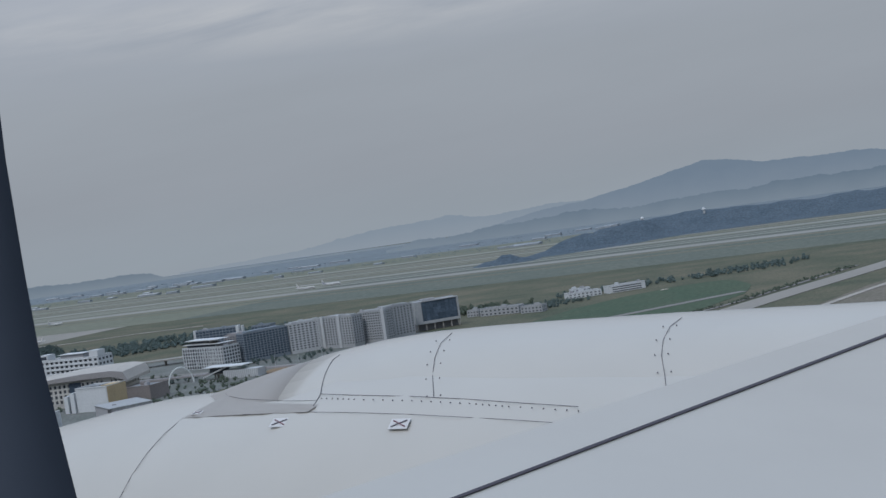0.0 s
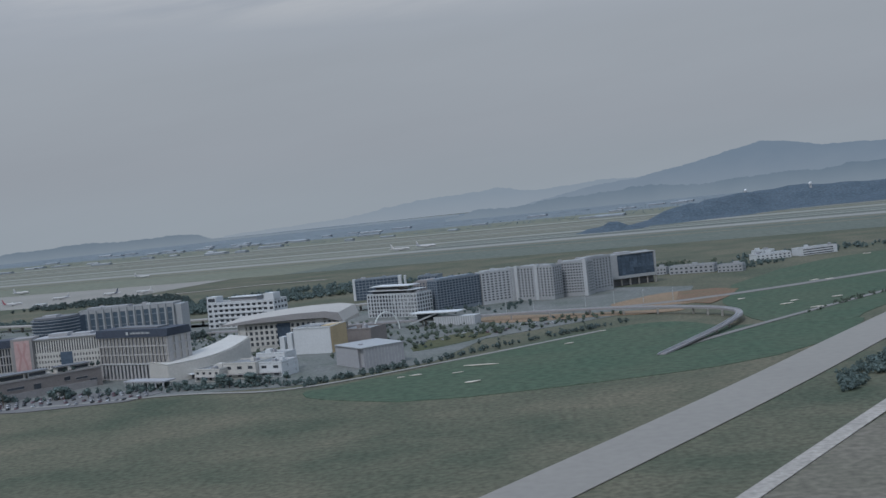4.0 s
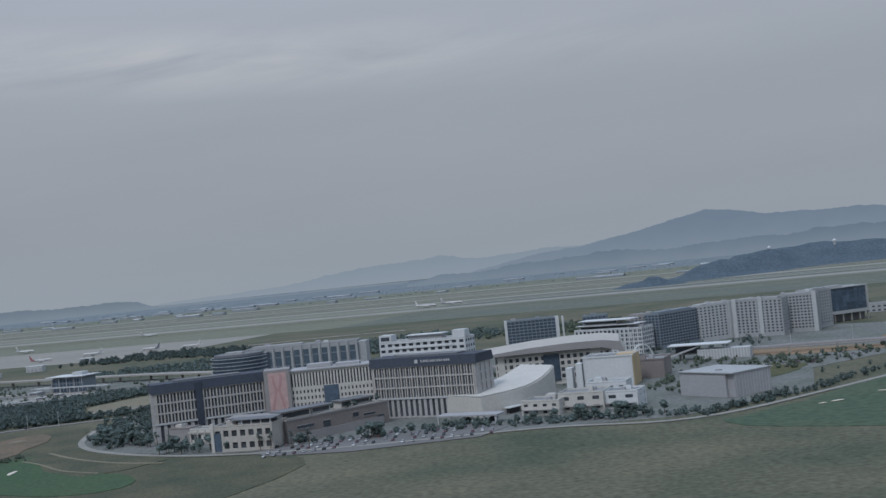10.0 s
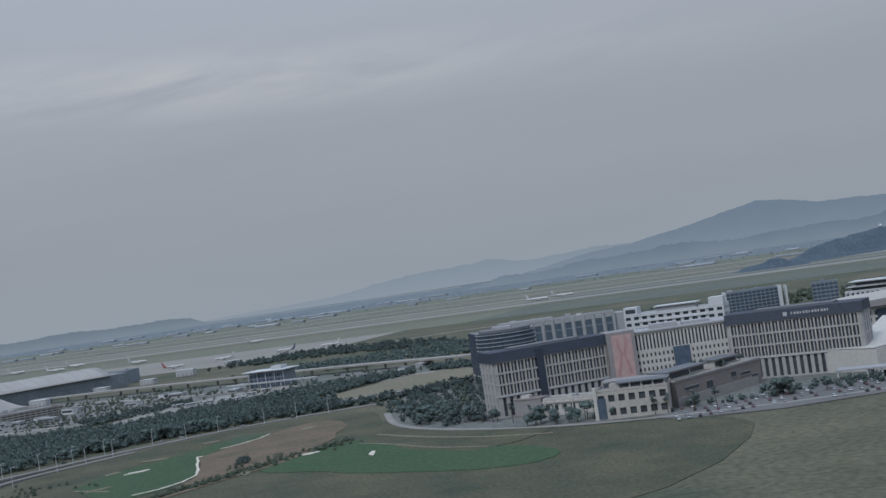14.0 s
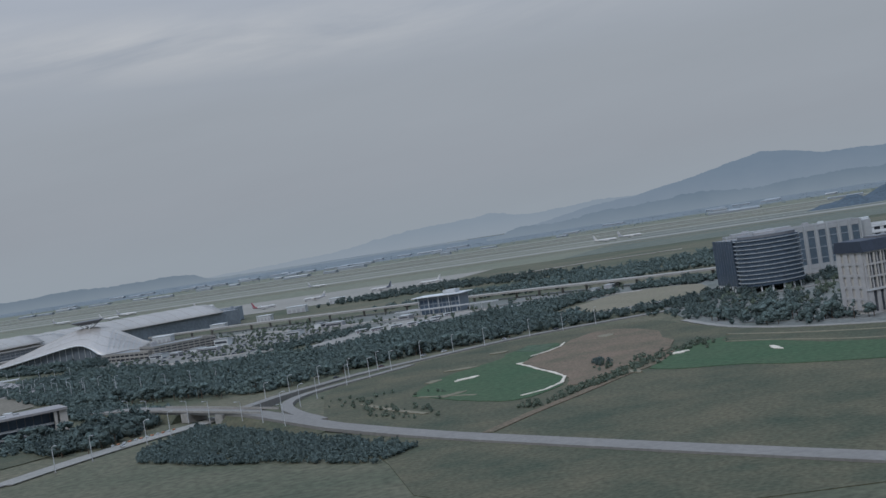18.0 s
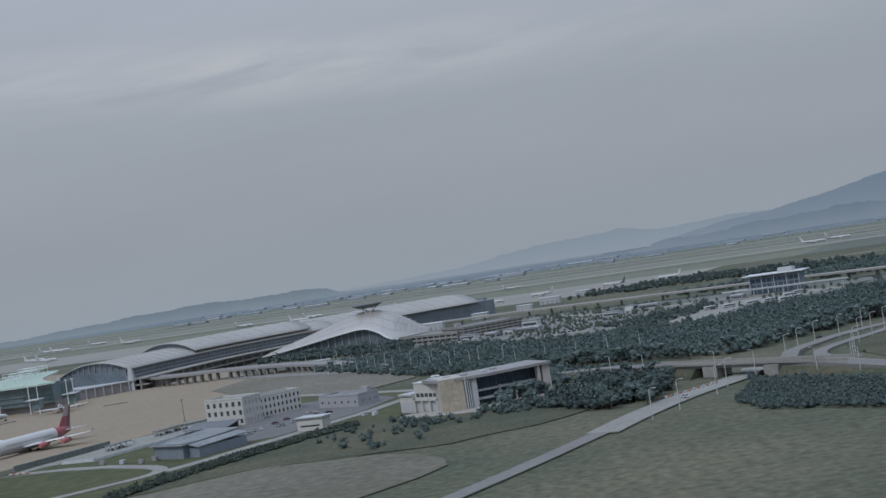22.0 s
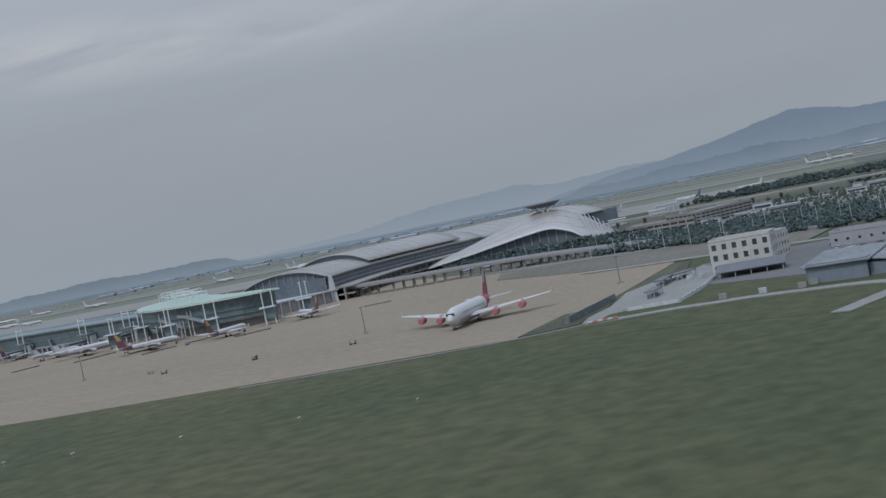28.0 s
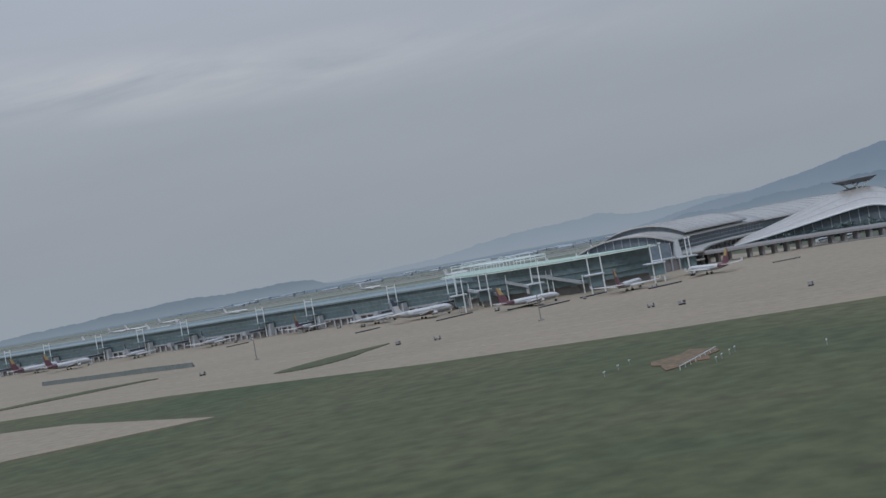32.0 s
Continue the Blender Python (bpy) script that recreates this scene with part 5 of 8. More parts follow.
# ---- airport ----
def tri_roof(name, grid, material_, parent, label=""):
    """A skin over a grid of points, with thickness below it."""
    bm = bmesh.new()
    up = [[bm.verts.new(p) for p in r] for r in grid]
    dn = [[bm.verts.new((p[0], p[1], p[2] - 0.9)) for p in r] for r in grid]
    n, m = len(grid), len(grid[0])
    for i in range(n - 1):
        for j in range(m - 1):
            bm.faces.new((up[i][j], up[i + 1][j], up[i + 1][j + 1], up[i][j + 1]))
            bm.faces.new((dn[i][j], dn[i][j + 1], dn[i + 1][j + 1], dn[i + 1][j]))
    for i in range(n - 1):
        for j in (0, m - 1):
            bm.faces.new((up[i][j], dn[i][j], dn[i + 1][j], up[i + 1][j]))
    for j in range(m - 1):
        for i in (0, n - 1):
            bm.faces.new((up[i][j], up[i][j + 1], dn[i][j + 1], dn[i][j]))
    return smooth(part(name, bm, material_, parent, label))


def lerp(u, xs, ys):
    return float(np.interp(u, xs, ys))


def bend(x, knots):
    """Smooth curve through knots of (x, value)."""
    xs = [k[0] for k in knots]
    ys = [k[1] for k in knots]
    i = max(0, min(len(xs) - 2, int(np.searchsorted(xs, x)) - 1))
    u = (x - xs[i]) / (xs[i + 1] - xs[i])

    def slope(k):
        a, b = max(k - 1, 0), min(k + 1, len(xs) - 1)
        return (ys[b] - ys[a]) / (xs[b] - xs[a])
    d = xs[i + 1] - xs[i]
    return (2 * u ** 3 - 3 * u * u + 1) * ys[i] + (u ** 3 - 2 * u * u + u) * d * slope(i) + (3 * u * u - 2 * u ** 3) * ys[i + 1] + (u ** 3 - u * u) * d * slope(i + 1)


# silver transport hall with a swooping shell
hall = thing("transport_hall", "silver shell-roofed transport hall with a raised canopy on top", "terminal", 0, 0)
X0, X1 = -1500, -1310
TOPZ = [(X0, 4.5), (-1480, 10), (-1450, 18), (-1420, 27), (-1395, 34), (-1375, 37), (-1355, 34), (-1335, 24), (-1318, 12), (X1, 7)]
FRZ = [(X0, 4), (-1470, 7.5), (-1430, 13.5), (-1400, 18.0), (-1378, 19.5), (-1362, 14), (-1352, 7), (-1340, 4), (X1, 3)]
FRY = [(X0, 1906), (-1450, 1890), (-1400, 1876), (-1375, 1868), (-1352, 1850), (-1335, 1858), (X1, 1896)]
grid = []
for i in range(49):
    x = X0 + (X1 - X0) * i / 48
    zt, zf, yf = bend(x, TOPZ), bend(x, FRZ), bend(x, FRY)
    row = []
    for j in range(17):
        v = j / 16
        if v <= 0.5:
            s = v * 2
            row.append((x, yf + (1912 - yf) * s, zf + (zt - zf) * math.sin(s * math.pi / 2) ** 1.1))
        else:
            s = (v - 0.5) * 2
            row.append((x, 1912 + 70 * s, zt - (zt - 4) * (1 - math.cos(s * math.pi / 2))))
    grid.append(row)
tri_roof("shell", grid, "silver", hall, "brushed silver roof shell")
for j in (2, 4, 6, 8):
    bm = bmesh.new()
    for ra, rb in zip(grid, grid[1:]):
        a, b = ra[j], rb[j]
        rod(bm, (a[0], a[1] - 0.05, a[2] + 0.08), (b[0], b[1] - 0.05, b[2] + 0.08), 0.13, 0.13, 3)
    part("shell_seam", bm, "silver", hall)
for i in range(6, 44, 3):
    bm = bmesh.new()
    for a, b in zip(grid[i][:9], grid[i][1:9]):
        rod(bm, (a[0], a[1] - 0.05, a[2] + 0.08), (b[0], b[1] - 0.05, b[2] + 0.08), 0.13, 0.13, 3)
    part("shell_seam", bm, "silver", hall)
bm = bmesh.new()
for i in range(40):
    xa, xb = (X0 + (X1 - X0) * k / 48 for k in (i, i + 1))
    rod(bm, (xa, bend(xa, FRY) - 0.3, bend(xa, FRZ) - 0.3), (xb, bend(xb, FRY) - 0.3, bend(xb, FRZ) - 0.3), 0.8, 0.8, 5)
part("front_edge", bm, "white", hall)
bm = bmesh.new()
for i in range(4, 38):
    xa, xb = (X0 + (X1 - X0) * k / 48 for k in (i, i + 1))
    ya, yb = bend(xa, FRY) + 5, bend(xb, FRY) + 5
    vs = [bm.verts.new(p) for p in ((xa, ya, 0), (xb, yb, 0), (xb, yb, bend(xb, FRZ) + 0.5), (xa, ya, bend(xa, FRZ) + 0.5))]
    bm.faces.new(vs)
part("glass_front", bm, "hallglass", hall)
for i in range(6, 37, 2):
    xa = X0 + (X1 - X0) * i / 48
    part("mullion", boxes((xa - 0.25, xa + 0.25, bend(xa, FRY) + 4.2, bend(xa, FRY) + 4.8, 0, bend(xa, FRZ))), "pale", hall)
for i in range(7):
    x = -1345 + i * 4.6
    bm = bmesh.new()
    for j in range(6):
        s0, s1 = j / 6, (j + 1) / 6
        f = lambda s: (x + s * 3, bend(x, FRY) + 4 + (1900 - bend(x, FRY)) * s, bend(x, FRZ) + (bend(x, TOPZ) - bend(x, FRZ)) * math.sin(s * math.pi / 2) ** 1.1 + 0.9)
        rod(bm, f(s0 * 0.9), f(s1 * 0.9), 0.45, 0.45, 4)
    part("roof_rib", bm, "pale", hall)
bm = bmesh.new()
tube(bm, [[(-1383, 1902, 40.5), (-1365, 1902, 40.5), (-1365, 1920, 40.5), (-1383, 1920, 40.5)], [(-1391, 1896, 44.2), (-1358, 1897, 44.8), (-1358, 1926, 44.8), (-1391, 1926, 44.2)], [(-1390, 1897, 45.0), (-1359, 1898, 45.6), (-1359, 1925, 45.6), (-1390, 1925, 45.0)]])
part("canopy", bm, "slate", hall, "dark grey flared canopy")
for a, b in (((-1374, 1903, 34), (-1382, 1900, 41)), ((-1374, 1903, 34), (-1366, 1900, 41)), ((-1374, 1921, 34), (-1382, 1922, 41)), ((-1374, 1921, 34), (-1366, 1922, 41))):
    bm = bmesh.new()
    rod(bm, a, b, 0.7, 0.7, 6)
    part("strut", bm, "steel", hall)

# terminal hall: vaulted roof swept along a bend
term = thing("terminal_hall", "terminal hall with a vaulted grey roof and arched glass end", "terminal", 0, 0)
AX = [(-1634, 1740), (-1612, 1810), (-1578, 1890), (-1525, 1970), (-1450, 2060), (-1350, 2150), (-1240, 2230)]


def axis(u):
    s = u * (len(AX) - 1)
    return Vector((bend(s, [(i, a[0]) for i, a in enumerate(AX)]), bend(s, [(i, a[1]) for i, a in enumerate(AX)])))


def vault(name, u0, u1, half, rise, base, steps, material_, label, lift=0.0, shift=0.0):
    grid = []
    for i in range(steps + 1):
        u = u0 + (u1 - u0) * i / steps
        p, q = axis(min(u, 0.999)), axis(min(u + 0.01, 1.0))
        d = (q - p).normalized()
        n = Vector((d.y, -d.x))
        hw = half(u) if callable(half) else half
        row = []
        for j in range(13):
            v = -1 + j / 6
            c = p + n * (hw * v + shift)
            row.append((c.x, c.y, base + rise * (1 - abs(v) ** 2.2) + lift * math.sin(math.pi * (i / steps))))
        grid.append(row)
    return tri_roof(name, grid, material_, term, label)


vault("roof", 0.0, 0.66, 40, 9.5, 21.5, 24, "hallroof", "grey metal roof vault")
vault("upper_roof", 0.27, 0.6, 40, 11.0, 25.5, 12, "hallroof", "raised second roof vault")
def roof_ribs(u0, u1, half, rise, base, n, shift=0.0):
    """Raised seams across a vault."""
    for i in range(n + 1):
        u = u0 + (u1 - u0) * i / n
        p, q = axis(u), axis(u + 0.01)
        d = (q - p).normalized()
        nn = Vector((d.y, -d.x))
        bm = bmesh.new()
        pts = []
        for j in range(13):
            v = -1 + j / 6
            c = p + nn * (half * v + shift)
            pts.append((c.x, c.y, base + rise * (1 - abs(v) ** 2.2) + 0.15))
        for a, b in zip(pts, pts[1:]):
            rod(bm, a, b, 0.28, 0.28, 4)
        part("roof_seam", bm, "hallroof", term)


vault("rear_roof", 0.585, 0.95, 66, 13.0, 20.5, 18, "hallroof", "broad rear roof of the terminal", shift=-28)
roof_ribs(0.6, 0.94, 66, 13.0, 20.5, 14, -28)
roof_ribs(0.005, 0.27, 40, 9.5, 21.5, 9)
roof_ribs(0.28, 0.59, 40, 11.0, 25.5, 10)
bm = bmesh.new()
p, q = axis(0.275), axis(0.285)
d = (q - p).normalized()
n = Vector((d.y, -d.x))
for j in range(12):
    va, vb = (-1 + j / 6) * 0.97, (-1 + (j + 1) / 6) * 0.97
    a, b = p + n * 40 * va, p + n * 40 * vb
    bm.faces.new([bm.verts.new(x) for x in ((a.x, a.y, 20), (b.x, b.y, 20), (b.x, b.y, 25.0 + 11 * (1 - abs(vb) ** 2.2)), (a.x, a.y, 25.0 + 11 * (1 - abs(va) ** 2.2)))])
part("upper_glazing", bm, "hallglass", term)
bm = bmesh.new()
p, q = axis(0.0), axis(0.02)
d = (q - p).normalized()
n = Vector((d.y, -d.x))
cols = []
for j in range(13):
    v = (-1 + j / 6) * 0.97
    c = p + d * 3 + n * 40 * v
    cols.append((c, 21.5 + 9.5 * (1 - abs(v) ** 2.2) - 0.8))
for (a, za), (b, zb) in zip(cols, cols[1:]):
    bm.faces.new([bm.verts.new(x) for x in ((a.x, a.y, 5), (b.x, b.y, 5), (b.x, b.y, zb), (a.x, a.y, za))])
part("glass_end", bm, "hallglass", term, "dark blue arched glass end wall")
for c, z in cols:
    part("mullion", boxes((c.x - 0.3, c.x + 0.3, c.y - 1.2, c.y - 0.6, 5, z)), "grey", term)
for s in (-1, 1):
    c = p + n * 41 * s
    bm = bmesh.new()
    tube(bm, [[(c.x - w, c.y - w, z), (c.x + w, c.y - w, z), (c.x + w, c.y + w * 2, z), (c.x - w, c.y + w * 2, z)] for z, w in ((0, 3.6), (12, 2.6), (22.5, 1.4))])
    part("leg", bm, "pale", term)
part("lower_storey", prism([(-1654, 1688), (-1592, 1727), (-1598, 1747), (-1670, 1754)], 0, 9.2), "taupe", term)
part("lower_roof", prism([(-1656, 1686), (-1590, 1726), (-1597, 1748), (-1671, 1755)], 9.2, 10.2), "pale", term)
for i in range(9):
    q = Vector((-1652, 1687.6)).lerp(Vector((-1596, 1723)), i / 8)
    part("column", boxes((q.x - 0.5, q.x + 0.5, q.y - 0.6, q.y + 0.4, 0, 9.2)), "grey", term)
# ground storeys under the vault, following the bend
bm, bm2, bm3 = bmesh.new(), bmesh.new(), bmesh.new()
ringsA, ringsB, ringsC = [], [], []
for i in range(25):
    u = i / 24 * 0.66
    a, b = axis(min(u, 0.995)), axis(min(u + 0.005, 1.0))
    dd = (b - a).normalized()
    nn = Vector((dd.y, -dd.x))
    l, r = a - nn * 36, a + nn * 36
    r2 = a + nn * 60
    ringsA.append([(l.x, l.y, 0), (r.x, r.y, 0), (r.x, r.y, 21.4), (l.x, l.y, 21.4)])
    ringsB.append([(r.x, r.y, 10), (r2.x, r2.y, 10), (r2.x, r2.y, 11.2), (r.x, r.y, 11.2)])
    ringsC.append([(r.x, r.y, 4), (r2.x, r2.y, 4), (r2.x, r2.y, 5.2), (r.x, r.y, 5.2)])
tube(bm, ringsA)
rear = []
for i in range(17):
    u = 0.662 + i / 16 * 0.32
    a, b = axis(u), axis(u + 0.005)
    nn = Vector(((b - a).normalized().y, -(b - a).normalized().x))
    l, r = a - nn * 34, a + nn * 34
    rear.append([(l.x, l.y, 0), (r.x, r.y, 0), (r.x, r.y, 20.4), (l.x, l.y, 20.4)])
rear_bm = bmesh.new()
tube(rear_bm, rear)
part("rear_glass", rear_bm, "hallglass", term)
part("hall_glass", bm, "hallglass", term)
for z0, z1, o in ((6.5, 7.6, 0.4), (13.2, 14.2, 0.4), (17.0, 17.5, 0.3), (20.3, 21.4, 0.6)):
    bm = bmesh.new()
    rr = []
    for ra in ringsA:
        l_, r_ = Vector(ra[0]), Vector(ra[1])
        e_ = r_ + (r_ - l_).normalized() * o
        rr.append([(r_.x, r_.y, z0), (e_.x, e_.y, z0), (e_.x, e_.y, z1), (r_.x, r_.y, z1)])
    tube(bm, rr)
    part("floor_band", bm, "grey", term)
for i in range(60):
    a = axis(i / 60 * 0.66)
    b = axis(i / 60 * 0.66 + 0.005)
    dd = (b - a).normalized()
    c = a + Vector((dd.y, -dd.x)) * 36.3
    part("mullion", boxes((c.x - 0.2, c.x + 0.2, c.y - 0.2, c.y + 0.2, 0, 21)), "grey", term)
bm = bmesh.new()
tube(bm, [[(*Vector(q[0][:2]).lerp(Vector(q[1][:2]), v), z) for v, z in ((0.6, 0), (0.66, 0), (0.66, 10), (0.6, 10))] for q in ringsB])
part("arrivals_wall", bm, "taupe", term)
tube(bm2, ringsB)
part("deck", bm2, "concrete", term)
tube(bm3, ringsC)
part("deck", bm3, "concrete", term)
for i in range(1, 24):
    u = i / 24 * 0.66
    a, b = axis(u), axis(min(u + 0.005, 1.0))
    dd = (b - a).normalized()
    nn = Vector((dd.y, -dd.x))
    c = a + nn * 57
    part("deck_pier", boxes((c.x - 0.8, c.x + 0.8, c.y - 0.8, c.y + 0.8, 0, 10)), "concrete", term)
for i in range(6):
    u = 0.6 + i * 0.01
    a = axis(u)
    part("roof_vent", boxes((a.x - 5, a.x + 5, a.y - 1.5, a.y + 1.5, 30.6, 32.2)), "pale", term)

# concourse: long glass gallery on a service storey
CON = [(-1664, 1664), (-1690, 1682), (-1754, 1743), (-1870, 1858), (-1995, 1978), (-2160, 2115), (-2400, 2290), (-2700, 2480)]
con = thing("concourse", "long teal-glass boarding concourse with a pale flat roof", "terminal", 0, 0)


def offset(line, d):
    out = []
    for i, p in enumerate(line):
        a, b = Vector(line[max(i - 1, 0)]), Vector(line[min(i + 1, len(line) - 1)])
        t_ = (b - a).normalized()
        out.append((p[0] + t_.y * d, p[1] - t_.x * d))
    return out


def strip(name, line, prof, material_, parent, label=""):
    """A profile of (offset away from the apron, height) swept along the line."""
    bm = bmesh.new()
    rows = [offset(line, o) for o, _ in prof]
    tube(bm, [[(*rows[k][i], prof[k][1]) for k in range(len(prof))] for i in range(len(line))])
    return part(name, bm, material_, parent, label)


strip("gallery_glass", CON, [(2, 6.5), (40, 6.5), (40, 19), (0, 19)], "teal", con, "sloping teal glass front")
strip("service_storey", CON, [(2.2, 0), (38, 0), (38, 5.6), (2.2, 5.6)], "taupe", con)
strip("floor_band", CON, [(-0.8, 5.6), (4, 5.6), (4, 6.9), (-0.8, 6.9)], "grey", con)
strip("roof", CON, [(-1.6, 19), (41, 19), (41, 20.2), (20, 22.2), (-1.6, 20.2)], "tealroof", con, "grey-teal roof")
for z in (9.6, 12.7, 15.8):
    strip("glazing_bar", CON[:7], [(1.9 - (z - 6.5) * 0.16, z), (2.4, z), (2.4, z + 0.3), (1.9 - (z - 6.5) * 0.16, z + 0.3)], "tealroof", con)
strip("roof_ridge", CON[2:], [(14, 21.4), (28, 21.4), (27, 23.4), (15, 23.4)], "tealroof", con)
for i in range(len(CON) - 1):
    a, b = Vector(CON[i]), Vector(CON[i + 1])
    L = (b - a).length
    dr = (b - a).normalized()
    for k in range(int(L / 8)):
        p = a + dr * (k * 8 + 4)
        part("column", boxes((p.x - 0.6, p.x + 0.6, p.y - 0.6, p.y + 0.6, 0, 5.6)), "pale", con)
        if i < 5:
            bm = bmesh.new()
            rod(bm, (p.x - dr.y * -2 - 0.3, p.y - dr.x * 2 + 1.6, 6.9), (p.x, p.y, 19), 0.22, 0.22, 4)
            part("mullion", bm, "tealroof", con)
# wide mint canopy with white trusses over the near end
can = thing("gate_canopy", "mint-green glass canopy with white roof trusses over the gates", "canopy", 0, 0)
CAN = [(-1640, 1645), (-1662, 1641), (-1684, 1652), (-1706, 1672), (-1726, 1700), (-1741, 1734), (-1750, 1778)]
front = [(-1634, 1630), (-1650, 1624), (-1668, 1626), (-1690, 1636), (-1714, 1656), (-1736, 1686), (-1752, 1724), (-1762, 1770), (-1768, 1820), (-1768, 1866), (-1758, 1900), (-1740, 1910), (-1722, 1894), (-1710, 1850), (-1700, 1800), (-1686, 1744), (-1670, 1700), (-1650, 1660)]
part("roof", prism(front, 23.4, 24.3), "mint", can, "mint-green oval roof")
part("roof_rim", prism([(x * 1.0 + (x + 1705) * 0.012, y + (y - 1760) * 0.008) for x, y in front], 23.0, 23.4), "steel", can)
strip("glass", CAN, [(-11, 6), (30, 6), (30, 23.0), (-13, 23.0)], "teal", can)
strip("base_storey", CAN, [(-6, 0), (29, 0), (29, 6), (-6, 6)], "taupe", can)
for z in (10, 14.5, 19):
    strip("glazing_bar", CAN, [(-11.9 - (z - 6) * 0.12, z), (-11, z), (-11, z + 0.3), (-11.9 - (z - 6) * 0.12, z + 0.3)], "tealroof", can)
# pairs of white pylons before the gates, each with a flat landing roof
for (ax, ay), (bx, by) in (((-1646, 1596), (-1639, 1598)), ((-1688, 1596), (-1680, 1592)), ((-1721, 1632), (-1717, 1624)), ((-1751, 1697), (-1746, 1688)), ((-1770, 1676), (-1766, 1668)), ((-1618, 1612), (-1614, 1617))):
    for x, y in ((ax, ay), (bx, by)):
        bm = bmesh.new()
        rod(bm, (x, y, 0), (x, y, 25), 0.55, 0.38, 6)
        part("leg", bm, "steel", can)
        part("leg_cap", boxes((x - 0.9, x + 0.9, y - 0.9, y + 0.9, 24.6, 25.4)), "steel", can)
    cx, cy = (ax + bx) / 2, (ay + by) / 2
    part("landing_roof", boxes((cx - 7, cx + 5, cy - 3, cy + 12, 12.2, 12.9)), "pale", can, "pale flat landing roof")
    part("landing_room", boxes((cx - 4, cx + 4, cy, cy + 11, 4.5, 12.2)), "teal", can)
# sloping gangways hung before the lounge glass
for u0, u1, z0, z1 in ((0.08, 0.34, 6.5, 13.5), (0.4, 0.66, 6.5, 14.5), (0.72, 0.98, 6.0, 12.5), (0.3, 0.44, 13.5, 15.5)):
    pa, pb = (Vector(CAN[1]).lerp(Vector(CAN[5]), u) - Vector((0.74, 0.67)) * 25 for u in (u0, u1))
    bm = bmesh.new()
    tube(bm, [[(p.x - 1.0, p.y - 1.1, z), (p.x + 1.0, p.y + 1.1, z), (p.x + 1.0, p.y + 1.1, z + 2.0), (p.x - 1.0, p.y - 1.1, z + 2.0)] for p, z in ((pa, z0), (pb, z1))])
    part("gangway", bm, "galv", can, "pale sloping gangway")
    for p, z in ((pa, z0), (pb, z1)):
        bm = bmesh.new()
        rod(bm, (p.x, p.y, 0), (p.x, p.y, z + 6), 0.42, 0.34, 6)
        part("gangway_post", bm, "steel", can)
# open white frames that stand on the oval roof
for i in range(6):
    a = Vector((-1696 - i * 7.2, 1722 + i * 33))
    b = a + Vector((-25, -4))
    h = (30.5, 33.0, 31.5)[i % 3]
    bm = bmesh.new()
    for u in (0, 0.33, 0.67, 1):
        q = a.lerp(b, u)
        rod(bm, (q.x, q.y, 24.2), (q.x, q.y, h), 0.26, 0.26, 4)
    for z in (h, h - 2.4):
        rod(bm, (a.x, a.y, z), (b.x, b.y, z), 0.26, 0.26, 4)
    part("truss", bm, "steel", can)
for u in (0.0, 0.33, 0.67, 1.0):
    bm = bmesh.new()
    a, b = Vector((-1696 - 25 * u, 1722 - 4 * u)), Vector((-1732 - 25 * u, 1887 - 4 * u))
    rod(bm, (a.x, a.y, 29.6), (b.x, b.y, 29.6), 0.28, 0.28, 4)
    part("purlin", bm, "steel", can)


def jet_bridge():
    t = thing("jet_bridge", "grey jet bridge with a white twin mast beside it", "jet bridge", 0, 0, 0, 0, "jet bridges along the concourse")
    part("tunnel", boxes((-1.6, 1.6, -26, 0, 5.2, 8.2)), "grey", t)
    part("cab", boxes((-2.4, 2.4, -30, -26, 4.9, 8.6)), "grey", t)
    part("side_glazing", boxes((-1.75, 1.75, -25, -1, 6.3, 7.5)), "window", t)
    part("support", boxes((-1.8, -1.2, -23, -22, 0.2, 5.2), (1.2, 1.8, -23, -22, 0.2, 5.2), (-2.4, 2.4, -23.2, -21.8, 0, 0.9)), "steel", t)
    for s in (-4.5, 4.5):
        bm = bmesh.new()
        rod(bm, (s, -8, 0), (s, -8, 27), 0.55, 0.4, 6)
        part("mast", bm, "steel", t)
    part("light_bar", boxes((-4.6, 4.6, -8.4, -7.6, 24.5, 25.2)), "steel", t)
    part("stair_tower", boxes((4, 8, -6, -1, 0, 11)), "pale", t)
    part("link_gallery", boxes((-20, -1.6, -7, -4, 5.0, 7.6)), "tealroof", t)
    part("gallery_window", boxes((-19, -2, -7.15, -6.95, 5.8, 7.0)), "window", t)
    part("gallery_post", boxes((-19.5, -18.9, -6, -5.4, 0, 5.0)), "steel", t)
    part("gangway_roof", boxes((-7, 7, -12, 0, 12.4, 13.0)), "tealroof", t)
    return t


jb = jet_bridge()
first = True
for i in range(6):
    a, b = Vector(CON[i]), Vector(CON[i + 1])
    dr = (b - a).normalized()
    yaw = math.degrees(math.atan2(dr.y, dr.x)) + 180
    for k in range(max(1, int((b - a).length / 64))):
        p = a + dr * (k * 64 + 12)
        m = place(p.x, p.y, 0, yaw)
        if first:
            jb.matrix_basis, first = m, False
        else:
            copy_thing(jb, m)

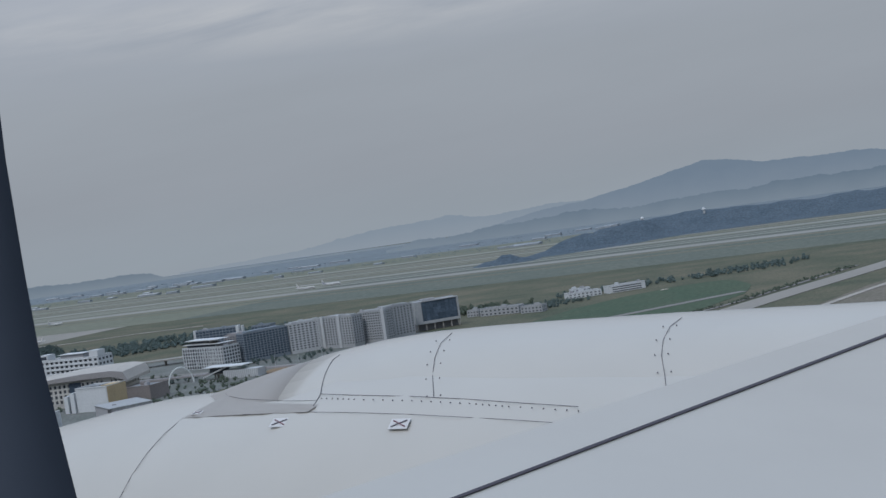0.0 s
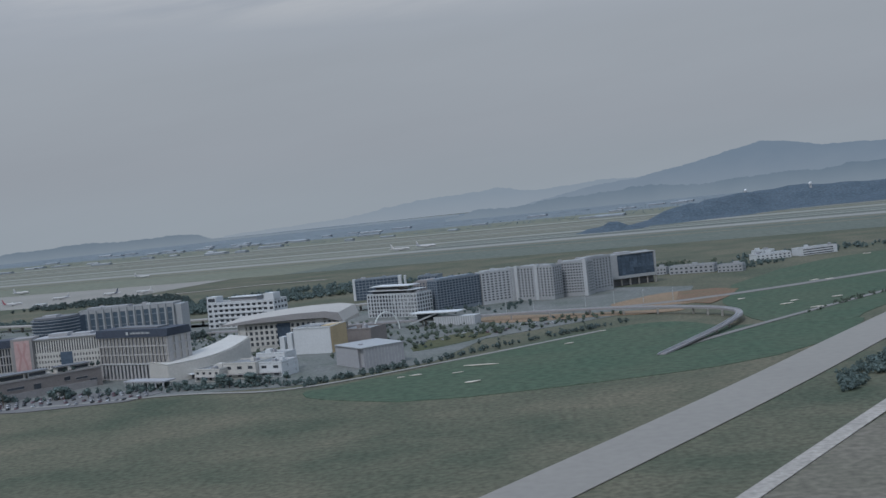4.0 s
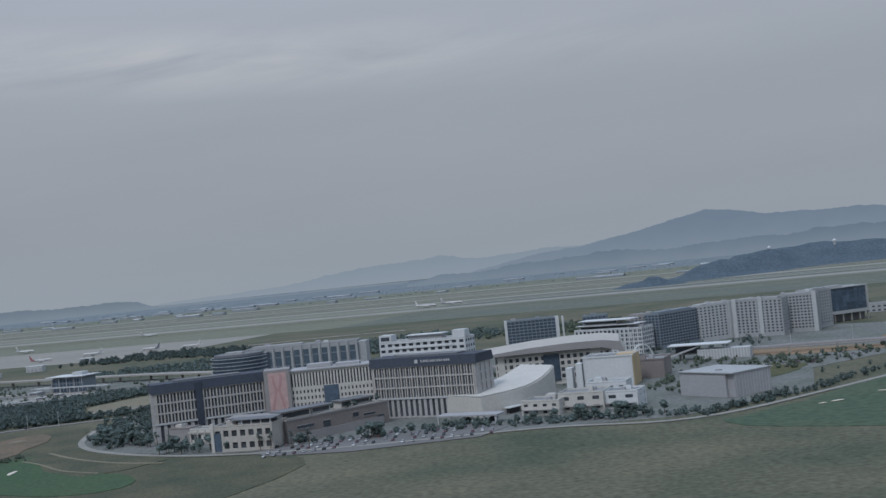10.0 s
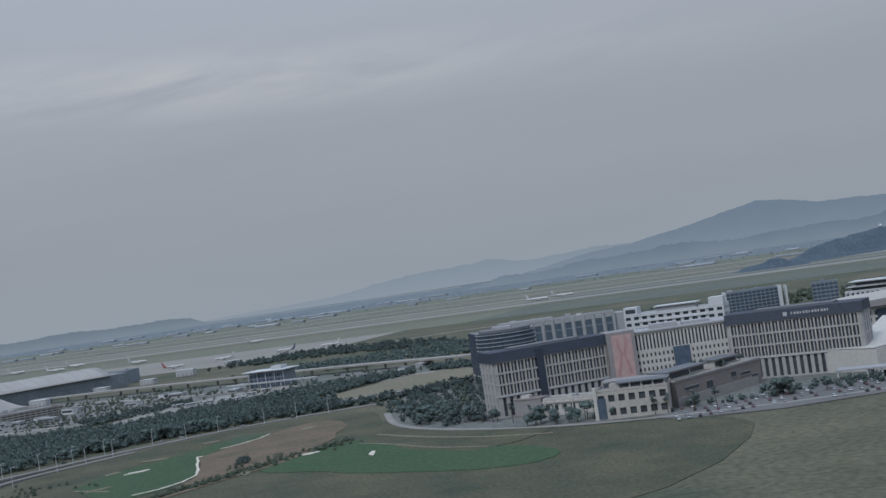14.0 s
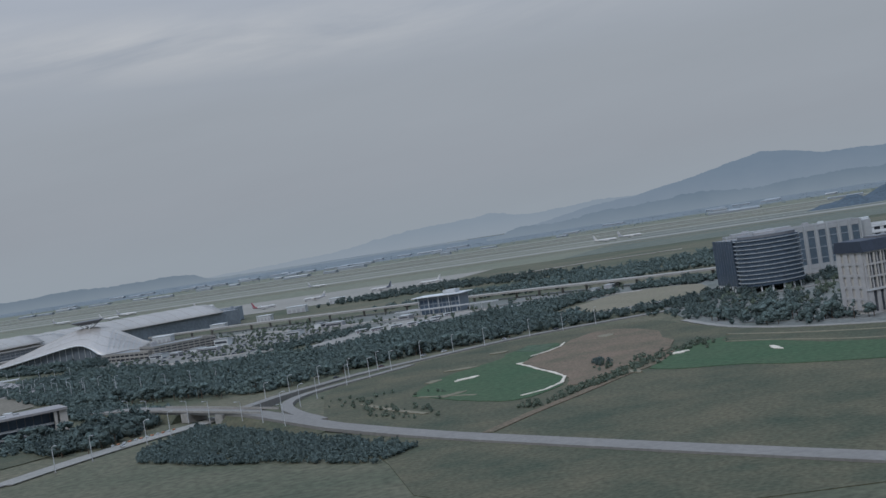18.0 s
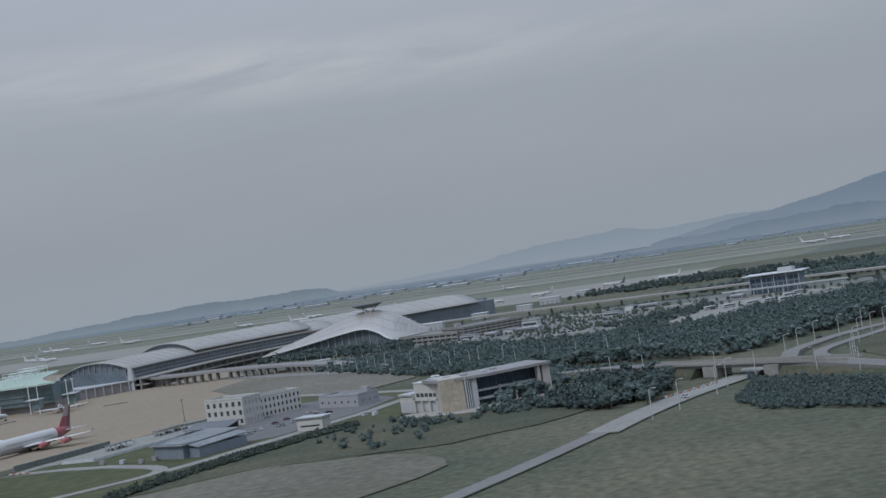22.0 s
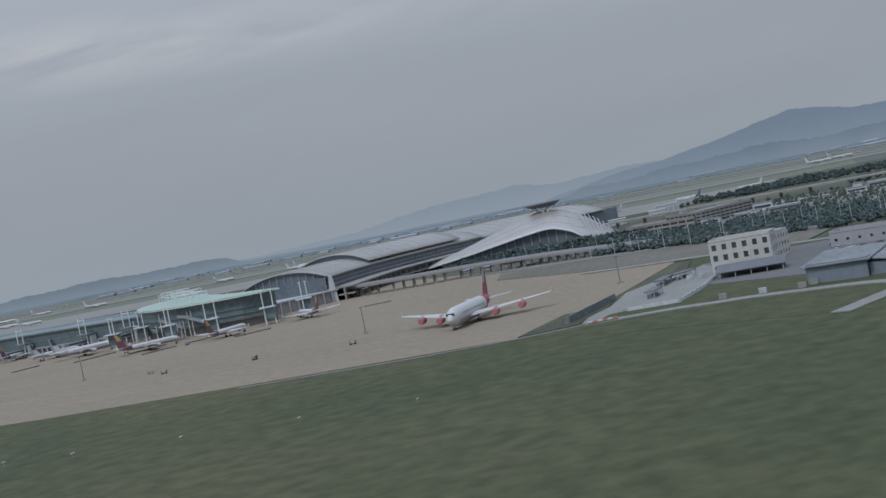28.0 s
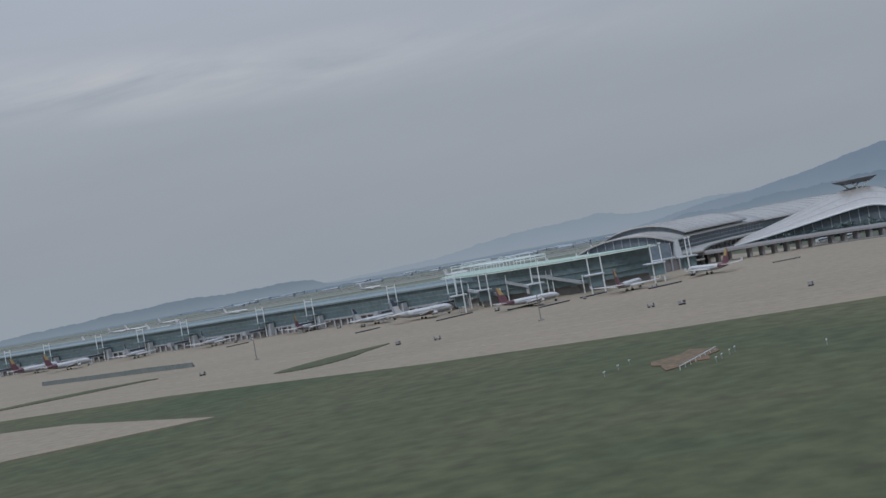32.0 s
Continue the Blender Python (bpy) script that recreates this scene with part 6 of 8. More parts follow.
# elevated drive in front of the terminal
via = thing("terminal_viaduct", "concrete viaduct with close piers in front of the terminal", "viaduct", 0, 0)
VIA = [(-1592, 1752), (-1545, 1712), (-1490, 1690), (-1430, 1655), (-1375, 1590), (-1330, 1500), (-1290, 1420)]
part("deck", ribbon("x", VIA, 15, [9, 9, 8.5, 7, 5, 2.5, 0.6], "concrete", "", thick=1.6, parent=False), "taupe", via)
for side in (-7.2, 7.2):
    part("parapet", ribbon("x", offset(VIA, side), 0.5, [10.1, 10.1, 9.6, 8.1, 6.1, 3.6, 1.7], "pale", "", thick=1.3, parent=False), "grey", via)
for i in range(4):
    a, b = Vector(VIA[i]), Vector(VIA[i + 1])
    for k in range(int((b - a).length / 9)):
        p = a.lerp(b, k * 9 / (b - a).length)
        part("pier", boxes((p.x - 0.9, p.x + 0.9, p.y - 4.5, p.y + 4.5, 0, (9, 8.5, 7, 5.5)[i] - 1.3)), "taupe", via)
fly = thing("flyover", "long pale highway flyover on piers", "flyover", 0, 0)
FLY = [(-1330, 2050), (-1195, 1990), (-1051, 1900), (-880, 1790), (-725, 1660), (-560, 1600), (-380, 1600)]
part("deck", ribbon("x", FLY, 18, 8, "concrete", "", thick=1.8, parent=False), "concrete", fly)
for i in range(len(FLY) - 1):
    a, b = Vector(FLY[i]), Vector(FLY[i + 1])
    for k in range(int((b - a).length / 30)):
        p = a.lerp(b, k * 30 / (b - a).length)
        part("pier", boxes((p.x - 1.2, p.x + 1.2, p.y - 2, p.y + 2, 0, 6.4)), "concrete", fly)

# parking deck, station and others beyond the trees
t, w = block("parking_deck", "open grey concrete parking deck with long ramps", "parking garage", (-1270, 1741), (-1210, 1779), 40, 11, 11, 4, "concrete", "window", 0.86, 0.5, plant=2, left=8, right=8)
block("parking_deck", "low concrete parking deck beside the transport hall", "parking garage", (-1336, 1790), (-1276, 1742), 40, 7.5, 10, 2, "concrete", "window", 0.86, 0.5, plant=1, left=5)
t, w = block("metro_station", "blue glazed station under a thin white wing roof", "station", (-988, 1744), (-946, 1722), 22, 16, 9, 3, "bluegrey", "blueglass", 0.85, 0.75, plant=0)
part("wing_roof", boxes((-6, w + 5, -6, 26, 18.4, 19.2)), "white", t)
for i in range(5):
    part("roof_post", boxes((i * w / 4 - 0.3, i * w / 4 + 0.3, -3, -2.4, 0, 18.4)), "pale", t)
part("roof_box", boxes((w * 0.55, w * 0.85, 6, 18, 19.2, 23)), "pale", t)
part("stair_roof", boxes((-16, -2, -4, 4, 6.5, 7.3)), "grey", t)
part("walkway", boxes((-26, w + 46, -10, -6, 6.0, 7.2)), "pale", t, "pale raised walkway")
for i in range(9):
    part("walkway_post", boxes((-24 + i * 14, -23.2 + i * 14, -8.6, -7.6, 0, 6.0)), "pale", t)
block("far_concourse", "long glazed gallery wing beyond the terminal", "terminal", (-1372, 2275), (-1246, 2262), 50, 19, 30, 2, "bluegrey", "teal", 0.9, 0.82, plant=3)
t = thing("bus_shelter", "long low canopy at the edge of the trees", "canopy", -1455, 1668, 0, 8)
part("roof", boxes((0, 62, 0, 12, 4.2, 5.0)), "pale", t)
for i in range(7):
    part("post", boxes((1 + i * 9.8, 1.8 + i * 9.8, 1, 1.8, 0, 4.2)), "pale", t)

# service buildings by the apron
t, w = block("white_office", "white three-storey office with small square windows", "office building", (-1417, 1266), (-1392, 1252), 16, 15, 6, 3, "cream", "window", 0.46, 0.54, split=True, right=5, left=3, plant=0)
t, w = block("white_office", "white two-storey rear wing of the office", "office building", (-1390, 1276), (-1366, 1298), 14, 12, 11, 3, "cream", "window", 0.46, 0.54, split=True, right=3, plant=0)
block("service_shed", "long grey service shed with a low flat roof", "shed", (-1352, 1280), (-1326, 1257), 16, 6.5, 6, 1, "grey", "window", 0.25, 0.2, split=True, plant=1, right=3)
t, w = block("pump_house", "small white pump house with a dark slot", "shed", (-1350, 1176), (-1336, 1170), 8, 5.6, 1, 1, "cream", "window", 0.75, 0.16, split=True, plant=0)
part("eaves_board", boxes((-0.8, w + 0.8, -1.0, 9, 6.9, 7.3)), "pale", t)
t, w = block("store_shed", "grey store shed with a pale sheet roof", "shed", (-1418, 1150), (-1400, 1136), 34, 6.2, 1, 1, "bluegrey", "bluegrey", 0.98, 0.98, plant=0, deep=0.2, top="grey")
bm = bmesh.new()
tube(bm, [[(-1.5, q, z), (w + 1.5, q, z), (w + 1.5, q, z + 0.5), (-1.5, q, z + 0.5)] for q, z in ((-1.5, 6.5), (14, 7.2), (36, 8.2))])
part("roof_sheet", bm, "roofgrey", t)
bm = bmesh.new()
tube(bm, [[(w + 1.6, q, z), (w + 9, q, z - 1.2), (w + 9, q, z - 0.8), (w + 1.6, q, z + 0.4)] for q, z in ((2, 6.2), (34, 7.4))])
part("lean_to_roof", bm, "roofgrey", t)
part("lean_to_wall", boxes((w + 0.1, w + 8.4, 3, 33, 0, 4.9)), "bluegrey", t)
yaw, w = between((-1289, 1185.5), (-1271, 1166))
t = thing("office_complex", "white garage block with a beige stone tower at its end", "office building", -1289, 1185.5, 0, yaw)
part("garage_wing", boxes((-11, 0, -1, 15, 0, 9)), "cream", t)
part("garage_roof", boxes((-11.5, 0, -1.8, 15.4, 9, 9.8)), "pale", t)
part("white_block", boxes((0, 19, 0.5, 20, 0, 15)), "cream", t)
part("roof_edge", boxes((-0.3, 19.3, 0.2, 20.3, 15, 15.6)), "white", t)
part("roof_vent", boxes((5, 9, 6, 10, 15.6, 16.6)), "pale", t)
part("recess_wall", boxes((19, 25.5, 3.5, 20, 0, 14)), "brown", t)
for i in range(5):
    o = new("window", pane_mesh(2.6, 1.9, "window"))
    o.parent, o.matrix_basis = t, place(2.6 + i * 3.4, 0.42, 8.0)
for i in range(4):
    part("pillar", boxes((i * 6.1, 0.9 + i * 6.1, -1.0, 0.5, 0, 7.0)), "cream", t)
part("door_canopy", boxes((-0.2, 19.2, -1.0, 0.5, 6.2, 7.0)), "cream", t)
for i in range(3):
    part("garage_door", boxes((1.3 + i * 6.1, 5.8 + i * 6.1, 0.25, 0.55, 0.2, 5.8)), "pale", t)
for i in range(3):
    part("garage_door", boxes((-10.4 + i * 3.5, -7.6 + i * 3.5, -1.2, -0.9, 0.2, 5.6)), "pale", t)
yaw, w = between((-1274, 1161), (-1262, 1164))
t = thing("stone_tower", "beige stone-clad stair tower beside the glazed office", "office building", -1274, 1161, 0, yaw)
for k in range(6):
    for i in range(4):
        part("stone_panel", boxes((i * w / 4 + 0.05, (i + 1) * w / 4 - 0.05, -0.25, 0, k * 2.8 + 0.05, k * 2.8 + 2.75)), "sandstone", t)
part("core", boxes((0, w, 0, 20, 0, 16.9)), "beige", t)
for i in range(5):
    bm = bmesh.new()
    rod(bm, (w + 0.7 + i * 1.2, -0.6 + i * 0.55, 0), (w + 0.7 + i * 1.2, -0.6 + i * 0.55, 16.2), 0.42, 0.42, 6)
    part("column", bm, "pale", t)
yaw, w = between((-1258, 1166), (-1219, 1185))
t = thing("glazed_office", "three-storey glazed office wing behind a beige portico frame", "office building", -1258, 1166, 0, yaw)
part("body", boxes((1, w - 2, 6, 22, 0, 15)), "blueglass", t)
for k in range(9):
    part("mullion", boxes((2.2 + k * (w - 5) / 8, 2.5 + k * (w - 5) / 8, 5.7, 6, 0, 15)), "slate", t)
bm = bmesh.new()
tube(bm, [[(x, y0, 15.2), (x, 24, 15.2), (x, 24, 16.6), (x, y0, 16.6)] for x, y0 in ((-17, 8), (-9, 0.5), (6, -3.5), (w + 2, -2))])
part("portico_roof", bm, "taupe", t)
part("portico_leg", boxes((w - 3, w + 1.5, -1, 6, 0, 15.2)), "beige", t)
part("portico_leg", boxes((w - 6.0, w - 4.4, -1.4, 1.5, 0, 15.2)), "beige", t)
part("portico_leg", boxes((0.2, 2.4, -1, 5, 0, 15.2)), "pale", t)
for i in range(2):
    part("floor_band", boxes((2.4, w - 6, 2.2, 5, 3.4 + i * 4.2, 4.5 + i * 4.2)), "pale", t)
for i in range(2):
    part("column", boxes((16 + i * 9, 16.7 + i * 9, 1.6, 2.2, 0, 9.5)), "pale", t)
for i, (x, y) in enumerate(((-10, 10), (-2, 6), (8, 4), (16, 8))):
    part("roof_box", boxes((x, x + 3.2, y, y + 2.6, 16.6, 17.6)), ("pale", "grey")[i % 2], t)
t = thing("guard_tower", "slim white guard tower with an open top", "tower", -1281, 1276)
part("shaft", boxes((-1.2, 1.2, -1.2, 1.2, 0, 7)), "white", t)
part("cabin", boxes((-2, 2, -2, 2, 7, 9.4)), "white", t)
part("glazing", boxes((-2.05, 2.05, -2.05, 2.05, 7.9, 8.8)), "window", t)
part("roof", boxes((-2.6, 2.6, -2.6, 2.6, 9.4, 9.8)), "white", t)
# blast fence at the apron corner
for fa, fb, lab in (((-1504, 1188), (-1470, 1246), "grey-green pleated blast fence at the apron corner"), ((-2083, 1741), (-1952, 1613), "long grey-green blast fence on the apron before the stands")):
    yaw, w = between(fa, fb)
    t = thing("blast_fence", lab, "fence", *fa, 0, yaw)
    bm = bmesh.new()
    tube(bm, [[(q, 0, 0), (q, 2.2, 0), (q, 0.5, 3.0), (q, 0, 3.0)] for q in (0, w)])
    part("screen", bm, "fencegreen", t)
    for i in range(int(w / 3.6)):
        part("panel_joint", boxes((i * 3.6 + 0.1, i * 3.6 + 0.35, -0.3, 0, 0, 3.0)), "fencegreen", t)
    part("cap", boxes((0, w, -0.15, 0.6, 3.0, 3.15)), "fencegreen", t)
# low white wall and open shelters along the apron edge
WALL = [(-1479, 1190), (-1459, 1182), (-1438, 1217), (-1415, 1262)]
t = thing("boundary_wall", "low white wall along the yard lawn", "wall", 0, 0)
for a, b in zip(WALL, WALL[1:]):
    yaw, w = between(a, b)
    part("wall_panel", boxes((0, w, -0.2, 0.2, 0, 1.5)), "white", t, at=place(*a, 0, yaw))
    for i in range(int(w / 7) + 1):
        part("post", boxes((i * 7 - 0.3, i * 7 + 0.3, -0.35, 0.35, 0, 1.9)), "pale", t, at=place(*a, 0, yaw))


def shelter(x, y, yaw, n):
    t = thing("equipment_shelter", "open equipment shelter with a flat roof on posts", "shelter", x, y, 0, yaw, "shelters along the apron edge")
    part("roof", boxes((-0.6, n * 4 + 0.6, -2.4, 2.4, 3.3, 3.7)), "slate", t)
    for i in range(n + 1):
        for q in (-1.9, 1.9):
            part("post", boxes((i * 4 - 0.15, i * 4 + 0.15, q - 0.15, q + 0.15, 0, 3.3)), "pale", t)
    for i in range(0, n, 2):
        part("stored_gear", boxes((i * 4 + 0.6, i * 4 + 3.2, -1.4, 1.4, 0, 1.7)), "slate", t)


shelter(-1462, 1216, 62, 4)
shelter(-1446, 1258, 62, 5)
shelter(-1434, 1274, 40, 4)
for i, (x, y, yaw, m) in enumerate(((-1455, 1240, 62, "white"), (-1428, 1268, 30, "white"), (-1424, 1262, 30, "pale"), (-1448, 1161, -25, "concrete"), (-1435, 1152, -35, "pale"), (-1423, 1143, -35, "concrete"), (-1417, 1146, -35, "concrete"), (-1318, 1205, 50, "pale"), (-1312, 1200, 50, "white"))):
    t = thing("container", "small pale equipment box beside the service road", "container", x, y, 0.1, yaw, "containers round the yard")
    part("body", boxes((-1.5, 1.5, -0.9, 0.9, 0.2, 2.2)), m, t)
    part("skid", boxes((-1.4, 1.4, -0.8, 0.8, 0, 0.2)), "slate", t)
    part("door", boxes((1.5, 1.56, -0.6, 0.6, 0.3, 1.9)), "grey", t)
# sloping dark roof in front of the white office
t = thing("carport", "dark sloping carport in front of the white office", "carport", -1424, 1238, 0, between((-1424, 1238), (-1398, 1226))[0])
bm = bmesh.new()
tube(bm, [[(q, -1, 2.8), (q, 12, 5.2), (q, 12, 5.6), (q, -1, 3.2)] for q in (-1, 30)])
part("roof", bm, "slate", t)
for i in range(5):
    part("post", boxes((0.5 + i * 7, 0.9 + i * 7, -0.4, 0, 0, 2.9)), "galv", t)
part("back_wall", boxes((0, 29, 11, 11.5, 0, 5)), "slate", t)


# ---- aircraft ----
def airliner(label, x, y, yaw, L=60.0, span=60.0, R=2.9, engines=((0.3, 0.0),), fin="wine", stripe="gold", cover=None, deck=1.0, top="paint", group="airliners at the stands", name="airliner"):
    """Nose wheel at the origin, nose towards -y."""
    t = thing(name, label, "aircraft", x, y, 0, yaw, group)
    zc = R + 2.4
    prof = [(-0.075, 0.04, -0.25), (-0.06, 0.35, -0.22), (-0.03, 0.7, -0.12), (0.01, 0.93, -0.04), (0.06, 1, 0), (0.55, 1, 0), (0.68, 0.88, 0.1), (0.8, 0.6, 0.3), (0.88, 0.34, 0.45), (0.92, 0.08, 0.52)]
    bm = bmesh.new()
    tube(bm, [[(R * f * math.cos(a), u * L, zc + R * o + R * f * deck * math.sin(a)) for a in [6.28318 * k / 16 for k in range(16)]] for u, f, o in prof])
    smooth(part("fuselage", bm, "paint", t))
    bm = bmesh.new()
    tube(bm, [[(R * f * 1.02 * math.cos(a), u * L, zc + R * o + R * f * deck * 1.02 * math.sin(a)) for a in [radians(195 + 15 * k) for k in range(11)]] for u, f, o in prof[3:8]])
    part("belly", bm, "belly", t)
    bm = bmesh.new()
    tube(bm, [[(R * f * 1.03 * math.cos(a), u * L, zc + R * o + R * f * deck * 1.03 * math.sin(a)) for a in [6.28318 * k / 16 for k in range(16)]] for u, f, o in prof[6:9]])
    smooth(part("tail_paint", bm, fin, t))
    part("cockpit_window", boxes((-R * 0.55, R * 0.55, -0.045 * L, -0.036 * L, zc + R * 0.25, zc + R * 0.62)), "window", t)
    for s in (-1, 1):
        part("window_band", boxes((s * R * 0.99 - 0.06, s * R * 0.99 + 0.06, 0.07 * L, 0.6 * L, zc + 0.2 * R, zc + 0.36 * R)), "belly", t)
        half = span / 2
        bm = bmesh.new()
        tube(bm, [[(s * a, y0, z - h), (s * a, y1, z - h), (s * a, y1, z), (s * a, (y0 + y1) / 2, z + h), (s * a, y0 + 0.4, z + h * 0.4)] for a, y0, y1, z, h in ((R * 0.6, 0.24 * L, 0.5 * L, zc - R * 0.5, 0.7), (half * 0.4, 0.36 * L, 0.515 * L, zc - R * 0.2, 0.45), (half, 0.535 * L, 0.575 * L, zc + R * 0.35, 0.12))])
        part("wing", bm, "paint", t)
        part("wing_tip", boxes((s * half - 0.15, s * half + 0.15, 0.54 * L, 0.575 * L, zc + R * 0.3, zc + R * 0.3 + 2.0)), "paint", t)
        bm = bmesh.new()
        tube(bm, [[(s * a, y0, z - h), (s * a, y1, z - h), (s * a, y1, z + h), (s * a, y0, z + h)] for a, y0, y1, z, h in ((R * 0.3, 0.79 * L, 0.9 * L, zc + R * 0.4, 0.3), (span * 0.16, 0.88 * L, 0.925 * L, zc + R * 0.62, 0.1))])
        part("tailplane", bm, "paint", t)
        for a, _ in engines:
            ex, ey = s * half * a, (0.24 + 0.3 * a) * L
            er, ez = R * 0.47, zc - R * 0.5 - R * 0.42 + a * R * 0.6
            bm = bmesh.new()
            tube(bm, [[(ex + er * f * math.cos(k * 0.5236), ey + o, ez + er * f * math.sin(k * 0.5236)) for k in range(12)] for o, f in ((-er * 2.2, 0.86), (-er * 1.7, 1.0), (er * 0.6, 0.98), (er * 2.0, 0.6))])
            e = smooth(part("engine", bm, cover or "paint", t))
            bm = bmesh.new()
            rod(bm, (ex, ey - er * 2.26, ez), (ex, ey - er * 2.1, ez), er * 0.8, er * 0.8, 12)
            part("intake", bm, cover or "belly", e)
            part("pylon", boxes((ex - 0.25, ex + 0.25, ey - er, ey + er * 2.5, ez + er * 0.8, ez + er * 1.5)), "paint", t)
    fh = (span * 0.155 + R) * (0.84 if deck > 1.1 else 1)

    def fin_piece(z0, z1, f0, f1, w):
        """A slice of the swept fin between two heights and two shares of its chord."""
        bm = bmesh.new()
        rows = []
        for s in (z0, z1):
            ya, yb = (0.735 + 0.135 * s) * L, (0.885 + 0.04 * s) * L
            h = (0.5 - 0.35 * s) * w
            ya, yb = ya + (yb - ya) * f0, ya + (yb - ya) * f1
            z = zc + R * 0.6 + (fh + R * 0.4) * s
            rows.append([(-h * 0.4, ya, z), (h * 0.4, ya, z), (h, ya + (yb - ya) * 0.4, z), (h * 0.5, yb, z), (-h * 0.5, yb, z), (-h, ya + (yb - ya) * 0.4, z)])
        tube(bm, rows)
        return bm

    part("fin", fin_piece(0, 1, 0, 0.7, 1.0), fin, t)
    part("rudder", fin_piece(0.06, 0.97, 0.705, 1.0, 0.8), stripe, t)
    part("fin_stripe", fin_piece(0.52, 0.985, -0.01, 0.71, 1.08), top, t)
    for gx, gy in ((0, 0), (-R * 0.9, 0.42 * L), (R * 0.9, 0.42 * L)):
        leg = part("gear_leg", boxes((gx - 0.2, gx + 0.2, gy - 0.2, gy + 0.2, 0.6, zc - R * 0.7)), "galv", t)
        bm = bmesh.new()
        for s in (-0.5, 0.5):
            rod(bm, (gx + s - 0.2, gy, 0.65), (gx + s + 0.2, gy, 0.65), 0.65, 0.65, 10)
        part("tyre", bm, "tyre", leg)
    return t


airliner("huge white double-deck airliner with red engine covers parked alone", -1543, 1263, -23.6, 71, 78, 3.6, ((0.36, 0), (0.66, 0)), "scarlet", "wine", "red", 1.26, "tailgrey", "")
STANDS = [(-1712, 1600, 116, 48, 48), (-1661, 1576, 148, 46, 46), (-1621, 1598, 200, 46, 44), (-1776, 1702, 118, 52, 50), (-1815, 1762, 132, 46, 44), (-1880, 1872, 158, 48, 48), (-1970, 1934, 164, 50, 50), (-2052, 1990, 168, 48, 48), (-2110, 2010, 138, 52, 52), (-2160, 2085, 138, 56, 56)]
for i, (x, y, yaw, L, sp) in enumerate(STANDS):
    airliner(("white airliner with a wine and gold tail at its gate", "grey-white airliner with a dark red tail at its gate", "white airliner with a wine and gold tail at its gate", "plain white airliner at its gate")[3 if i in (3, 4, 6, 7) else i % 2], x, y, yaw, L, sp, 2.8 if L > 50 else 2.0, ((0.34, 0),), *(("paint", "belly") if i in (3, 4, 6, 7) else ("wine", "wine")), top="navy" if i in (3, 4, 6, 7) else "gold")
for i, (x, y, yaw, L) in enumerate(((-1048, 2556, 246, 42), (-1165, 2586, 262, 40), (-965, 2508, 250, 40), (-1385, 3010, 76, 46), (-478, 3296, 70, 58), (-412, 3330, 72, 58), (-1215, 2540, 95, 42), (-1162, 3266, 80, 44), (-1637, 3270, 80, 50), (-2150, 3100, 70, 58), (-2230, 3250, 75, 58), (-1625, 3400, 80, 50), (-2300, 3000, 70, 58), (-2452, 3971, 80, 62), (-2395, 3904, 85, 62), (-2340, 4059, 80, 62), (-2117, 3620, 75, 62), (-1811, 3521, 78, 50))):
    airliner(("distant white airliner on the far taxiway", "distant white airliner with a grey tail on the far stands", "distant white airliner with a dark tail on the far stands")[2 if i in (0, 6) else i % 2], x, y, yaw, L, L * 0.93, 1.9 if L < 45 else 2.6, ((0.34, 0),), "navy" if i == 0 else "scarlet" if i == 6 else ("paint", "belly")[i % 2], "belly", top="navy" if i == 0 else "scarlet" if i == 6 else "paint", group="distant airliners")


# ---- trees ----
def blob(rnd, c, r, squash=0.8, n=7):
    """A small uneven clump: points and triangles."""
    vs, fs = [], []
    rings = ((0.0, -1.0, 1), (0.85, -0.45, n), (1.0, 0.25, n), (0.55, 0.8, n), (0.0, 1.0, 1))
    idx = []
    for rr, z, k in rings:
        ids = []
        for i in range(k):
            a = 6.28318 * i / k + rnd.uniform(-0.3, 0.3)
            q = r * rnd.uniform(0.72, 1.18)
            ids.append(len(vs))
            vs.append((c[0] + q * rr * math.cos(a), c[1] + q * rr * math.sin(a), c[2] + q * z * squash))
        idx.append(ids)
    for a, b in zip(idx, idx[1:]):
        for i in range(max(len(a), len(b))):
            a0, a1 = a[i % len(a)], a[(i + 1) % len(a)]
            b0, b1 = b[i % len(b)], b[(i + 1) % len(b)]
            if len(a) > 1:
                fs.append((a0, a1, b0))
            if len(b) > 1:
                fs.append((a1, b1, b0))
    return vs, fs


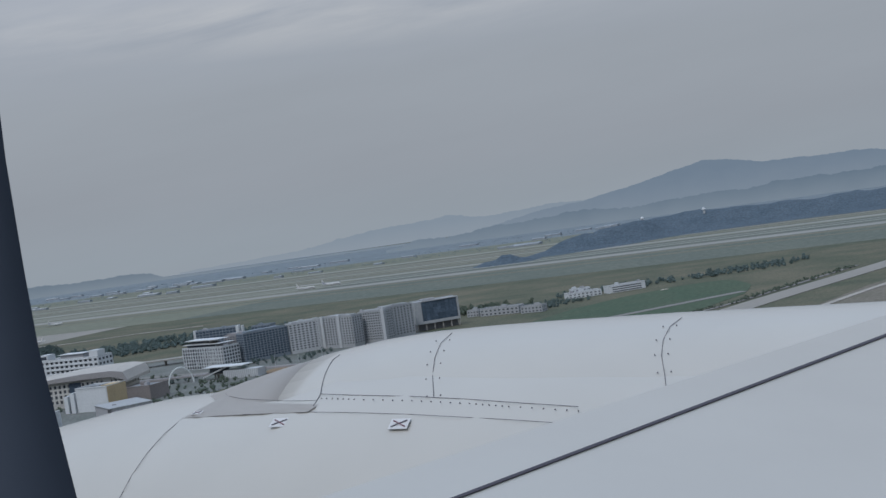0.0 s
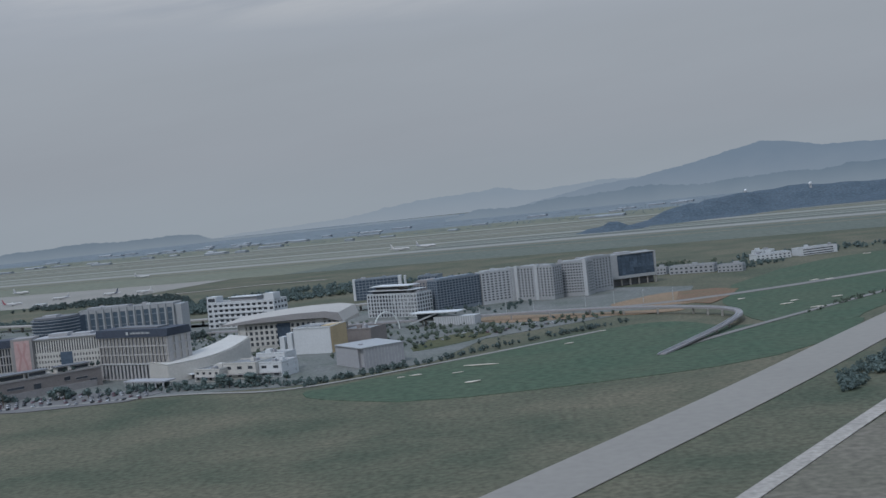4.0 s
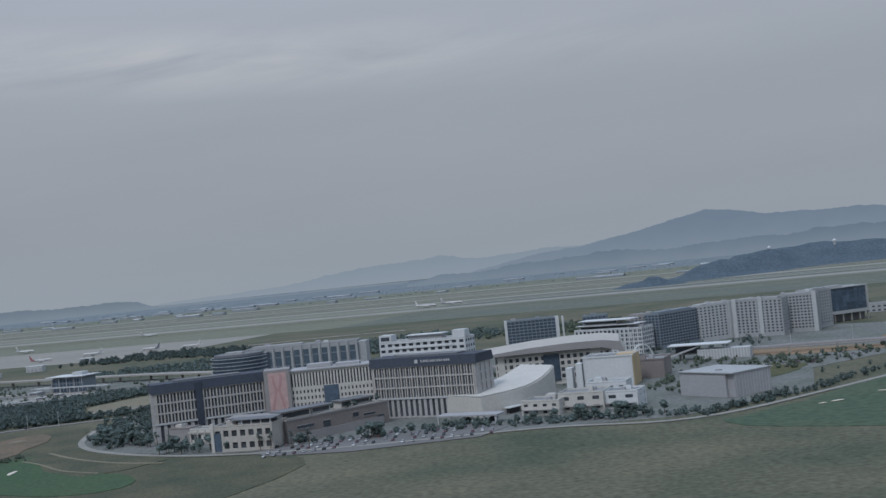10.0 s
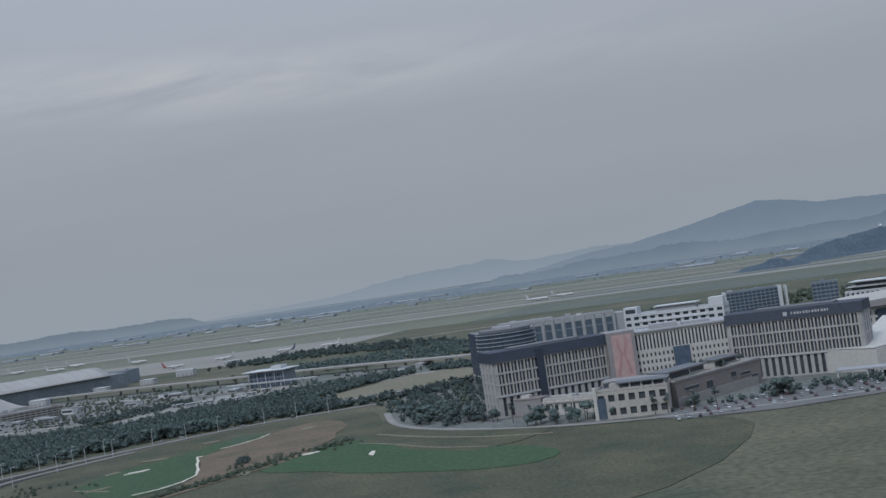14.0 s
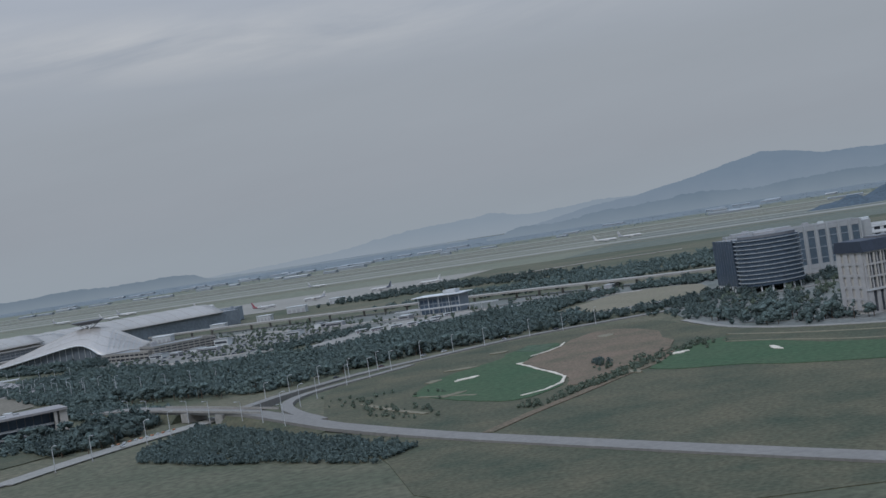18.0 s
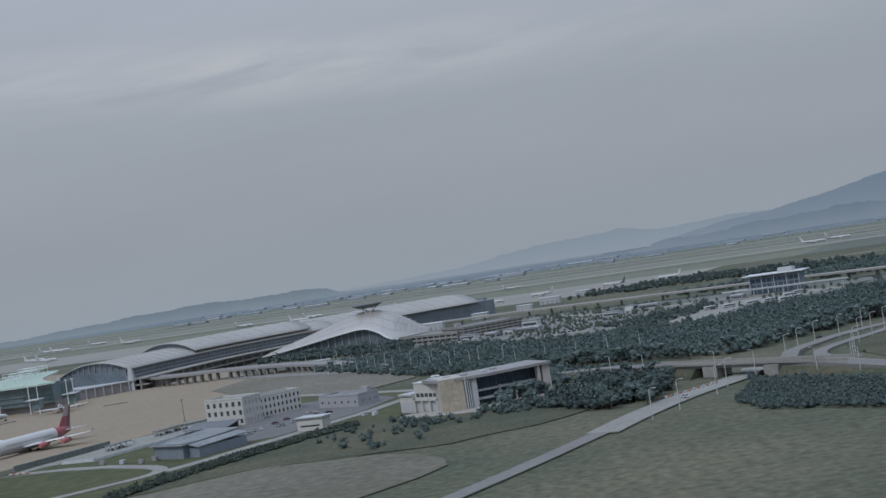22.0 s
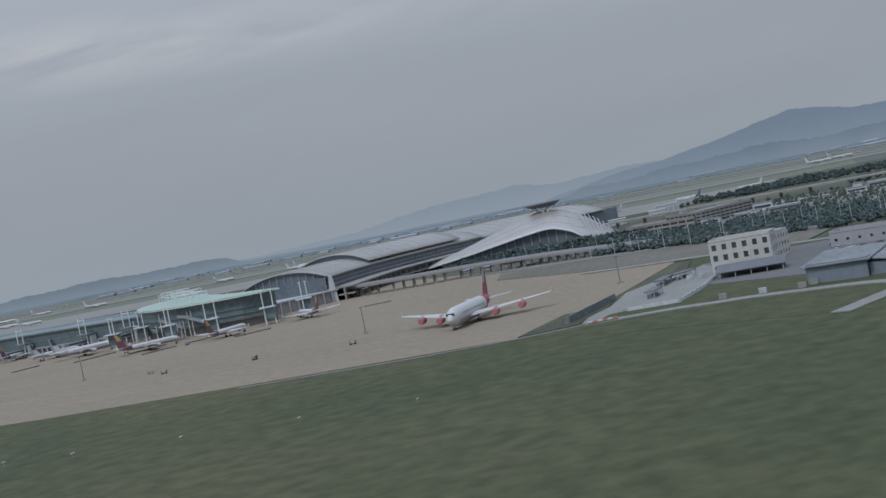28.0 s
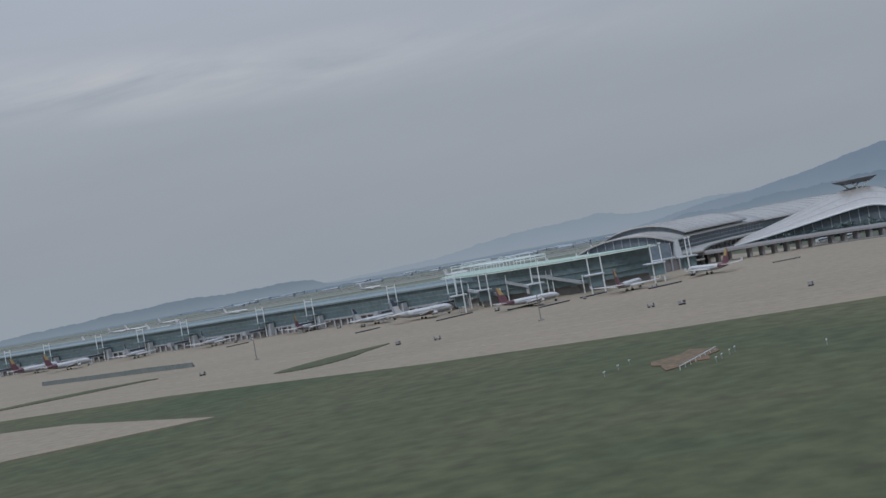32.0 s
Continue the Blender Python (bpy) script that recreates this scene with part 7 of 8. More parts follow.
def crown_data(seed, clumps, leaves, n=6, tall=1.0, wide=0.0):
    """Crown of a tree one unit high: clumps and loose leaf tufts round them."""
    rnd = random.Random(seed)
    V, F = [], []

    def take(vs, fs):
        o = len(V)
        V.extend(vs)
        F.extend(tuple(i + o for i in f) for f in fs)

    spots = []
    for i in range(clumps):
        a, d = rnd.uniform(0, 6.28), rnd.uniform(0.05, 0.3)
        z = rnd.uniform(0.38, 0.82) * tall
        d *= 1.25 - 0.7 * abs(z / tall - 0.5)
        c = (d * math.cos(a), d * math.sin(a), z)
        r = rnd.uniform(0.13, 0.22) * (1 + 0.15 * (wide > 0))
        spots.append((c, r))
        take(*blob(rnd, c, r, rnd.uniform(0.65, 0.95), n))
    for i in range(leaves):
        c, r = rnd.choice(spots)
        w = Vector((rnd.gauss(0, 1), rnd.gauss(0, 1), rnd.gauss(0.2, 0.8))).normalized()
        p = Vector(c) + w * r * rnd.uniform(0.9, 1.25)
        s = rnd.uniform(0.025, 0.06) * (1 + wide * 2)
        u = w.orthogonal().normalized() * s
        v = w.cross(u).normalized() * s
        take([tuple(p + u), tuple(p - u * 0.6 + v), tuple(p - u * 0.6 - v), tuple(p + w * s)], [(0, 1, 3), (1, 2, 3), (2, 0, 3)])
    return np.array(V), np.array(F)


def leafy_crown(seed, leaves):
    """Crown of a distant tree one unit high: a small core under a loose shell of leaf sprays turned every way."""
    rnd = random.Random(seed)
    V, F = blob(rnd, (0, 0, 0.42), 0.3, 0.95, 5)
    spots = []
    for i in range(6):
        a, z = rnd.uniform(0, 6.28), rnd.uniform(0.3, 0.78)
        d = rnd.uniform(0.08, 0.26) * (1.2 - abs(z - 0.45))
        spots.append((Vector((d * math.cos(a), d * math.sin(a), z)), rnd.uniform(0.15, 0.24)))
    for i in range(leaves):
        c, r = rnd.choice(spots)
        w = Vector((rnd.gauss(0, 1), rnd.gauss(0, 1), rnd.gauss(0.15, 0.8))).normalized()
        p = c + w * r * rnd.uniform(0.75, 1.2)
        n = (w * 0.5 + Vector((rnd.gauss(0, 1), rnd.gauss(0, 1), rnd.gauss(0, 1))).normalized()).normalized()
        s_ = rnd.uniform(0.055, 0.11)
        u = n.orthogonal().normalized()
        u = u * math.cos(i) + n.cross(u) * math.sin(i)
        v = n.cross(u)
        o = len(V)
        V += [tuple(p + u * s_ * 1.3), tuple(p + v * s_ * 0.7), tuple(p - u * s_), tuple(p - v * s_ * 0.8)]
        F += [(o, o + 1, o + 2), (o, o + 2, o + 3)]
    return np.array(V), np.array(F)


FAR_CROWNS = [leafy_crown(s, 70) for s in range(9)]
HAZE_CROWNS = [crown_data(40 + s, 2, 4, 4, wide=0.5) for s in range(5)]
NEAR_CROWNS = [crown_data(20 + s, 9, 110, 6, 1.0 + 0.1 * (s % 2)) for s in range(5)]


def inside(p, poly):
    c, j = False, len(poly) - 1
    for i in range(len(poly)):
        (xi, yi), (xj, yj) = poly[i], poly[j]
        if (yi > p[1]) != (yj > p[1]) and p[0] < (xj - xi) * (p[1] - yi) / (yj - yi) + xi:
            c = not c
        j = i
    return c


def scatter(poly, n, rnd):
    xs, ys = [p[0] for p in poly], [p[1] for p in poly]
    out = []
    tries = 0
    while len(out) < n and tries < n * 30:
        tries += 1
        p = (rnd.uniform(min(xs), max(xs)), rnd.uniform(min(ys), max(ys)))
        if inside(p, poly):
            out.append(p)
    return out


def wood(name, label, spots, size, seed, material_="leaf", z=0.0, category="trees", crowns=None):
    """Many trees that nobody could count, as one mesh."""
    rnd = random.Random(seed)
    V, F, o = [], [], 0
    for x, y in spots:
        v, f = (crowns or FAR_CROWNS)[rnd.randrange(len(crowns or FAR_CROWNS))]
        h = rnd.uniform(*size) * (1.25 if rnd.random() < 0.12 else 1.0)
        a = rnd.uniform(0, 6.28)
        c, s = math.cos(a), math.sin(a)
        w = h * rnd.uniform(0.9, 1.35)
        q = np.empty_like(v)
        q[:, 0] = (v[:, 0] * c - v[:, 1] * s) * w + x
        q[:, 1] = (v[:, 0] * s + v[:, 1] * c) * w + y
        q[:, 2] = (v[:, 2] - 0.12) * h + z
        V.append(q)
        F.append(f + o)
        o += len(v)
    V, F = np.concatenate(V) * K, np.concatenate(F)
    me = bpy.data.meshes.new(name)
    me.vertices.add(len(V))
    me.vertices.foreach_set("co", V.astype(np.float32).ravel())
    me.loops.add(F.size)
    me.loops.foreach_set("vertex_index", F.astype(np.int32).ravel())
    me.polygons.add(len(F))
    me.polygons.foreach_set("loop_start", np.arange(0, F.size, 3, dtype=np.int32))
    me.update(calc_edges=True)
    me.validate()
    me.materials.append(M[material_])
    return tagged(new(name, me), label, category, kind="stuff")


rnd = random.Random(77)
BELTS = [
    ("woods", "dense dark green wood between the roads and the terminal", [(-1330, 1690), (-1284, 1640), (-1223, 1562), (-1165, 1512), (-1106, 1510), (-1078, 1486), (-1020, 1555), (-985, 1580), (-950, 1450), (-930, 1370), (-1000, 1335), (-1069, 1275), (-1111, 1238), (-1190, 1310), (-1260, 1350), (-1310, 1420), (-1400, 1600)], 3200, (4, 8.5)),
    ("tree_belt", "belt of trees along the curving road", [(-1000, 1322), (-930, 1350), (-850, 1366), (-760, 1385), (-755, 1400), (-860, 1392), (-960, 1375), (-1010, 1345)], 170, (5, 9)),
    ("woods", "dark wood between the golf course and the station", [(-985, 1540), (-1000, 1345), (-930, 1368), (-860, 1398), (-895, 1480), (-845, 1570), (-790, 1625), (-850, 1640), (-930, 1610)], 950, (4.5, 9)),
    ("tree_belt", "trees beyond the dry field", [(-790, 1625), (-725, 1570), (-700, 1600), (-760, 1650)], 110, (5, 9)),
    ("woods", "dark wood behind the highway flyover", [(-1060, 1960), (-900, 1860), (-780, 1790), (-640, 1800), (-480, 1900), (-300, 1980), (-520, 2110), (-700, 2040), (-880, 2010)], 900, (6, 11)),
    ("woods", "dark wood between the hotels and the airfield", [(-480, 1900), (-300, 1820), (-150, 1760), (-60, 1700), (60, 1760), (-100, 1860), (-280, 2000)], 330, (7, 12)),
    ("tree_belt", "trees in front of the silver transport hall", [(-1490, 1835), (-1440, 1800), (-1350, 1720), (-1320, 1740), (-1330, 1810), (-1400, 1840), (-1470, 1870)], 240, (6, 10)),
    ("trees", "garden trees beside the hotel end", [(-822, 1275), (-808, 1190), (-778, 1135), (-750, 1130), (-752, 1170), (-720, 1200), (-720, 1340), (-790, 1380), (-835, 1340)], 250, (3, 7.5)),
    ("tree_belt", "belt of trees between the wood and the bus park", [(-1152, 1616), (-1125, 1612), (-1100, 1646), (-1073, 1668), (-1045, 1688), (-1039, 1640), (-1070, 1606), (-1095, 1580), (-1122, 1556)], 150, (4, 7.5)),
    ("tree_belt", "trees along the station road", [(-800, 1370), (-700, 1385), (-560, 1440), (-560, 1470), (-700, 1440), (-800, 1420)], 150, (5, 9)),
    ("shrubs", "shrubs before the plaza houses", [(-500, 1050), (-470, 1048), (-400, 1028), (-380, 1012), (-392, 1000), (-450, 1022), (-505, 1032)], 110, (2.5, 5)),
    ("tree_belt", "thin trees along the edge of the green field", [(-385, 1000), (-290, 1068), (-200, 1150), (-120, 1200), (-126, 1188), (-210, 1130), (-300, 1042), (-385, 985)], 120, (3, 6)),
    ("trees", "trees among the car parks by the station", [(-370, 1110), (-270, 1180), (-120, 1260), (-150, 1290), (-260, 1280), (-350, 1230), (-385, 1150)], 150, (3, 6)),
    ("woods", "dark trees on the bank of the canal", [(-60, 780), (92, 1006), (170, 1110), (250, 1225), (268, 1215), (180, 1090), (105, 985), (-45, 770)], 420, (4, 7.5)),
    ("shrubs", "bushes and small trees along the farm road", [(20, 1130), (71, 1185), (152, 1267), (270, 1377), (480, 1632), (470, 1645), (262, 1392), (146, 1282), (64, 1198)], 110, (1.8, 4)),
    ("tree_belt", "trees round the low white buildings", [(90, 1770), (160, 1775), (240, 1780), (420, 1800), (500, 1900), (240, 1850), (90, 1820)], 190, (5, 9)),
    ("tree_belt", "trees behind the office slab", [(-40, 1700), (60, 1630), (140, 1700), (80, 1740), (-20, 1740)], 110, (4, 8)),
    ("trees", "trees and shrubs in front of the glazed office", [(-1262, 1152), (-1235, 1150), (-1205, 1170), (-1190, 1140), (-1220, 1120), (-1260, 1125)], 42, (4, 8)),
    ("woods", "dark trees beside the side road", [(-1216, 1160), (-1180, 1196), (-1160, 1160), (-1166, 1120), (-1178, 1096), (-1205, 1092), (-1225, 1125)], 230, (5, 9.5)),
    ("woods", "dark trees on the bank of the bridge approach", [(-1250, 1330), (-1215, 1290), (-1182, 1240), (-1158, 1200), (-1166, 1180), (-1196, 1200), (-1240, 1262), (-1262, 1300)], 190, (4.5, 8.5)),
    ("woods", "dark shrubs on the bank under the link road", [(-1130, 1112), (-1112, 1092), (-1064, 1018), (-1014, 945), (-1032, 922), (-1075, 962), (-1110, 986), (-1146, 1026), (-1150, 1058), (-1136, 1088)], 520, (2.0, 4.2)),
    ("shrubs", "low scrub in the golf rough", [(-920, 1098), (-860, 1130), (-830, 1120), (-880, 1080), (-900, 1040)], 9, (1.5, 4)),
    ("shrubs", "thicket of bushes and young trees beside the ramp", [(-1072, 1160), (-1045, 1150), (-1017, 1131), (-985, 1086), (-1001, 1021), (-1035, 1048), (-1061, 1112)], 8, (1.2, 3.0)),
    ("trees", "small trees and bushes among the station roads", [(-1300, 1700), (-1150, 1610), (-1020, 1580), (-940, 1590), (-720, 1620), (-720, 1660), (-880, 1780), (-1051, 1890), (-1200, 1980), (-1300, 2000)], 300, (2.2, 5.5)),
    ("trees", "trees and bushes between the hotels", [(-790, 1240), (-640, 1230), (-500, 1200), (-400, 1240), (-250, 1300), (-260, 1330), (-400, 1440), (-560, 1480), (-780, 1420)], 420, (2.5, 6.5)),
    ("tree_belt", "trees at the edge of the far stands", [(-1140, 2280), (-900, 2180), (-760, 2040), (-740, 2080), (-840, 2300), (-1000, 2380)], 420, (6, 11)),
    ("shrubs", "dark bushes in the golf rough", [(-1050, 1182), (-1032, 1095), (-1007, 1063), (-1001, 1017), (-1016, 1013), (-1045, 1071)], 16, (1.4, 3.4)),
    ("shrubs", "thick row of dark bushes along the edge of the heath", [(-968, 1004), (-954, 1012), (-932, 1042), (-912, 1064), (-886, 1100), (-868, 1119), (-844, 1146), (-838, 1138), (-862, 1108), (-880, 1088), (-906, 1052), (-926, 1030), (-950, 1000), (-962, 994)], 62, (1.4, 3.6)),
    ("shrubs", "clump of bushes on the dry heath", [(-914, 1122), (-906, 1122), (-904, 1104), (-912, 1100)], 14, (2.5, 5.0)),
    ("hedge", "dark hedge along the airport boundary", [(-1412, 1040), (-1391, 1079), (-1367, 1116), (-1345, 1146), (-1322, 1171), (-1316, 1166), (-1339, 1139), (-1361, 1108), (-1385, 1070), (-1404, 1036)], 230, (2.0, 3.6)),
    ("shrubs", "bushes in the rough between hedge and offices", [(-1335, 1120), (-1318, 1160), (-1290, 1150), (-1262, 1120), (-1275, 1085), (-1310, 1068)], 40, (1.8, 5)),
    ("shrubs", "weedy bushes before the glazed office", [(-1300, 1160), (-1262, 1142), (-1215, 1160), (-1200, 1130), (-1260, 1112), (-1296, 1140)], 50, (1.8, 5.5)),
]
for i, (nm, lab, poly, n, size) in enumerate(BELTS):
    low = size[1] < 4.5
    wood(nm, lab, scatter(poly, n * 3 if low else n, rnd), size, i, "hedge" if nm == "hedge" else "bush" if low and n < 500 or "car parks" in lab or "station roads" in lab or "between the hotels" in lab else "leaf")
# young trees in rows on the car parks
PARK = [(-1310, 1700), (-1262, 1650), (-1215, 1600), (-1154, 1600), (-1060, 1710), (-1080, 1830), (-1181, 1960), (-1330, 1880)]
rows_ = []
for b in range(14):
    for k in range(110):
        if rnd.random() < 0.72 and noise.noise(Vector((k * 0.13, b * 3.1, 0))) > -0.22:
            p = Vector((-1390, 1700)) + Vector((0.54, 0.84)) * (b * 23) + Vector((0.84, -0.54)) * (k * 4.4 + rnd.uniform(-1.5, 1.5)) + Vector((0.54, 0.84)) * rnd.uniform(-1.6, 1.6)
            if inside(p, PARK):
                rows_.append((p.x, p.y))
wood("young_trees", "rows of small trees between the parking rows", rows_, (2.2, 4.4), 50, "bush")
wood("young_trees", "small trees on the parking ground by the hotels", [(-330 + 24 * a + rnd.uniform(-5, 5), 1120 + 22 * b + rnd.uniform(-5, 5) + 9 * a) for a in range(8) for b in range(6) if rnd.random() < 0.7], (2.5, 5), 51)
wood("courtyard_trees", "trees on the courts between hotel and hall", scatter([(-700, 1065), (-560, 1040), (-500, 1040), (-505, 1075), (-620, 1066), (-690, 1085)], 70, rnd) + scatter([(-640, 1220), (-500, 1240), (-500, 1400), (-640, 1440)], 90, rnd) + scatter([(-380, 1340), (-200, 1420), (-200, 1480), (-320, 1480)], 60, rnd), (3, 7), 52)
# distant woods of the airfield
far_spots = []
for s0, s1, a0, a1, n in ((980, 1060, -1500, 2600, 600), (1180, 1300, -1800, 3000, 800), (1500, 1700, -2200, 3400, 900), (1950, 2250, -2400, 3600, 900)):
    for _ in range(n):
        p = Vector((-382, 3518)) + FL * rnd.uniform(a0, a1) + SD * rnd.uniform(s0, s1)
        far_spots.append((p.x, p.y))
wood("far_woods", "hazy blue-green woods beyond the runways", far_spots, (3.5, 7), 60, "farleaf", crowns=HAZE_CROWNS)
wood("terrace_trees", "small trees on the podium roof terrace", [(-640 + 62 * u + q * -12, 1078 + 54 * u + q * 12) for u in [i / 17 for i in range(18)] for q in (rnd.uniform(0, 2),)], (3, 6), 61, z=15)


def tree(label, k, group, h):
    t = thing("tree", label, "tree", 0, 0, 0, 0, group)
    bm = bmesh.new()
    r = random.Random(k)
    lean = Vector((r.uniform(-0.04, 0.04), r.uniform(-0.04, 0.04), 1)) * h
    pts = [(0, 0.035), (0.25, 0.026), (0.5, 0.016), (0.72, 0.006)]
    tube(bm, [[(lean.x * u + q * h * math.cos(a), lean.y * u + q * h * math.sin(a), h * u) for a in [6.28318 * i / 6 for i in range(6)]] for u, q in pts])
    for i in range(5):
        a, u = i * 1.3 + r.uniform(-0.3, 0.3), r.uniform(0.3, 0.55)
        rod(bm, (lean.x * u, lean.y * u, h * u), (h * 0.26 * math.cos(a), h * 0.26 * math.sin(a), h * (u + 0.2)), h * 0.012, h * 0.004, 4)
    part("trunk", bm, "bark", t)
    v, f = NEAR_CROWNS[k % len(NEAR_CROWNS)]
    me = bpy.data.meshes.new("crown")
    me.from_pydata([tuple(p) for p in v * h * K], [], [tuple(int(i) for i in q) for q in f])
    me.materials.append(M["leaf"])
    o = new("crown", me)
    o.parent = t
    return t


KINDS = [tree(lab, k, "trees by the roads", h) for k, (lab, h) in enumerate((("broad dark green tree with an uneven crown", 9.0), ("tall dark green tree beside the road", 10.5), ("young green tree with a loose crown", 7.0), ("dark green tree with a wide crown", 8.0), ("slim green tree with gaps in its crown", 8.5)))]
NEARTREES = scatter([(-1111, 1232), (-1069, 1268), (-1011, 1326), (-930, 1342), (-930, 1362), (-1015, 1345), (-1080, 1290), (-1115, 1250)], 46, rnd) + scatter([(-1252, 1330), (-1190, 1290), (-1130, 1238), (-1140, 1262), (-1200, 1320), (-1255, 1360)], 44, rnd) + scatter([(-1250, 1160), (-1222, 1174), (-1212, 1160), (-1238, 1148)], 14, rnd) + scatter([(-815, 1240), (-800, 1170), (-765, 1128), (-745, 1120), (-790, 1250)], 34, rnd) + scatter([(-735, 1094), (-690, 1078), (-560, 1052), (-560, 1040), (-700, 1062), (-740, 1080)], 26, rnd) + scatter([(-500, 1048), (-400, 1024), (-395, 1010), (-505, 1036)], 16, rnd) + scatter([(-1460, 1830), (-1350, 1735), (-1335, 1745), (-1440, 1850)], 22, rnd) + scatter([(-1205, 1150), (-1165, 1130), (-1180, 1080), (-1210, 1090)], 18, rnd)
for i, (x, y) in enumerate(NEARTREES):
    k = i % 5
    m = place(x, y, 0, rnd.uniform(0, 360))
    if i < 5:
        KINDS[k].matrix_basis = m
    else:
        copy_thing(KINDS[k], m @ Matrix.Scale(1.0, 4))


def pine():
    t = thing("pine_tree", "tall slim pine with a bare trunk and a flat tuft", "tree", 0, 0, 0, 0, "pines before the hotel")
    r = random.Random(9)
    bm = bmesh.new()
    tube(bm, [[(0.5 * u * u + q * math.cos(a), q * math.sin(a), 11 * u) for a in [6.28318 * i / 6 for i in range(6)]] for u, q in ((0, 0.26), (0.4, 0.2), (0.75, 0.14), (1, 0.05))])
    for i in range(6):
        a = i * 1.05
        rod(bm, (0.3, 0, 7.2 + i * 0.5), (0.3 + 1.7 * math.cos(a), 1.7 * math.sin(a), 8.2 + i * 0.5), 0.09, 0.03, 4)
    part("trunk", bm, "bark", t)
    V, F = [], []
    for i in range(9):
        a, d = i * 0.698, r.uniform(0.5, 1.9)
        vs, fs = blob(r, (0.4 + d * math.cos(a), d * math.sin(a), r.uniform(8.0, 11.2)), r.uniform(0.7, 1.15), 0.5, 6)
        F += [tuple(k + len(V) for k in f) for f in fs]
        V += vs
    me = bpy.data.meshes.new("crown")
    me.from_pydata([tuple(c * K for c in p) for p in V], [], F)
    me.materials.append(M["leaf"])
    new("crown", me).parent = t
    return t


first_pine = pine()
PINES = [(-739, 1108), (-728, 1098), (-716, 1089), (-708, 1086), (-698, 1076), (-689, 1068), (-682, 1071), (-672, 1056), (-661, 1049), (-654, 1047), (-778, 1176), (-784, 1190), (-787, 1214), (-794, 1228), (-800, 1241), (-766, 1150), (-757, 1132), (-640, 1040), (-628, 1036), (-772, 1164)]
for i, (x, y) in enumerate(PINES):
    m = place(x, y, 0, rnd.uniform(0, 360)) @ Matrix.Scale(rnd.uniform(0.8, 1.15), 4)
    if i == 0:
        first_pine.matrix_basis = m
    else:
        c = copy_thing(first_pine, m)
        c.matrix_basis = m


# ---- hills near the airfield ----
def knoll(name, label, line, width, seed):
    """A wooded hill raised along a line of (x, y, height), covered with crowns."""
    r = random.Random(seed)
    bm = bmesh.new()
    xs = [p[0] for p in line]
    x0, x1 = min(xs) - width, max(xs) + width
    ys = [p[1] for p in line]
    y0, y1 = min(ys) - width, max(ys) + width
    nx, ny = int((x1 - x0) / 22), int((y1 - y0) / 40)

    def hgt(x, y):
        z = -2.0
        for (ax, ay, ah), (bx, by, bh) in zip(line, line[1:]):
            L2 = (bx - ax) ** 2 + (by - ay) ** 2
            u = max(0, min(1, ((x - ax) * (bx - ax) + (y - ay) * (by - ay)) / L2))
            d = math.hypot(x - ax - u * (bx - ax), y - ay - u * (by - ay)) / width
            z = max(z, (ah + (bh - ah) * u) * math.exp(-3 * d * d) - 2)
        return z + (noise.noise(Vector((x * 0.012, y * 0.012, seed))) * 7 + noise.noise(Vector((x * 0.05, y * 0.05, seed))) * 4) * min(1, max(0, z / 12))
    g_ = [[bm.verts.new((x0 + (x1 - x0) * i / nx, y0 + (y1 - y0) * j / ny, 0)) for j in range(ny + 1)] for i in range(nx + 1)]
    for row in g_:
        for v in row:
            v.co.z = hgt(v.co.x, v.co.y)
    for i in range(nx):
        for j in range(ny):
            bm.faces.new((g_[i][j], g_[i + 1][j], g_[i + 1][j + 1], g_[i][j + 1]))
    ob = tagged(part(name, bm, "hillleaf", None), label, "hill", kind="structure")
    return ob


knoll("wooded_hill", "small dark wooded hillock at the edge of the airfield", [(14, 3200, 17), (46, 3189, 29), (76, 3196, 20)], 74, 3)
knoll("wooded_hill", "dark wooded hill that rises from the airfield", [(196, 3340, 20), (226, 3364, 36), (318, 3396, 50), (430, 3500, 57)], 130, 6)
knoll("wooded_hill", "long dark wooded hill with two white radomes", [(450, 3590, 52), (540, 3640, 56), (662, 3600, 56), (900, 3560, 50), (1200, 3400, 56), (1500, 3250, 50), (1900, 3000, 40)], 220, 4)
for x, y, z in ((630, 3552, 52), (454, 3568, 50)):
    t = thing("radome", "white radar dome on the wooded hill", "radome", x, y, z - 3, 0, "radomes on the hill")
    bm = bmesh.new()
    bmesh.ops.create_icosphere(bm, subdivisions=2, radius=5.2, matrix=Matrix.Translation((0, 0, 9)))
    part("dome", bm, "white", t)
    part("base", boxes((-2.6, 2.6, -2.6, 2.6, -3, 5.5)), "pale", t)

# ---- lamps, masts and lights ----
def street_lamp():
    t = thing("street_lamp", "tall grey street lamp with one curved arm", "street lamp", 0, 0, 0, 0, "street lamps along the roads")
    bm = bmesh.new()
    rod(bm, (0, 0, 0), (0, 0, 12.5), 0.24, 0.16, 6)
    part("pole", bm, "pale", t)
    bm = bmesh.new()
    rod(bm, (0, 0, 12.4), (1.2, 0, 13.0), 0.15, 0.12, 5)
    rod(bm, (1.2, 0, 13.0), (2.4, 0, 13.1), 0.12, 0.1, 5)
    part("arm", bm, "pale", t)
    part("lamp_head", boxes((2.0, 3.4, -0.28, 0.28, 12.95, 13.25)), "pale", t)
    part("base", boxes((-0.4, 0.4, -0.4, 0.4, 0, 0.5)), "concrete", t)
    return t


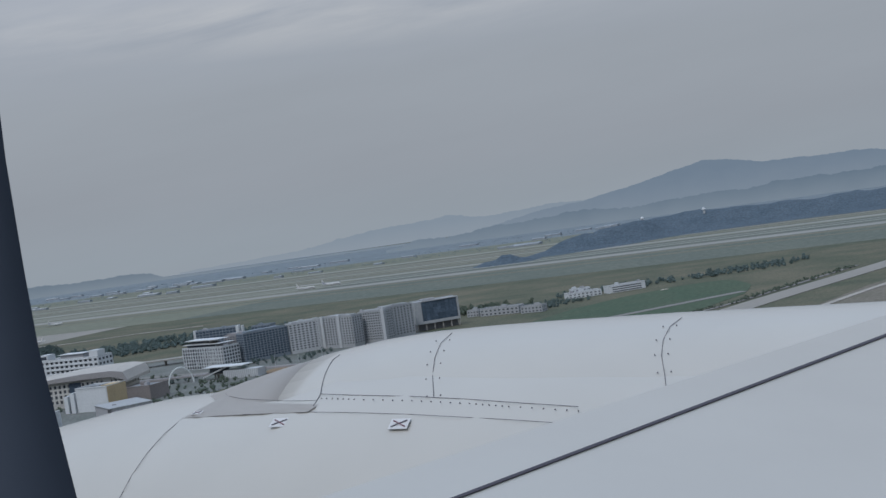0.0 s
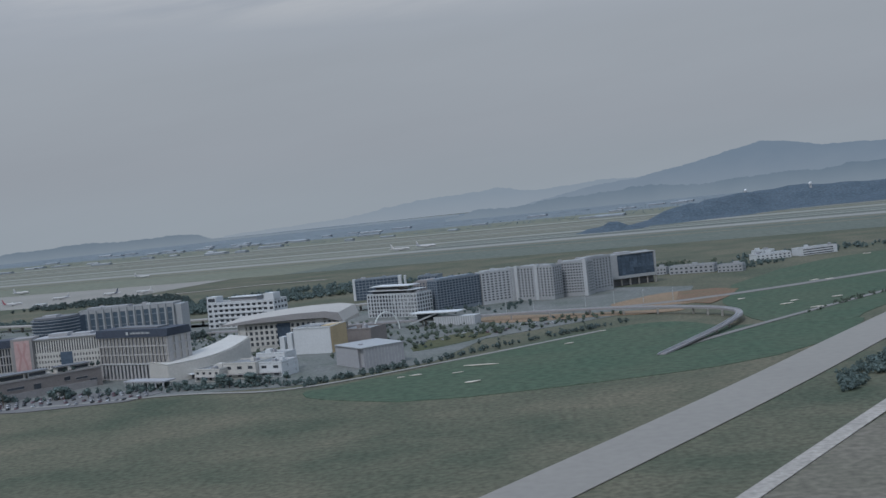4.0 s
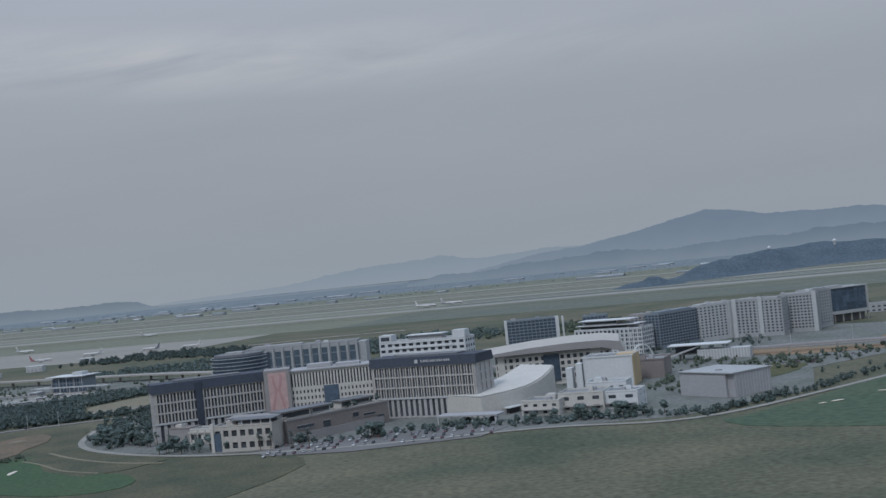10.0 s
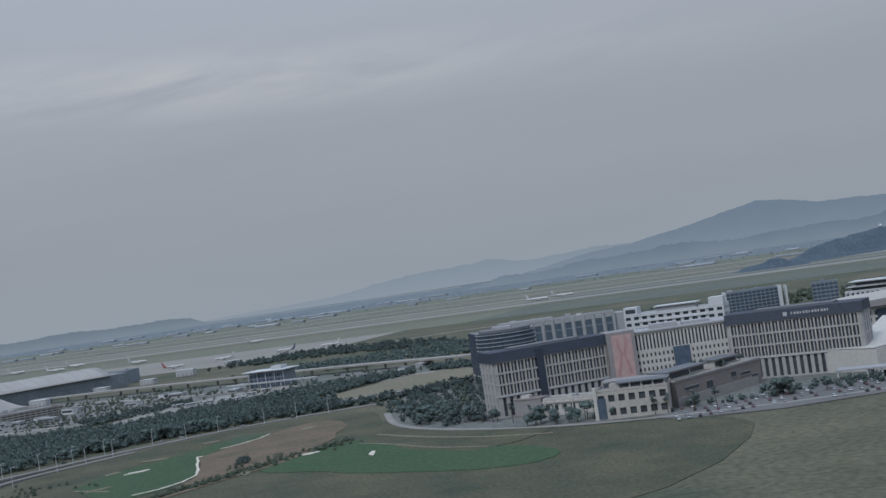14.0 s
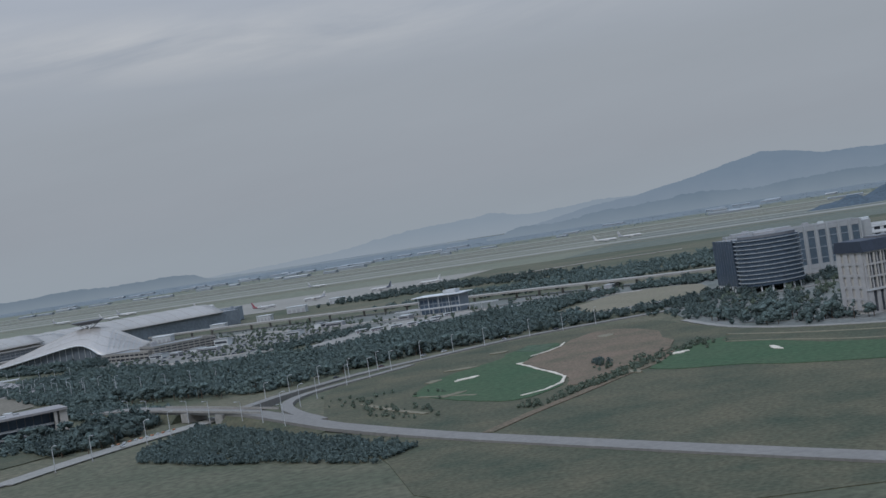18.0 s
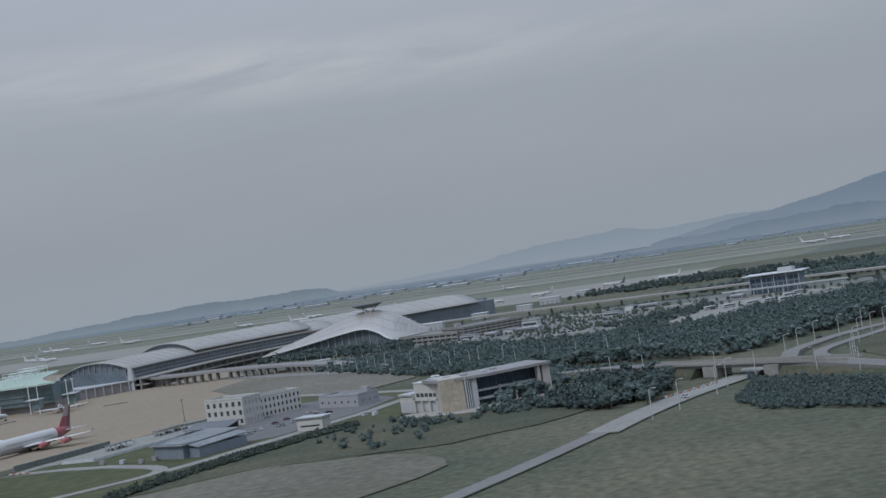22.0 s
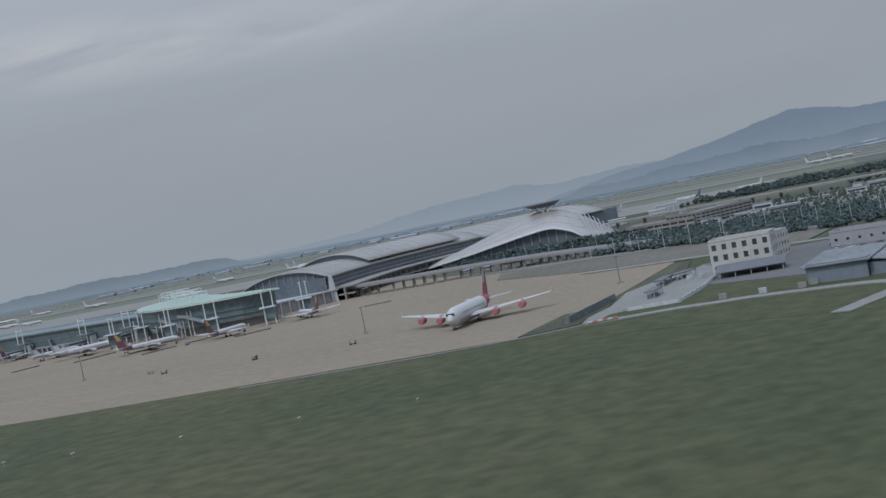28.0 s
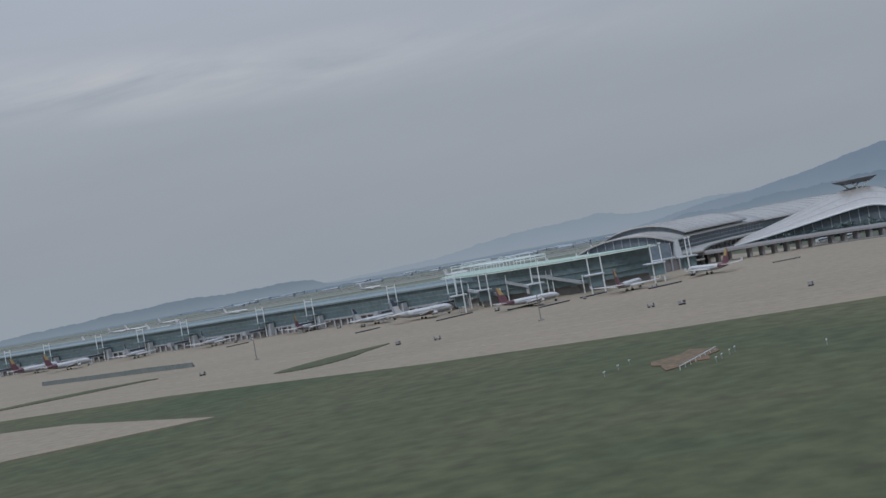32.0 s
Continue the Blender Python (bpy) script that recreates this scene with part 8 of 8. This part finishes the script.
sl = street_lamp()
LAMPS = []
for line, off, step in (([(-1107, 1172), (-1078, 1226), (-1010, 1292), (-928, 1333), (-846, 1352)], 7, 26), ([(-1182, 1208), (-1137, 1152), (-1100, 1105), (-1052, 1030)], 7.5, 24), ([(-1195, 1036), (-1160, 1080), (-1140, 1127)], 7, 22), ([(-1400, 1590), (-1330, 1500), (-1230, 1390), (-1120, 1340)], 12, 22), ([(-1390, 1570), (-1320, 1480), (-1225, 1375)], -12, 26), ([(-1092, 1108), (-1060, 1205), (-1015, 1275)], 7, 26), ([(-60, 1330), (-200, 1370), (-300, 1400)], 10, 30), ([(-1450, 1720), (-1360, 1640), (-1290, 1590)], 6, 22)):
    for a, b in zip(line, line[1:]):
        a, b = Vector(a), Vector(b)
        d = (b - a).normalized()
        for k in range(max(1, int((b - a).length / step))):
            p = a + d * (k * step + 5)
            LAMPS.append((p.x + d.y * off, p.y - d.x * off, math.degrees(math.atan2(d.x, -d.y)) + (0 if off < 0 else 180)))
for i, (x, y, yaw) in enumerate(LAMPS):
    m = place(x, y, 0, yaw)
    if i == 0:
        sl.matrix_basis = m
    else:
        copy_thing(sl, m)
for i, (x, y) in enumerate(((-1582, 1348), (-1746, 1431), (-1447, 1330), (-1905, 1560))):
    t = thing("floodlight_mast", "slim brown floodlight mast on the apron", "light mast", x, y, 0, 20, "floodlight masts on the apron")
    bm = bmesh.new()
    rod(bm, (0, 0, 0), (0, 0, 14), 0.36, 0.24, 6)
    part("mast", bm, "brown", t)
    part("base", boxes((-1.2, 1.2, -1.2, 1.2, 0, 0.8)), "concrete", t)
    part("lamp_bar", boxes((-0.9, 0.9, -0.2, 0.2, 13.6, 14.2)), "brown", t)
# antenna row and approach posts in the runway strip
t = thing("localizer_bar", "long white antenna bar on the grass", "antenna", -1752, 1126, 0, math.degrees(math.atan2(31, 19)))
part("rail", boxes((0, 36, -0.1, 0.1, 1.0, 1.2)), "steel", t)
for i in range(8):
    part("post", boxes((i * 4.9 + 0.4, i * 4.9 + 0.6, -0.1, 0.1, 0, 1.0)), "steel", t)
for i, (x, y) in enumerate(((-1769, 1143), (-1763, 1153), (-1758, 1161), (-1741, 1129), (-1738, 1134), (-1734, 1140), (-1731, 1145), (-1713, 1122), (-1687, 1107), (-1650, 1092), (-1612, 1078), (-1576, 1064))):
    t = thing("approach_post", "small white T-shaped post on the grass", "light post", x, y, 0, 65, "T posts on the runway strip")
    part("stem", boxes((-0.1, 0.1, -0.1, 0.1, 0, 1.3)), "galv", t)
    part("crossbar", boxes((-0.9, 0.9, -0.12, 0.12, 1.3, 1.54)), "steel", t)
# painted lines and ground gear on the apron
lines = bmesh.new()
for off in (22, 60, 105, 150):
    base = [(-1560, 1215), (-1640, 1240), (-1750, 1290), (-1850, 1350), (-1990, 1440), (-2200, 1560)]
    pts = [(x + SD.x * off, y + SD.y * off) for x, y in base]
    for (ax, ay), (bx, by) in zip(pts, pts[1:]):
        d = Vector((bx - ax, by - ay)).normalized()
        n = Vector((-d.y, d.x)) * 0.45
        lines.faces.new([lines.verts.new(q) for q in ((ax + n.x, ay + n.y, 0.06), (ax - n.x, ay - n.y, 0.06), (bx - n.x, by - n.y, 0.06), (bx + n.x, by + n.y, 0.06))])
tagged(part("apron_lines", lines, "faint", None), "worn pale guide lines on the apron", "marking", kind="structure")
for i, (x, y, yaw) in enumerate(((-1590, 1300, 20), (-1640, 1330, 60), (-1700, 1380, 10), (-1690, 1360, 30), (-1820, 1450, 70), (-1800, 1432, 15), (-1930, 1500, 40), (-1750, 1610, 30), (-1700, 1560, 80), (-1660, 1540, 10), (-1860, 1800, 30), (-1955, 1900, 60), (-1620, 1600, 10), (-1840, 1740, 45))):
    t = thing("ground_cart", "small low baggage cart on the apron", "cart", x, y, 0, yaw, "carts on the apron")
    part("bed", boxes((-1.6, 1.6, -0.9, 0.9, 0.6, 0.9)), "taupe", t)
    part("frame", boxes((-1.6, -1.45, -0.9, 0.9, 0.9, 2.0), (1.45, 1.6, -0.9, 0.9, 0.9, 2.0), (-1.6, 1.6, -0.9, 0.9, 2.0, 2.1)), "taupe", t)
    part("hitch", boxes((1.6, 3.0, -0.1, 0.1, 0.5, 0.65)), "galv", t)
    for a in (-1.1, 1.1):
        part("axle", boxes((a - 0.3, a + 0.3, -0.95, 0.95, 0, 0.6)), "tyre", t)


def dolly_train(x, y, yaw, n):
    t = thing("dolly_train", "dark row of flat baggage dollies on the apron", "baggage dollies", x, y, 0, yaw, "dolly rows at the gates")
    for i in range(n):
        d = part("dolly", boxes((i * 4.0, i * 4.0 + 3.4, -0.9, 0.9, 0.5, 0.8)), "slate", t)
        part("axle", boxes((i * 4 + 0.4, i * 4 + 0.9, -0.8, 0.8, 0, 0.5), (i * 4 + 2.5, i * 4 + 3.0, -0.8, 0.8, 0, 0.5)), "tyre", d)


for x, y, yaw, n in ((-1790, 1622, 42, 9), (-1745, 1590, 40, 8), (-1730, 1552, 38, 7), (-1700, 1575, 35, 6), (-1845, 1660, 44, 6), (-1665, 1535, 30, 7), (-1575, 1572, 10, 5), (-1955, 1830, 45, 6)):
    dolly_train(x, y, yaw, n)


# ---- vehicles ----
def car(label, paint, group="parked cars"):
    t = thing("car", label, "car", 0, 0, 0, 0, group)
    bm = bmesh.new()
    tube(bm, [[(x, -w, z0), (x, w, z0), (x, w, z1), (x, -w, z1)] for x, w, z0, z1 in ((-2.2, 0.8, 0.4, 0.85), (-1.9, 0.9, 0.3, 0.95), (1.7, 0.9, 0.3, 0.9), (2.2, 0.78, 0.4, 0.7))])
    part("body", bm, paint, t)
    bm = bmesh.new()
    tube(bm, [[(a, -w, z), (b, -w, z), (b, w, z), (a, w, z)] for z, a, b, w in ((0.9, -1.7, 1.0, 0.84), (1.45, -1.2, 0.3, 0.68))])
    part("cabin", bm, "window", t)
    part("roof", boxes((-1.2, 0.3, -0.68, 0.68, 1.45, 1.5)), paint, t)
    for x in (-1.35, 1.35):
        for y in (-0.82, 0.82):
            bm = bmesh.new()
            rod(bm, (x, y - 0.1, 0.33), (x, y + 0.1, 0.33), 0.33, 0.33, 8)
            part("wheel", bm, "tyre", t)
    return t


CARS = [car("white car parked in the open", "white"), car("silver-grey car parked in the open", "grey"), car("black car parked in the open", "tyre"), car("dark red car parked in the open", "wine")]
PARK = scatter([(-1392, 1180), (-1400, 1215), (-1370, 1240), (-1350, 1290), (-1335, 1300), (-1345, 1220)], 22, rnd) + scatter([(-380, 1150), (-260, 1200), (-120, 1280), (-250, 1260)], 30, rnd) + [(-655 + 6.2 * a + 1.5 * b, 1014 + 13 * b + 0.9 * a * (a < 14) + rnd.uniform(-0.6, 0.6)) for b in range(4) for a in range(24) if rnd.random() < 0.72]
ROADCARS = [(-1060, 1252), (-1030, 1278), (-985, 1312), (-940, 1330), (-900, 1342), (-1120, 1132), (-1165, 1086), (-1000, 1305)]
for i, (x, y) in enumerate(PARK + ROADCARS):
    m = place(x, y, 0.35 if i < 22 else (0.0 if i < 52 else 0.3 if i < len(PARK) else 0.5), rnd.choice((25, 205, 115, 40)) if i < 52 or i >= len(PARK) else rnd.choice((80, 260)))
    if i < 4:
        CARS[i].matrix_basis = m
    else:
        copy_thing(CARS[i % 4], m)
bm_l, bm_d = bmesh.new(), bmesh.new()
for a in range(26):
    for b in range(24):
        if rnd.random() < 0.45:
            x, y = -1320 + a * 9.2 + rnd.uniform(-1, 1), 1655 + b * 10.5 - a * 2.4 + rnd.uniform(-0.5, 0.5)
            m = Matrix.Translation((x, y, 0.3)) @ Matrix.Rotation(radians(65 + rnd.uniform(-3, 3)), 4, "Z")
            tgt = bm_l if rnd.random() < 0.45 else bm_d
            box(tgt, -2.2, 2.2, -0.9, 0.9, 0.3, 0.9, m)
            box(tgt, -1.4, 0.8, -0.8, 0.8, 0.9, 1.45, m)
tagged(part("parked_cars", bm_l, "grey", None), "rows of pale parked cars", "cars", kind="stuff")
tagged(part("parked_cars", bm_d, "dark", None), "rows of dark parked cars", "cars", kind="stuff")


def bus():
    t = thing("bus", "white coach with a dark window band", "bus", 0, 0, 0, 0, "coaches in the bus park")
    part("body", boxes((-5.8, 5.8, -1.25, 1.25, 0.4, 3.3)), "white", t)
    part("window_band", boxes((-5.6, 5.86, -1.3, 1.3, 1.6, 2.6)), "window", t)
    part("stripe", boxes((-5.82, 5.5, -1.31, 1.31, 0.8, 1.1)), "wine", t)
    part("roof_unit", boxes((-2, 2, -0.8, 0.8, 3.3, 3.6)), "pale", t)
    for x in (-3.8, 3.8):
        for y in (-1.15, 1.15):
            bm = bmesh.new()
            rod(bm, (x, y - 0.15, 0.5), (x, y + 0.15, 0.5), 0.5, 0.5, 8)
            part("wheel", bm, "tyre", t)
    return t


bs = bus()
for i, (x, y) in enumerate(((-1035, 1624), (-1016, 1620), (-991, 1606), (-1000, 1622), (-976, 1650), (-962, 1672), (-1050, 1632), (-980, 1610), (-1480, 1735), (-1465, 1722))):
    m = place(x, y, 0.3, 20 + (i % 3) * 4)
    if i == 0:
        bs.matrix_basis = m
    else:
        copy_thing(bs, m)

# barriers of the road works by the side road, and at the tip of the service yard
BARRIERS = [(-1172 + i * 2.5, 1094 + i * 2.45, 0.4, 52, "barriers of the road works") for i in range(12)] + [(-1499 + i * 1.9, 1170.5 - i * 0.5, 0.55, -15, "barriers at the service yard") for i in range(6)]
for i, (x, y, z, yaw, grp) in enumerate(BARRIERS):
    t = thing("road_barrier", "red and white plastic road barrier", "barrier", x, y, z, yaw, grp)
    part("block", boxes((-0.9, 0.9, -0.25, 0.25, 0, 0.9)), "orange" if i % 2 else "white", t)
    part("foot", boxes((-1.0, 1.0, -0.4, 0.4, 0, 0.2)), "tyre", t)

# pale flat halls past the parking decks
for x, y, w, h in ((-1322, 2006, 24, 8), (-1264, 2114, 20, 7), (-1170, 2240, 28, 9), (-1112, 2340, 22, 8), (-1205, 2150, 20, 7)):
    t = thing("freight_hall", "long white flat-roofed hall beyond the parking decks", "hall", x, y, 0, -12, "white halls past the parking")
    part("wall", boxes((0, w, 0, 14, 0, h)), "pale", t)
    part("roof", boxes((-0.6, w + 0.6, -0.6, 14.6, h, h + 0.7)), "white", t)
    for i in range(4):
        part("gate", boxes((1.5 + i * w / 4, w / 4 - 1 + i * w / 4, -0.15, 0.05, 0.2, h * 0.6)), "grey", t)

# small houses and booths round the station
br = random.Random(31)
for i in range(14):
    x, y = br.uniform(-1280, -780), 0
    y = 1640 - (x + 900) * 0.36 + br.uniform(-60, 90)
    w, d, h = br.uniform(9, 26), br.uniform(7, 14), br.uniform(3.6, 7)
    t = thing("station_house", ("low white house with a flat roof by the station", "grey hut with a dark window band by the station")[i % 2], "building", x, y, 0, br.choice((-25, -30, 60)), "low houses round the station")
    part("body", boxes((0, w, 0, d, 0, h)), ("white", "grey")[i % 2], t)
    part("roof", boxes((-0.5, w + 0.5, -0.5, d + 0.5, h, h + 0.5)), ("roofgrey", "pale")[i % 2], t)
    part("window_band", boxes((1, w - 1, -0.12, 0.05, h * 0.35, h * 0.7)), "window", t)

# ---- distant buildings beyond the runways ----
hr = random.Random(5)
FARB = []
for s0, s1, a0, a1, n in ((690, 760, -900, 2800, 6), (900, 1000, -1500, 2600, 18), (1300, 1500, -1700, 3000, 22), (1700, 1950, -1500, 3200, 18)):
    for _ in range(n):
        p = Vector((-382, 3518)) + FL * hr.uniform(a0, a1) + SD * hr.uniform(s0, s1)
        FARB.append((p.x, p.y, hr.uniform(30, 110), hr.uniform(18, 34), hr.uniform(4.5, 8)))
for i, (x, y, w, d, h) in enumerate(FARB):
    t = thing("far_building", ("long pale shed beyond the far runway", "low white hall beyond the far runway", "grey block in the distant haze")[i % 3], "building", x, y, 0, -23, "distant buildings")
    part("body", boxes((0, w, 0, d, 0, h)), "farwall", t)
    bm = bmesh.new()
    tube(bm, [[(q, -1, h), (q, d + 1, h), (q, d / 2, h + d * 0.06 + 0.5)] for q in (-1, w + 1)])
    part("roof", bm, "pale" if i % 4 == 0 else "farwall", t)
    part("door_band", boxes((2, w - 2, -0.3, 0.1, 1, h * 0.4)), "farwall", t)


# ---- the aircraft that carries the viewer, where it is at the start ----
def own_aircraft():
    t = thing("jet_wing", "white wing and engine cowl of a jet airliner in flight", "aircraft", 0, 0)
    t.matrix_basis = Matrix(((0.98937, 0.14093, 0.03585, 0), (0.03192, 0.03005, -0.99904, 0), (-0.14188, 0.98956, 0.02523, 140.21 * K), (0, 0, 0, 1)))
    nose = Vector((-0.8992, -0.0877, -0.4286)).normalized()
    side = nose.cross(Vector((-0.142, 0.99, 0.025))).normalized()
    top = side.cross(nose).normalized()

    def at(x, y, depth):
        """A point that far ahead on the sight line of slope x, y."""
        return Vector((x * depth, y * depth, -depth))

    cowl_axis, pod_axis = at(0.0534, -0.303, 8.0), at(0.0534, -0.211, 8.0)

    def turned(name, axis, prof, material_, label="", n=56):
        bm = bmesh.new()
        tube(bm, [[axis + nose * s + (side * math.cos(6.28318 * i / n) + top * math.sin(6.28318 * i / n)) * r for i in range(n)] for s, r in prof])
        return smooth(part(name, bm, material_, t, label))

    COWL = [(-3.6, 1.78), (-1.0, 1.82), (0.2, 1.83), (0.75, 1.8), (1.21, 1.70), (1.76, 1.62), (2.1, 1.585), (2.55, 1.555), (3.0, 1.49), (3.5, 1.40), (4.0, 1.30), (4.4, 1.16), (4.5, 1.0)]
    POD = [(-3.6, 1.18), (-2.4, 1.19), (-1.2, 1.205), (-0.4, 1.205), (0.0, 1.2), (0.4, 1.188), (0.75, 1.16), (1.05, 1.115), (1.27, 1.075)]
    turned("engine_cowl", cowl_axis, COWL, "jetwhite")
    turned("pylon_fairing", pod_axis, POD, "jetwhite")
    turned("fairing_nose", pod_axis, [(1.27, 1.07), (1.6, 1.0), (1.9, 0.93), (2.2, 0.85), (2.5, 0.74), (2.7, 0.6), (2.8, 0.3)], "jetgrey", "pale grey fairing nose")

    def radius(prof, s):
        return lerp(s, [p[0] for p in prof], [p[1] for p in prof])

    def inside(p, axis, prof):
        v = p - axis
        s = v.dot(nose)
        if s < prof[0][0] or s > prof[-1][0]:
            return False
        return (v - nose * s).length < radius(prof, s)

    NOSE = [(1.27, 1.07), (1.6, 1.0), (1.9, 0.93), (2.2, 0.85), (2.5, 0.74), (2.7, 0.6), (2.8, 0.3)]

    def skin(x, y, lift=0.0):
        """The point of the cowl or the fairing that a sight line of slope x, y meets first."""
        for i in range(400):
            d = 3.0 + i * 0.025
            p = at(x, y, d)
            if inside(p, cowl_axis, COWL) or inside(p, pod_axis, POD) or inside(p, pod_axis, NOSE):
                return at(x, y, d - 0.02 - lift)
        return None

    def run(knots, n):
        """Even steps along a line of knots."""
        xs = [k[0] for k in knots]
        ys = [k[1] for k in knots]
        t_ = [i / (len(knots) - 1) for i in range(len(knots))]
        return [(lerp(i / n, t_, xs), lerp(i / n, t_, ys)) for i in range(n + 1)]

    def skin_seam(knots, n=24, thick=0.0017):
        bm = bmesh.new()
        pts = [p for p in [skin(x, y) for x, y in run(knots, n)] if p]
        for p, q in zip(pts, pts[1:]):
            rod(bm, p, q, thick, thick, 4)
        part("seam", bm, "seam", t)

    # lower panel of the fairing, pale grey like its nose
    up = run([(-0.1760, -0.1175), (-0.1700, -0.1212), (-0.1431, -0.1243), (-0.1012, -0.1252)], 16)
    dn = run([(-0.2118, -0.1366), (-0.1640, -0.1338), (-0.1100, -0.1315)], 16)
    bm = bmesh.new()
    rows = []
    for k in range(6):
        rows.append([bm.verts.new(skin(u[0] + (d[0] - u[0]) * k / 5, u[1] + (d[1] - u[1]) * k / 5, 0.004) or at(u[0], u[1], 8.0)) for u, d in zip(up, dn)])
    for ra, rb in zip(rows, rows[1:]):
        for i in range(16):
            bm.faces.new((ra[i], ra[i + 1], rb[i + 1], rb[i]))
    smooth(part("fairing_panel", bm, "jetgrey", t, "pale grey panel below the fairing nose"))
    LOW = [(-0.2118, -0.1366), (-0.1640, -0.1338), (-0.1100, -0.1315), (-0.0725, -0.1320), (-0.0256, -0.1334), (0.0533, -0.1376), (0.12, -0.1420)]
    SIDE = [(-0.0992, -0.1169), (-0.0725, -0.1178), (-0.0256, -0.1187), (0.0214, -0.1211), (0.0533, -0.1234), (0.11, -0.1270)]
    skin_seam(LOW, 40, 0.0014)
    skin_seam([(-0.2118, -0.1366), (-0.2268, -0.1494), (-0.2406, -0.1647), (-0.254, -0.184), (-0.264, -0.2028), (-0.2725, -0.222)], 30, 0.0018)
    skin_seam(SIDE, 36)
    skin_seam([(-0.0842, -0.085), (-0.0903, -0.0896), (-0.0959, -0.1000), (-0.0983, -0.1084), (-0.1001, -0.1178), (-0.1044, -0.1249), (-0.1100, -0.1315)], 20, 0.0022)
    skin_seam([(-0.1770, -0.116), (-0.1757, -0.1185), (-0.1631, -0.1210), (-0.1302, -0.1225), (-0.1030, -0.1222)], 20, 0.0012)
    HOOPS = [[(0.0073, -0.0672), (-0.0021, -0.0756), (-0.0068, -0.0873), (-0.0087, -0.1014), (-0.0077, -0.1187)], [(0.1943, -0.0546), (0.1844, -0.062), (0.1790, -0.073), (0.1776, -0.0850), (0.1800, -0.0995), (0.182, -0.115)]]
    for h in HOOPS:
        skin_seam(h, 20)

    def rivet(x, y):
        p, q = skin(x, y), skin(x, y, 0.004)
        if not p:
            return
        bm = bmesh.new()
        rod(bm, p, q, 0.0046, 0.0046, 6)
        part("rivet", bm, "seam", t)

    for x, y in run([(k[0], k[1] - 0.0035) for k in SIDE], 30):
        rivet(x, y)
    for h in HOOPS:
        for x, y in run(h, 5)[1:]:
            rivet(x - 0.0055, y)
            rivet(x + 0.0055, y + 0.001)
    # no-step marks on the cowl
    for x, y in ((-0.1331, -0.1404), (-0.0357, -0.1413), (-0.2000, -0.1325)):
        p = skin(x, y, 0.002)
        v = p - cowl_axis
        s = v.dot(nose)
        out = (v - nose * s).normalized()
        along = nose.cross(out).normalized()
        k = 0.82 if x > -0.19 else 0.5
        bm = bmesh.new()
        vs = [bm.verts.new(p + nose * a * k + along * c * k + out * o) for o in (0, 0.003) for a, c in ((-0.075, -0.05), (0.075, -0.05), (0.075, 0.05), (-0.075, 0.05))]
        for q in ((0, 1, 2, 3), (4, 5, 6, 7), (0, 1, 5, 4), (1, 2, 6, 5), (2, 3, 7, 6), (3, 0, 4, 7)):
            bm.faces.new([vs[i] for i in q])
        plate = part("no_step_plate", bm, "paint", t)
        for d in (-1, 1):
            bm = bmesh.new()
            rod(bm, p + (nose * 0.055 + along * 0.03 * d) * k + out * 0.005, p - (nose * 0.055 + along * 0.03 * d) * k + out * 0.005, 0.0055 * k, 0.0055 * k, 4)
            part("cross", bm, "wine" if d > 0 else "seam", plate)
    # wing
    A, B, C = at(-0.17, -0.222, 3.0), at(0.43, -0.03, 7.6), at(0.47, -0.24, 3.2)
    nrm = (B - A).cross(C - A).normalized()
    if nrm.y < 0:
        nrm = -nrm

    def on_wing(x, y, lift=0.0):
        w = Vector((x, y, -1))
        return w * ((A + nrm * lift).dot(nrm) / w.dot(nrm))
    D = on_wing(0.1, -0.27)
    down = Vector((0.03, -0.25, 0))
    bm = bmesh.new()
    hi = [bm.verts.new(p) for p in (D, C, B, A)]
    lo = [bm.verts.new(p + down) for p in (D, C, B, A)]
    bm.faces.new(hi)
    bm.faces.new(lo[::-1])
    for i in range(4):
        bm.faces.new((hi[i], lo[i], lo[(i + 1) % 4], hi[(i + 1) % 4]))
    part("wing", bm, "jetwhite", t)
    bm = bmesh.new()
    rod(bm, on_wing(0.0, -0.204, 0.004), on_wing(0.372, -0.0645, 0.004), 0.0058, 0.009, 4)
    part("slat_gap", bm, "seam", t)
    # edge of the cabin window
    bm = bmesh.new()
    right = [(-0.375, 0.22), (-0.36, 0.1), (-0.345, 0.01), (-0.333, -0.055), (-0.315, -0.124), (-0.295, -0.203), (-0.28, -0.26)]
    tube(bm, [[at(x, y, 0.30), at(x - 0.058 - 0.01 * i, y, 0.30), at(x - 0.058 - 0.01 * i, y, 0.36), at(x - 0.01, y, 0.37)] for i, (x, y) in enumerate(right)])
    smooth(part("window_surround", bm, "dark", t, "dark rubber edge of the cabin window"))


own_aircraft()
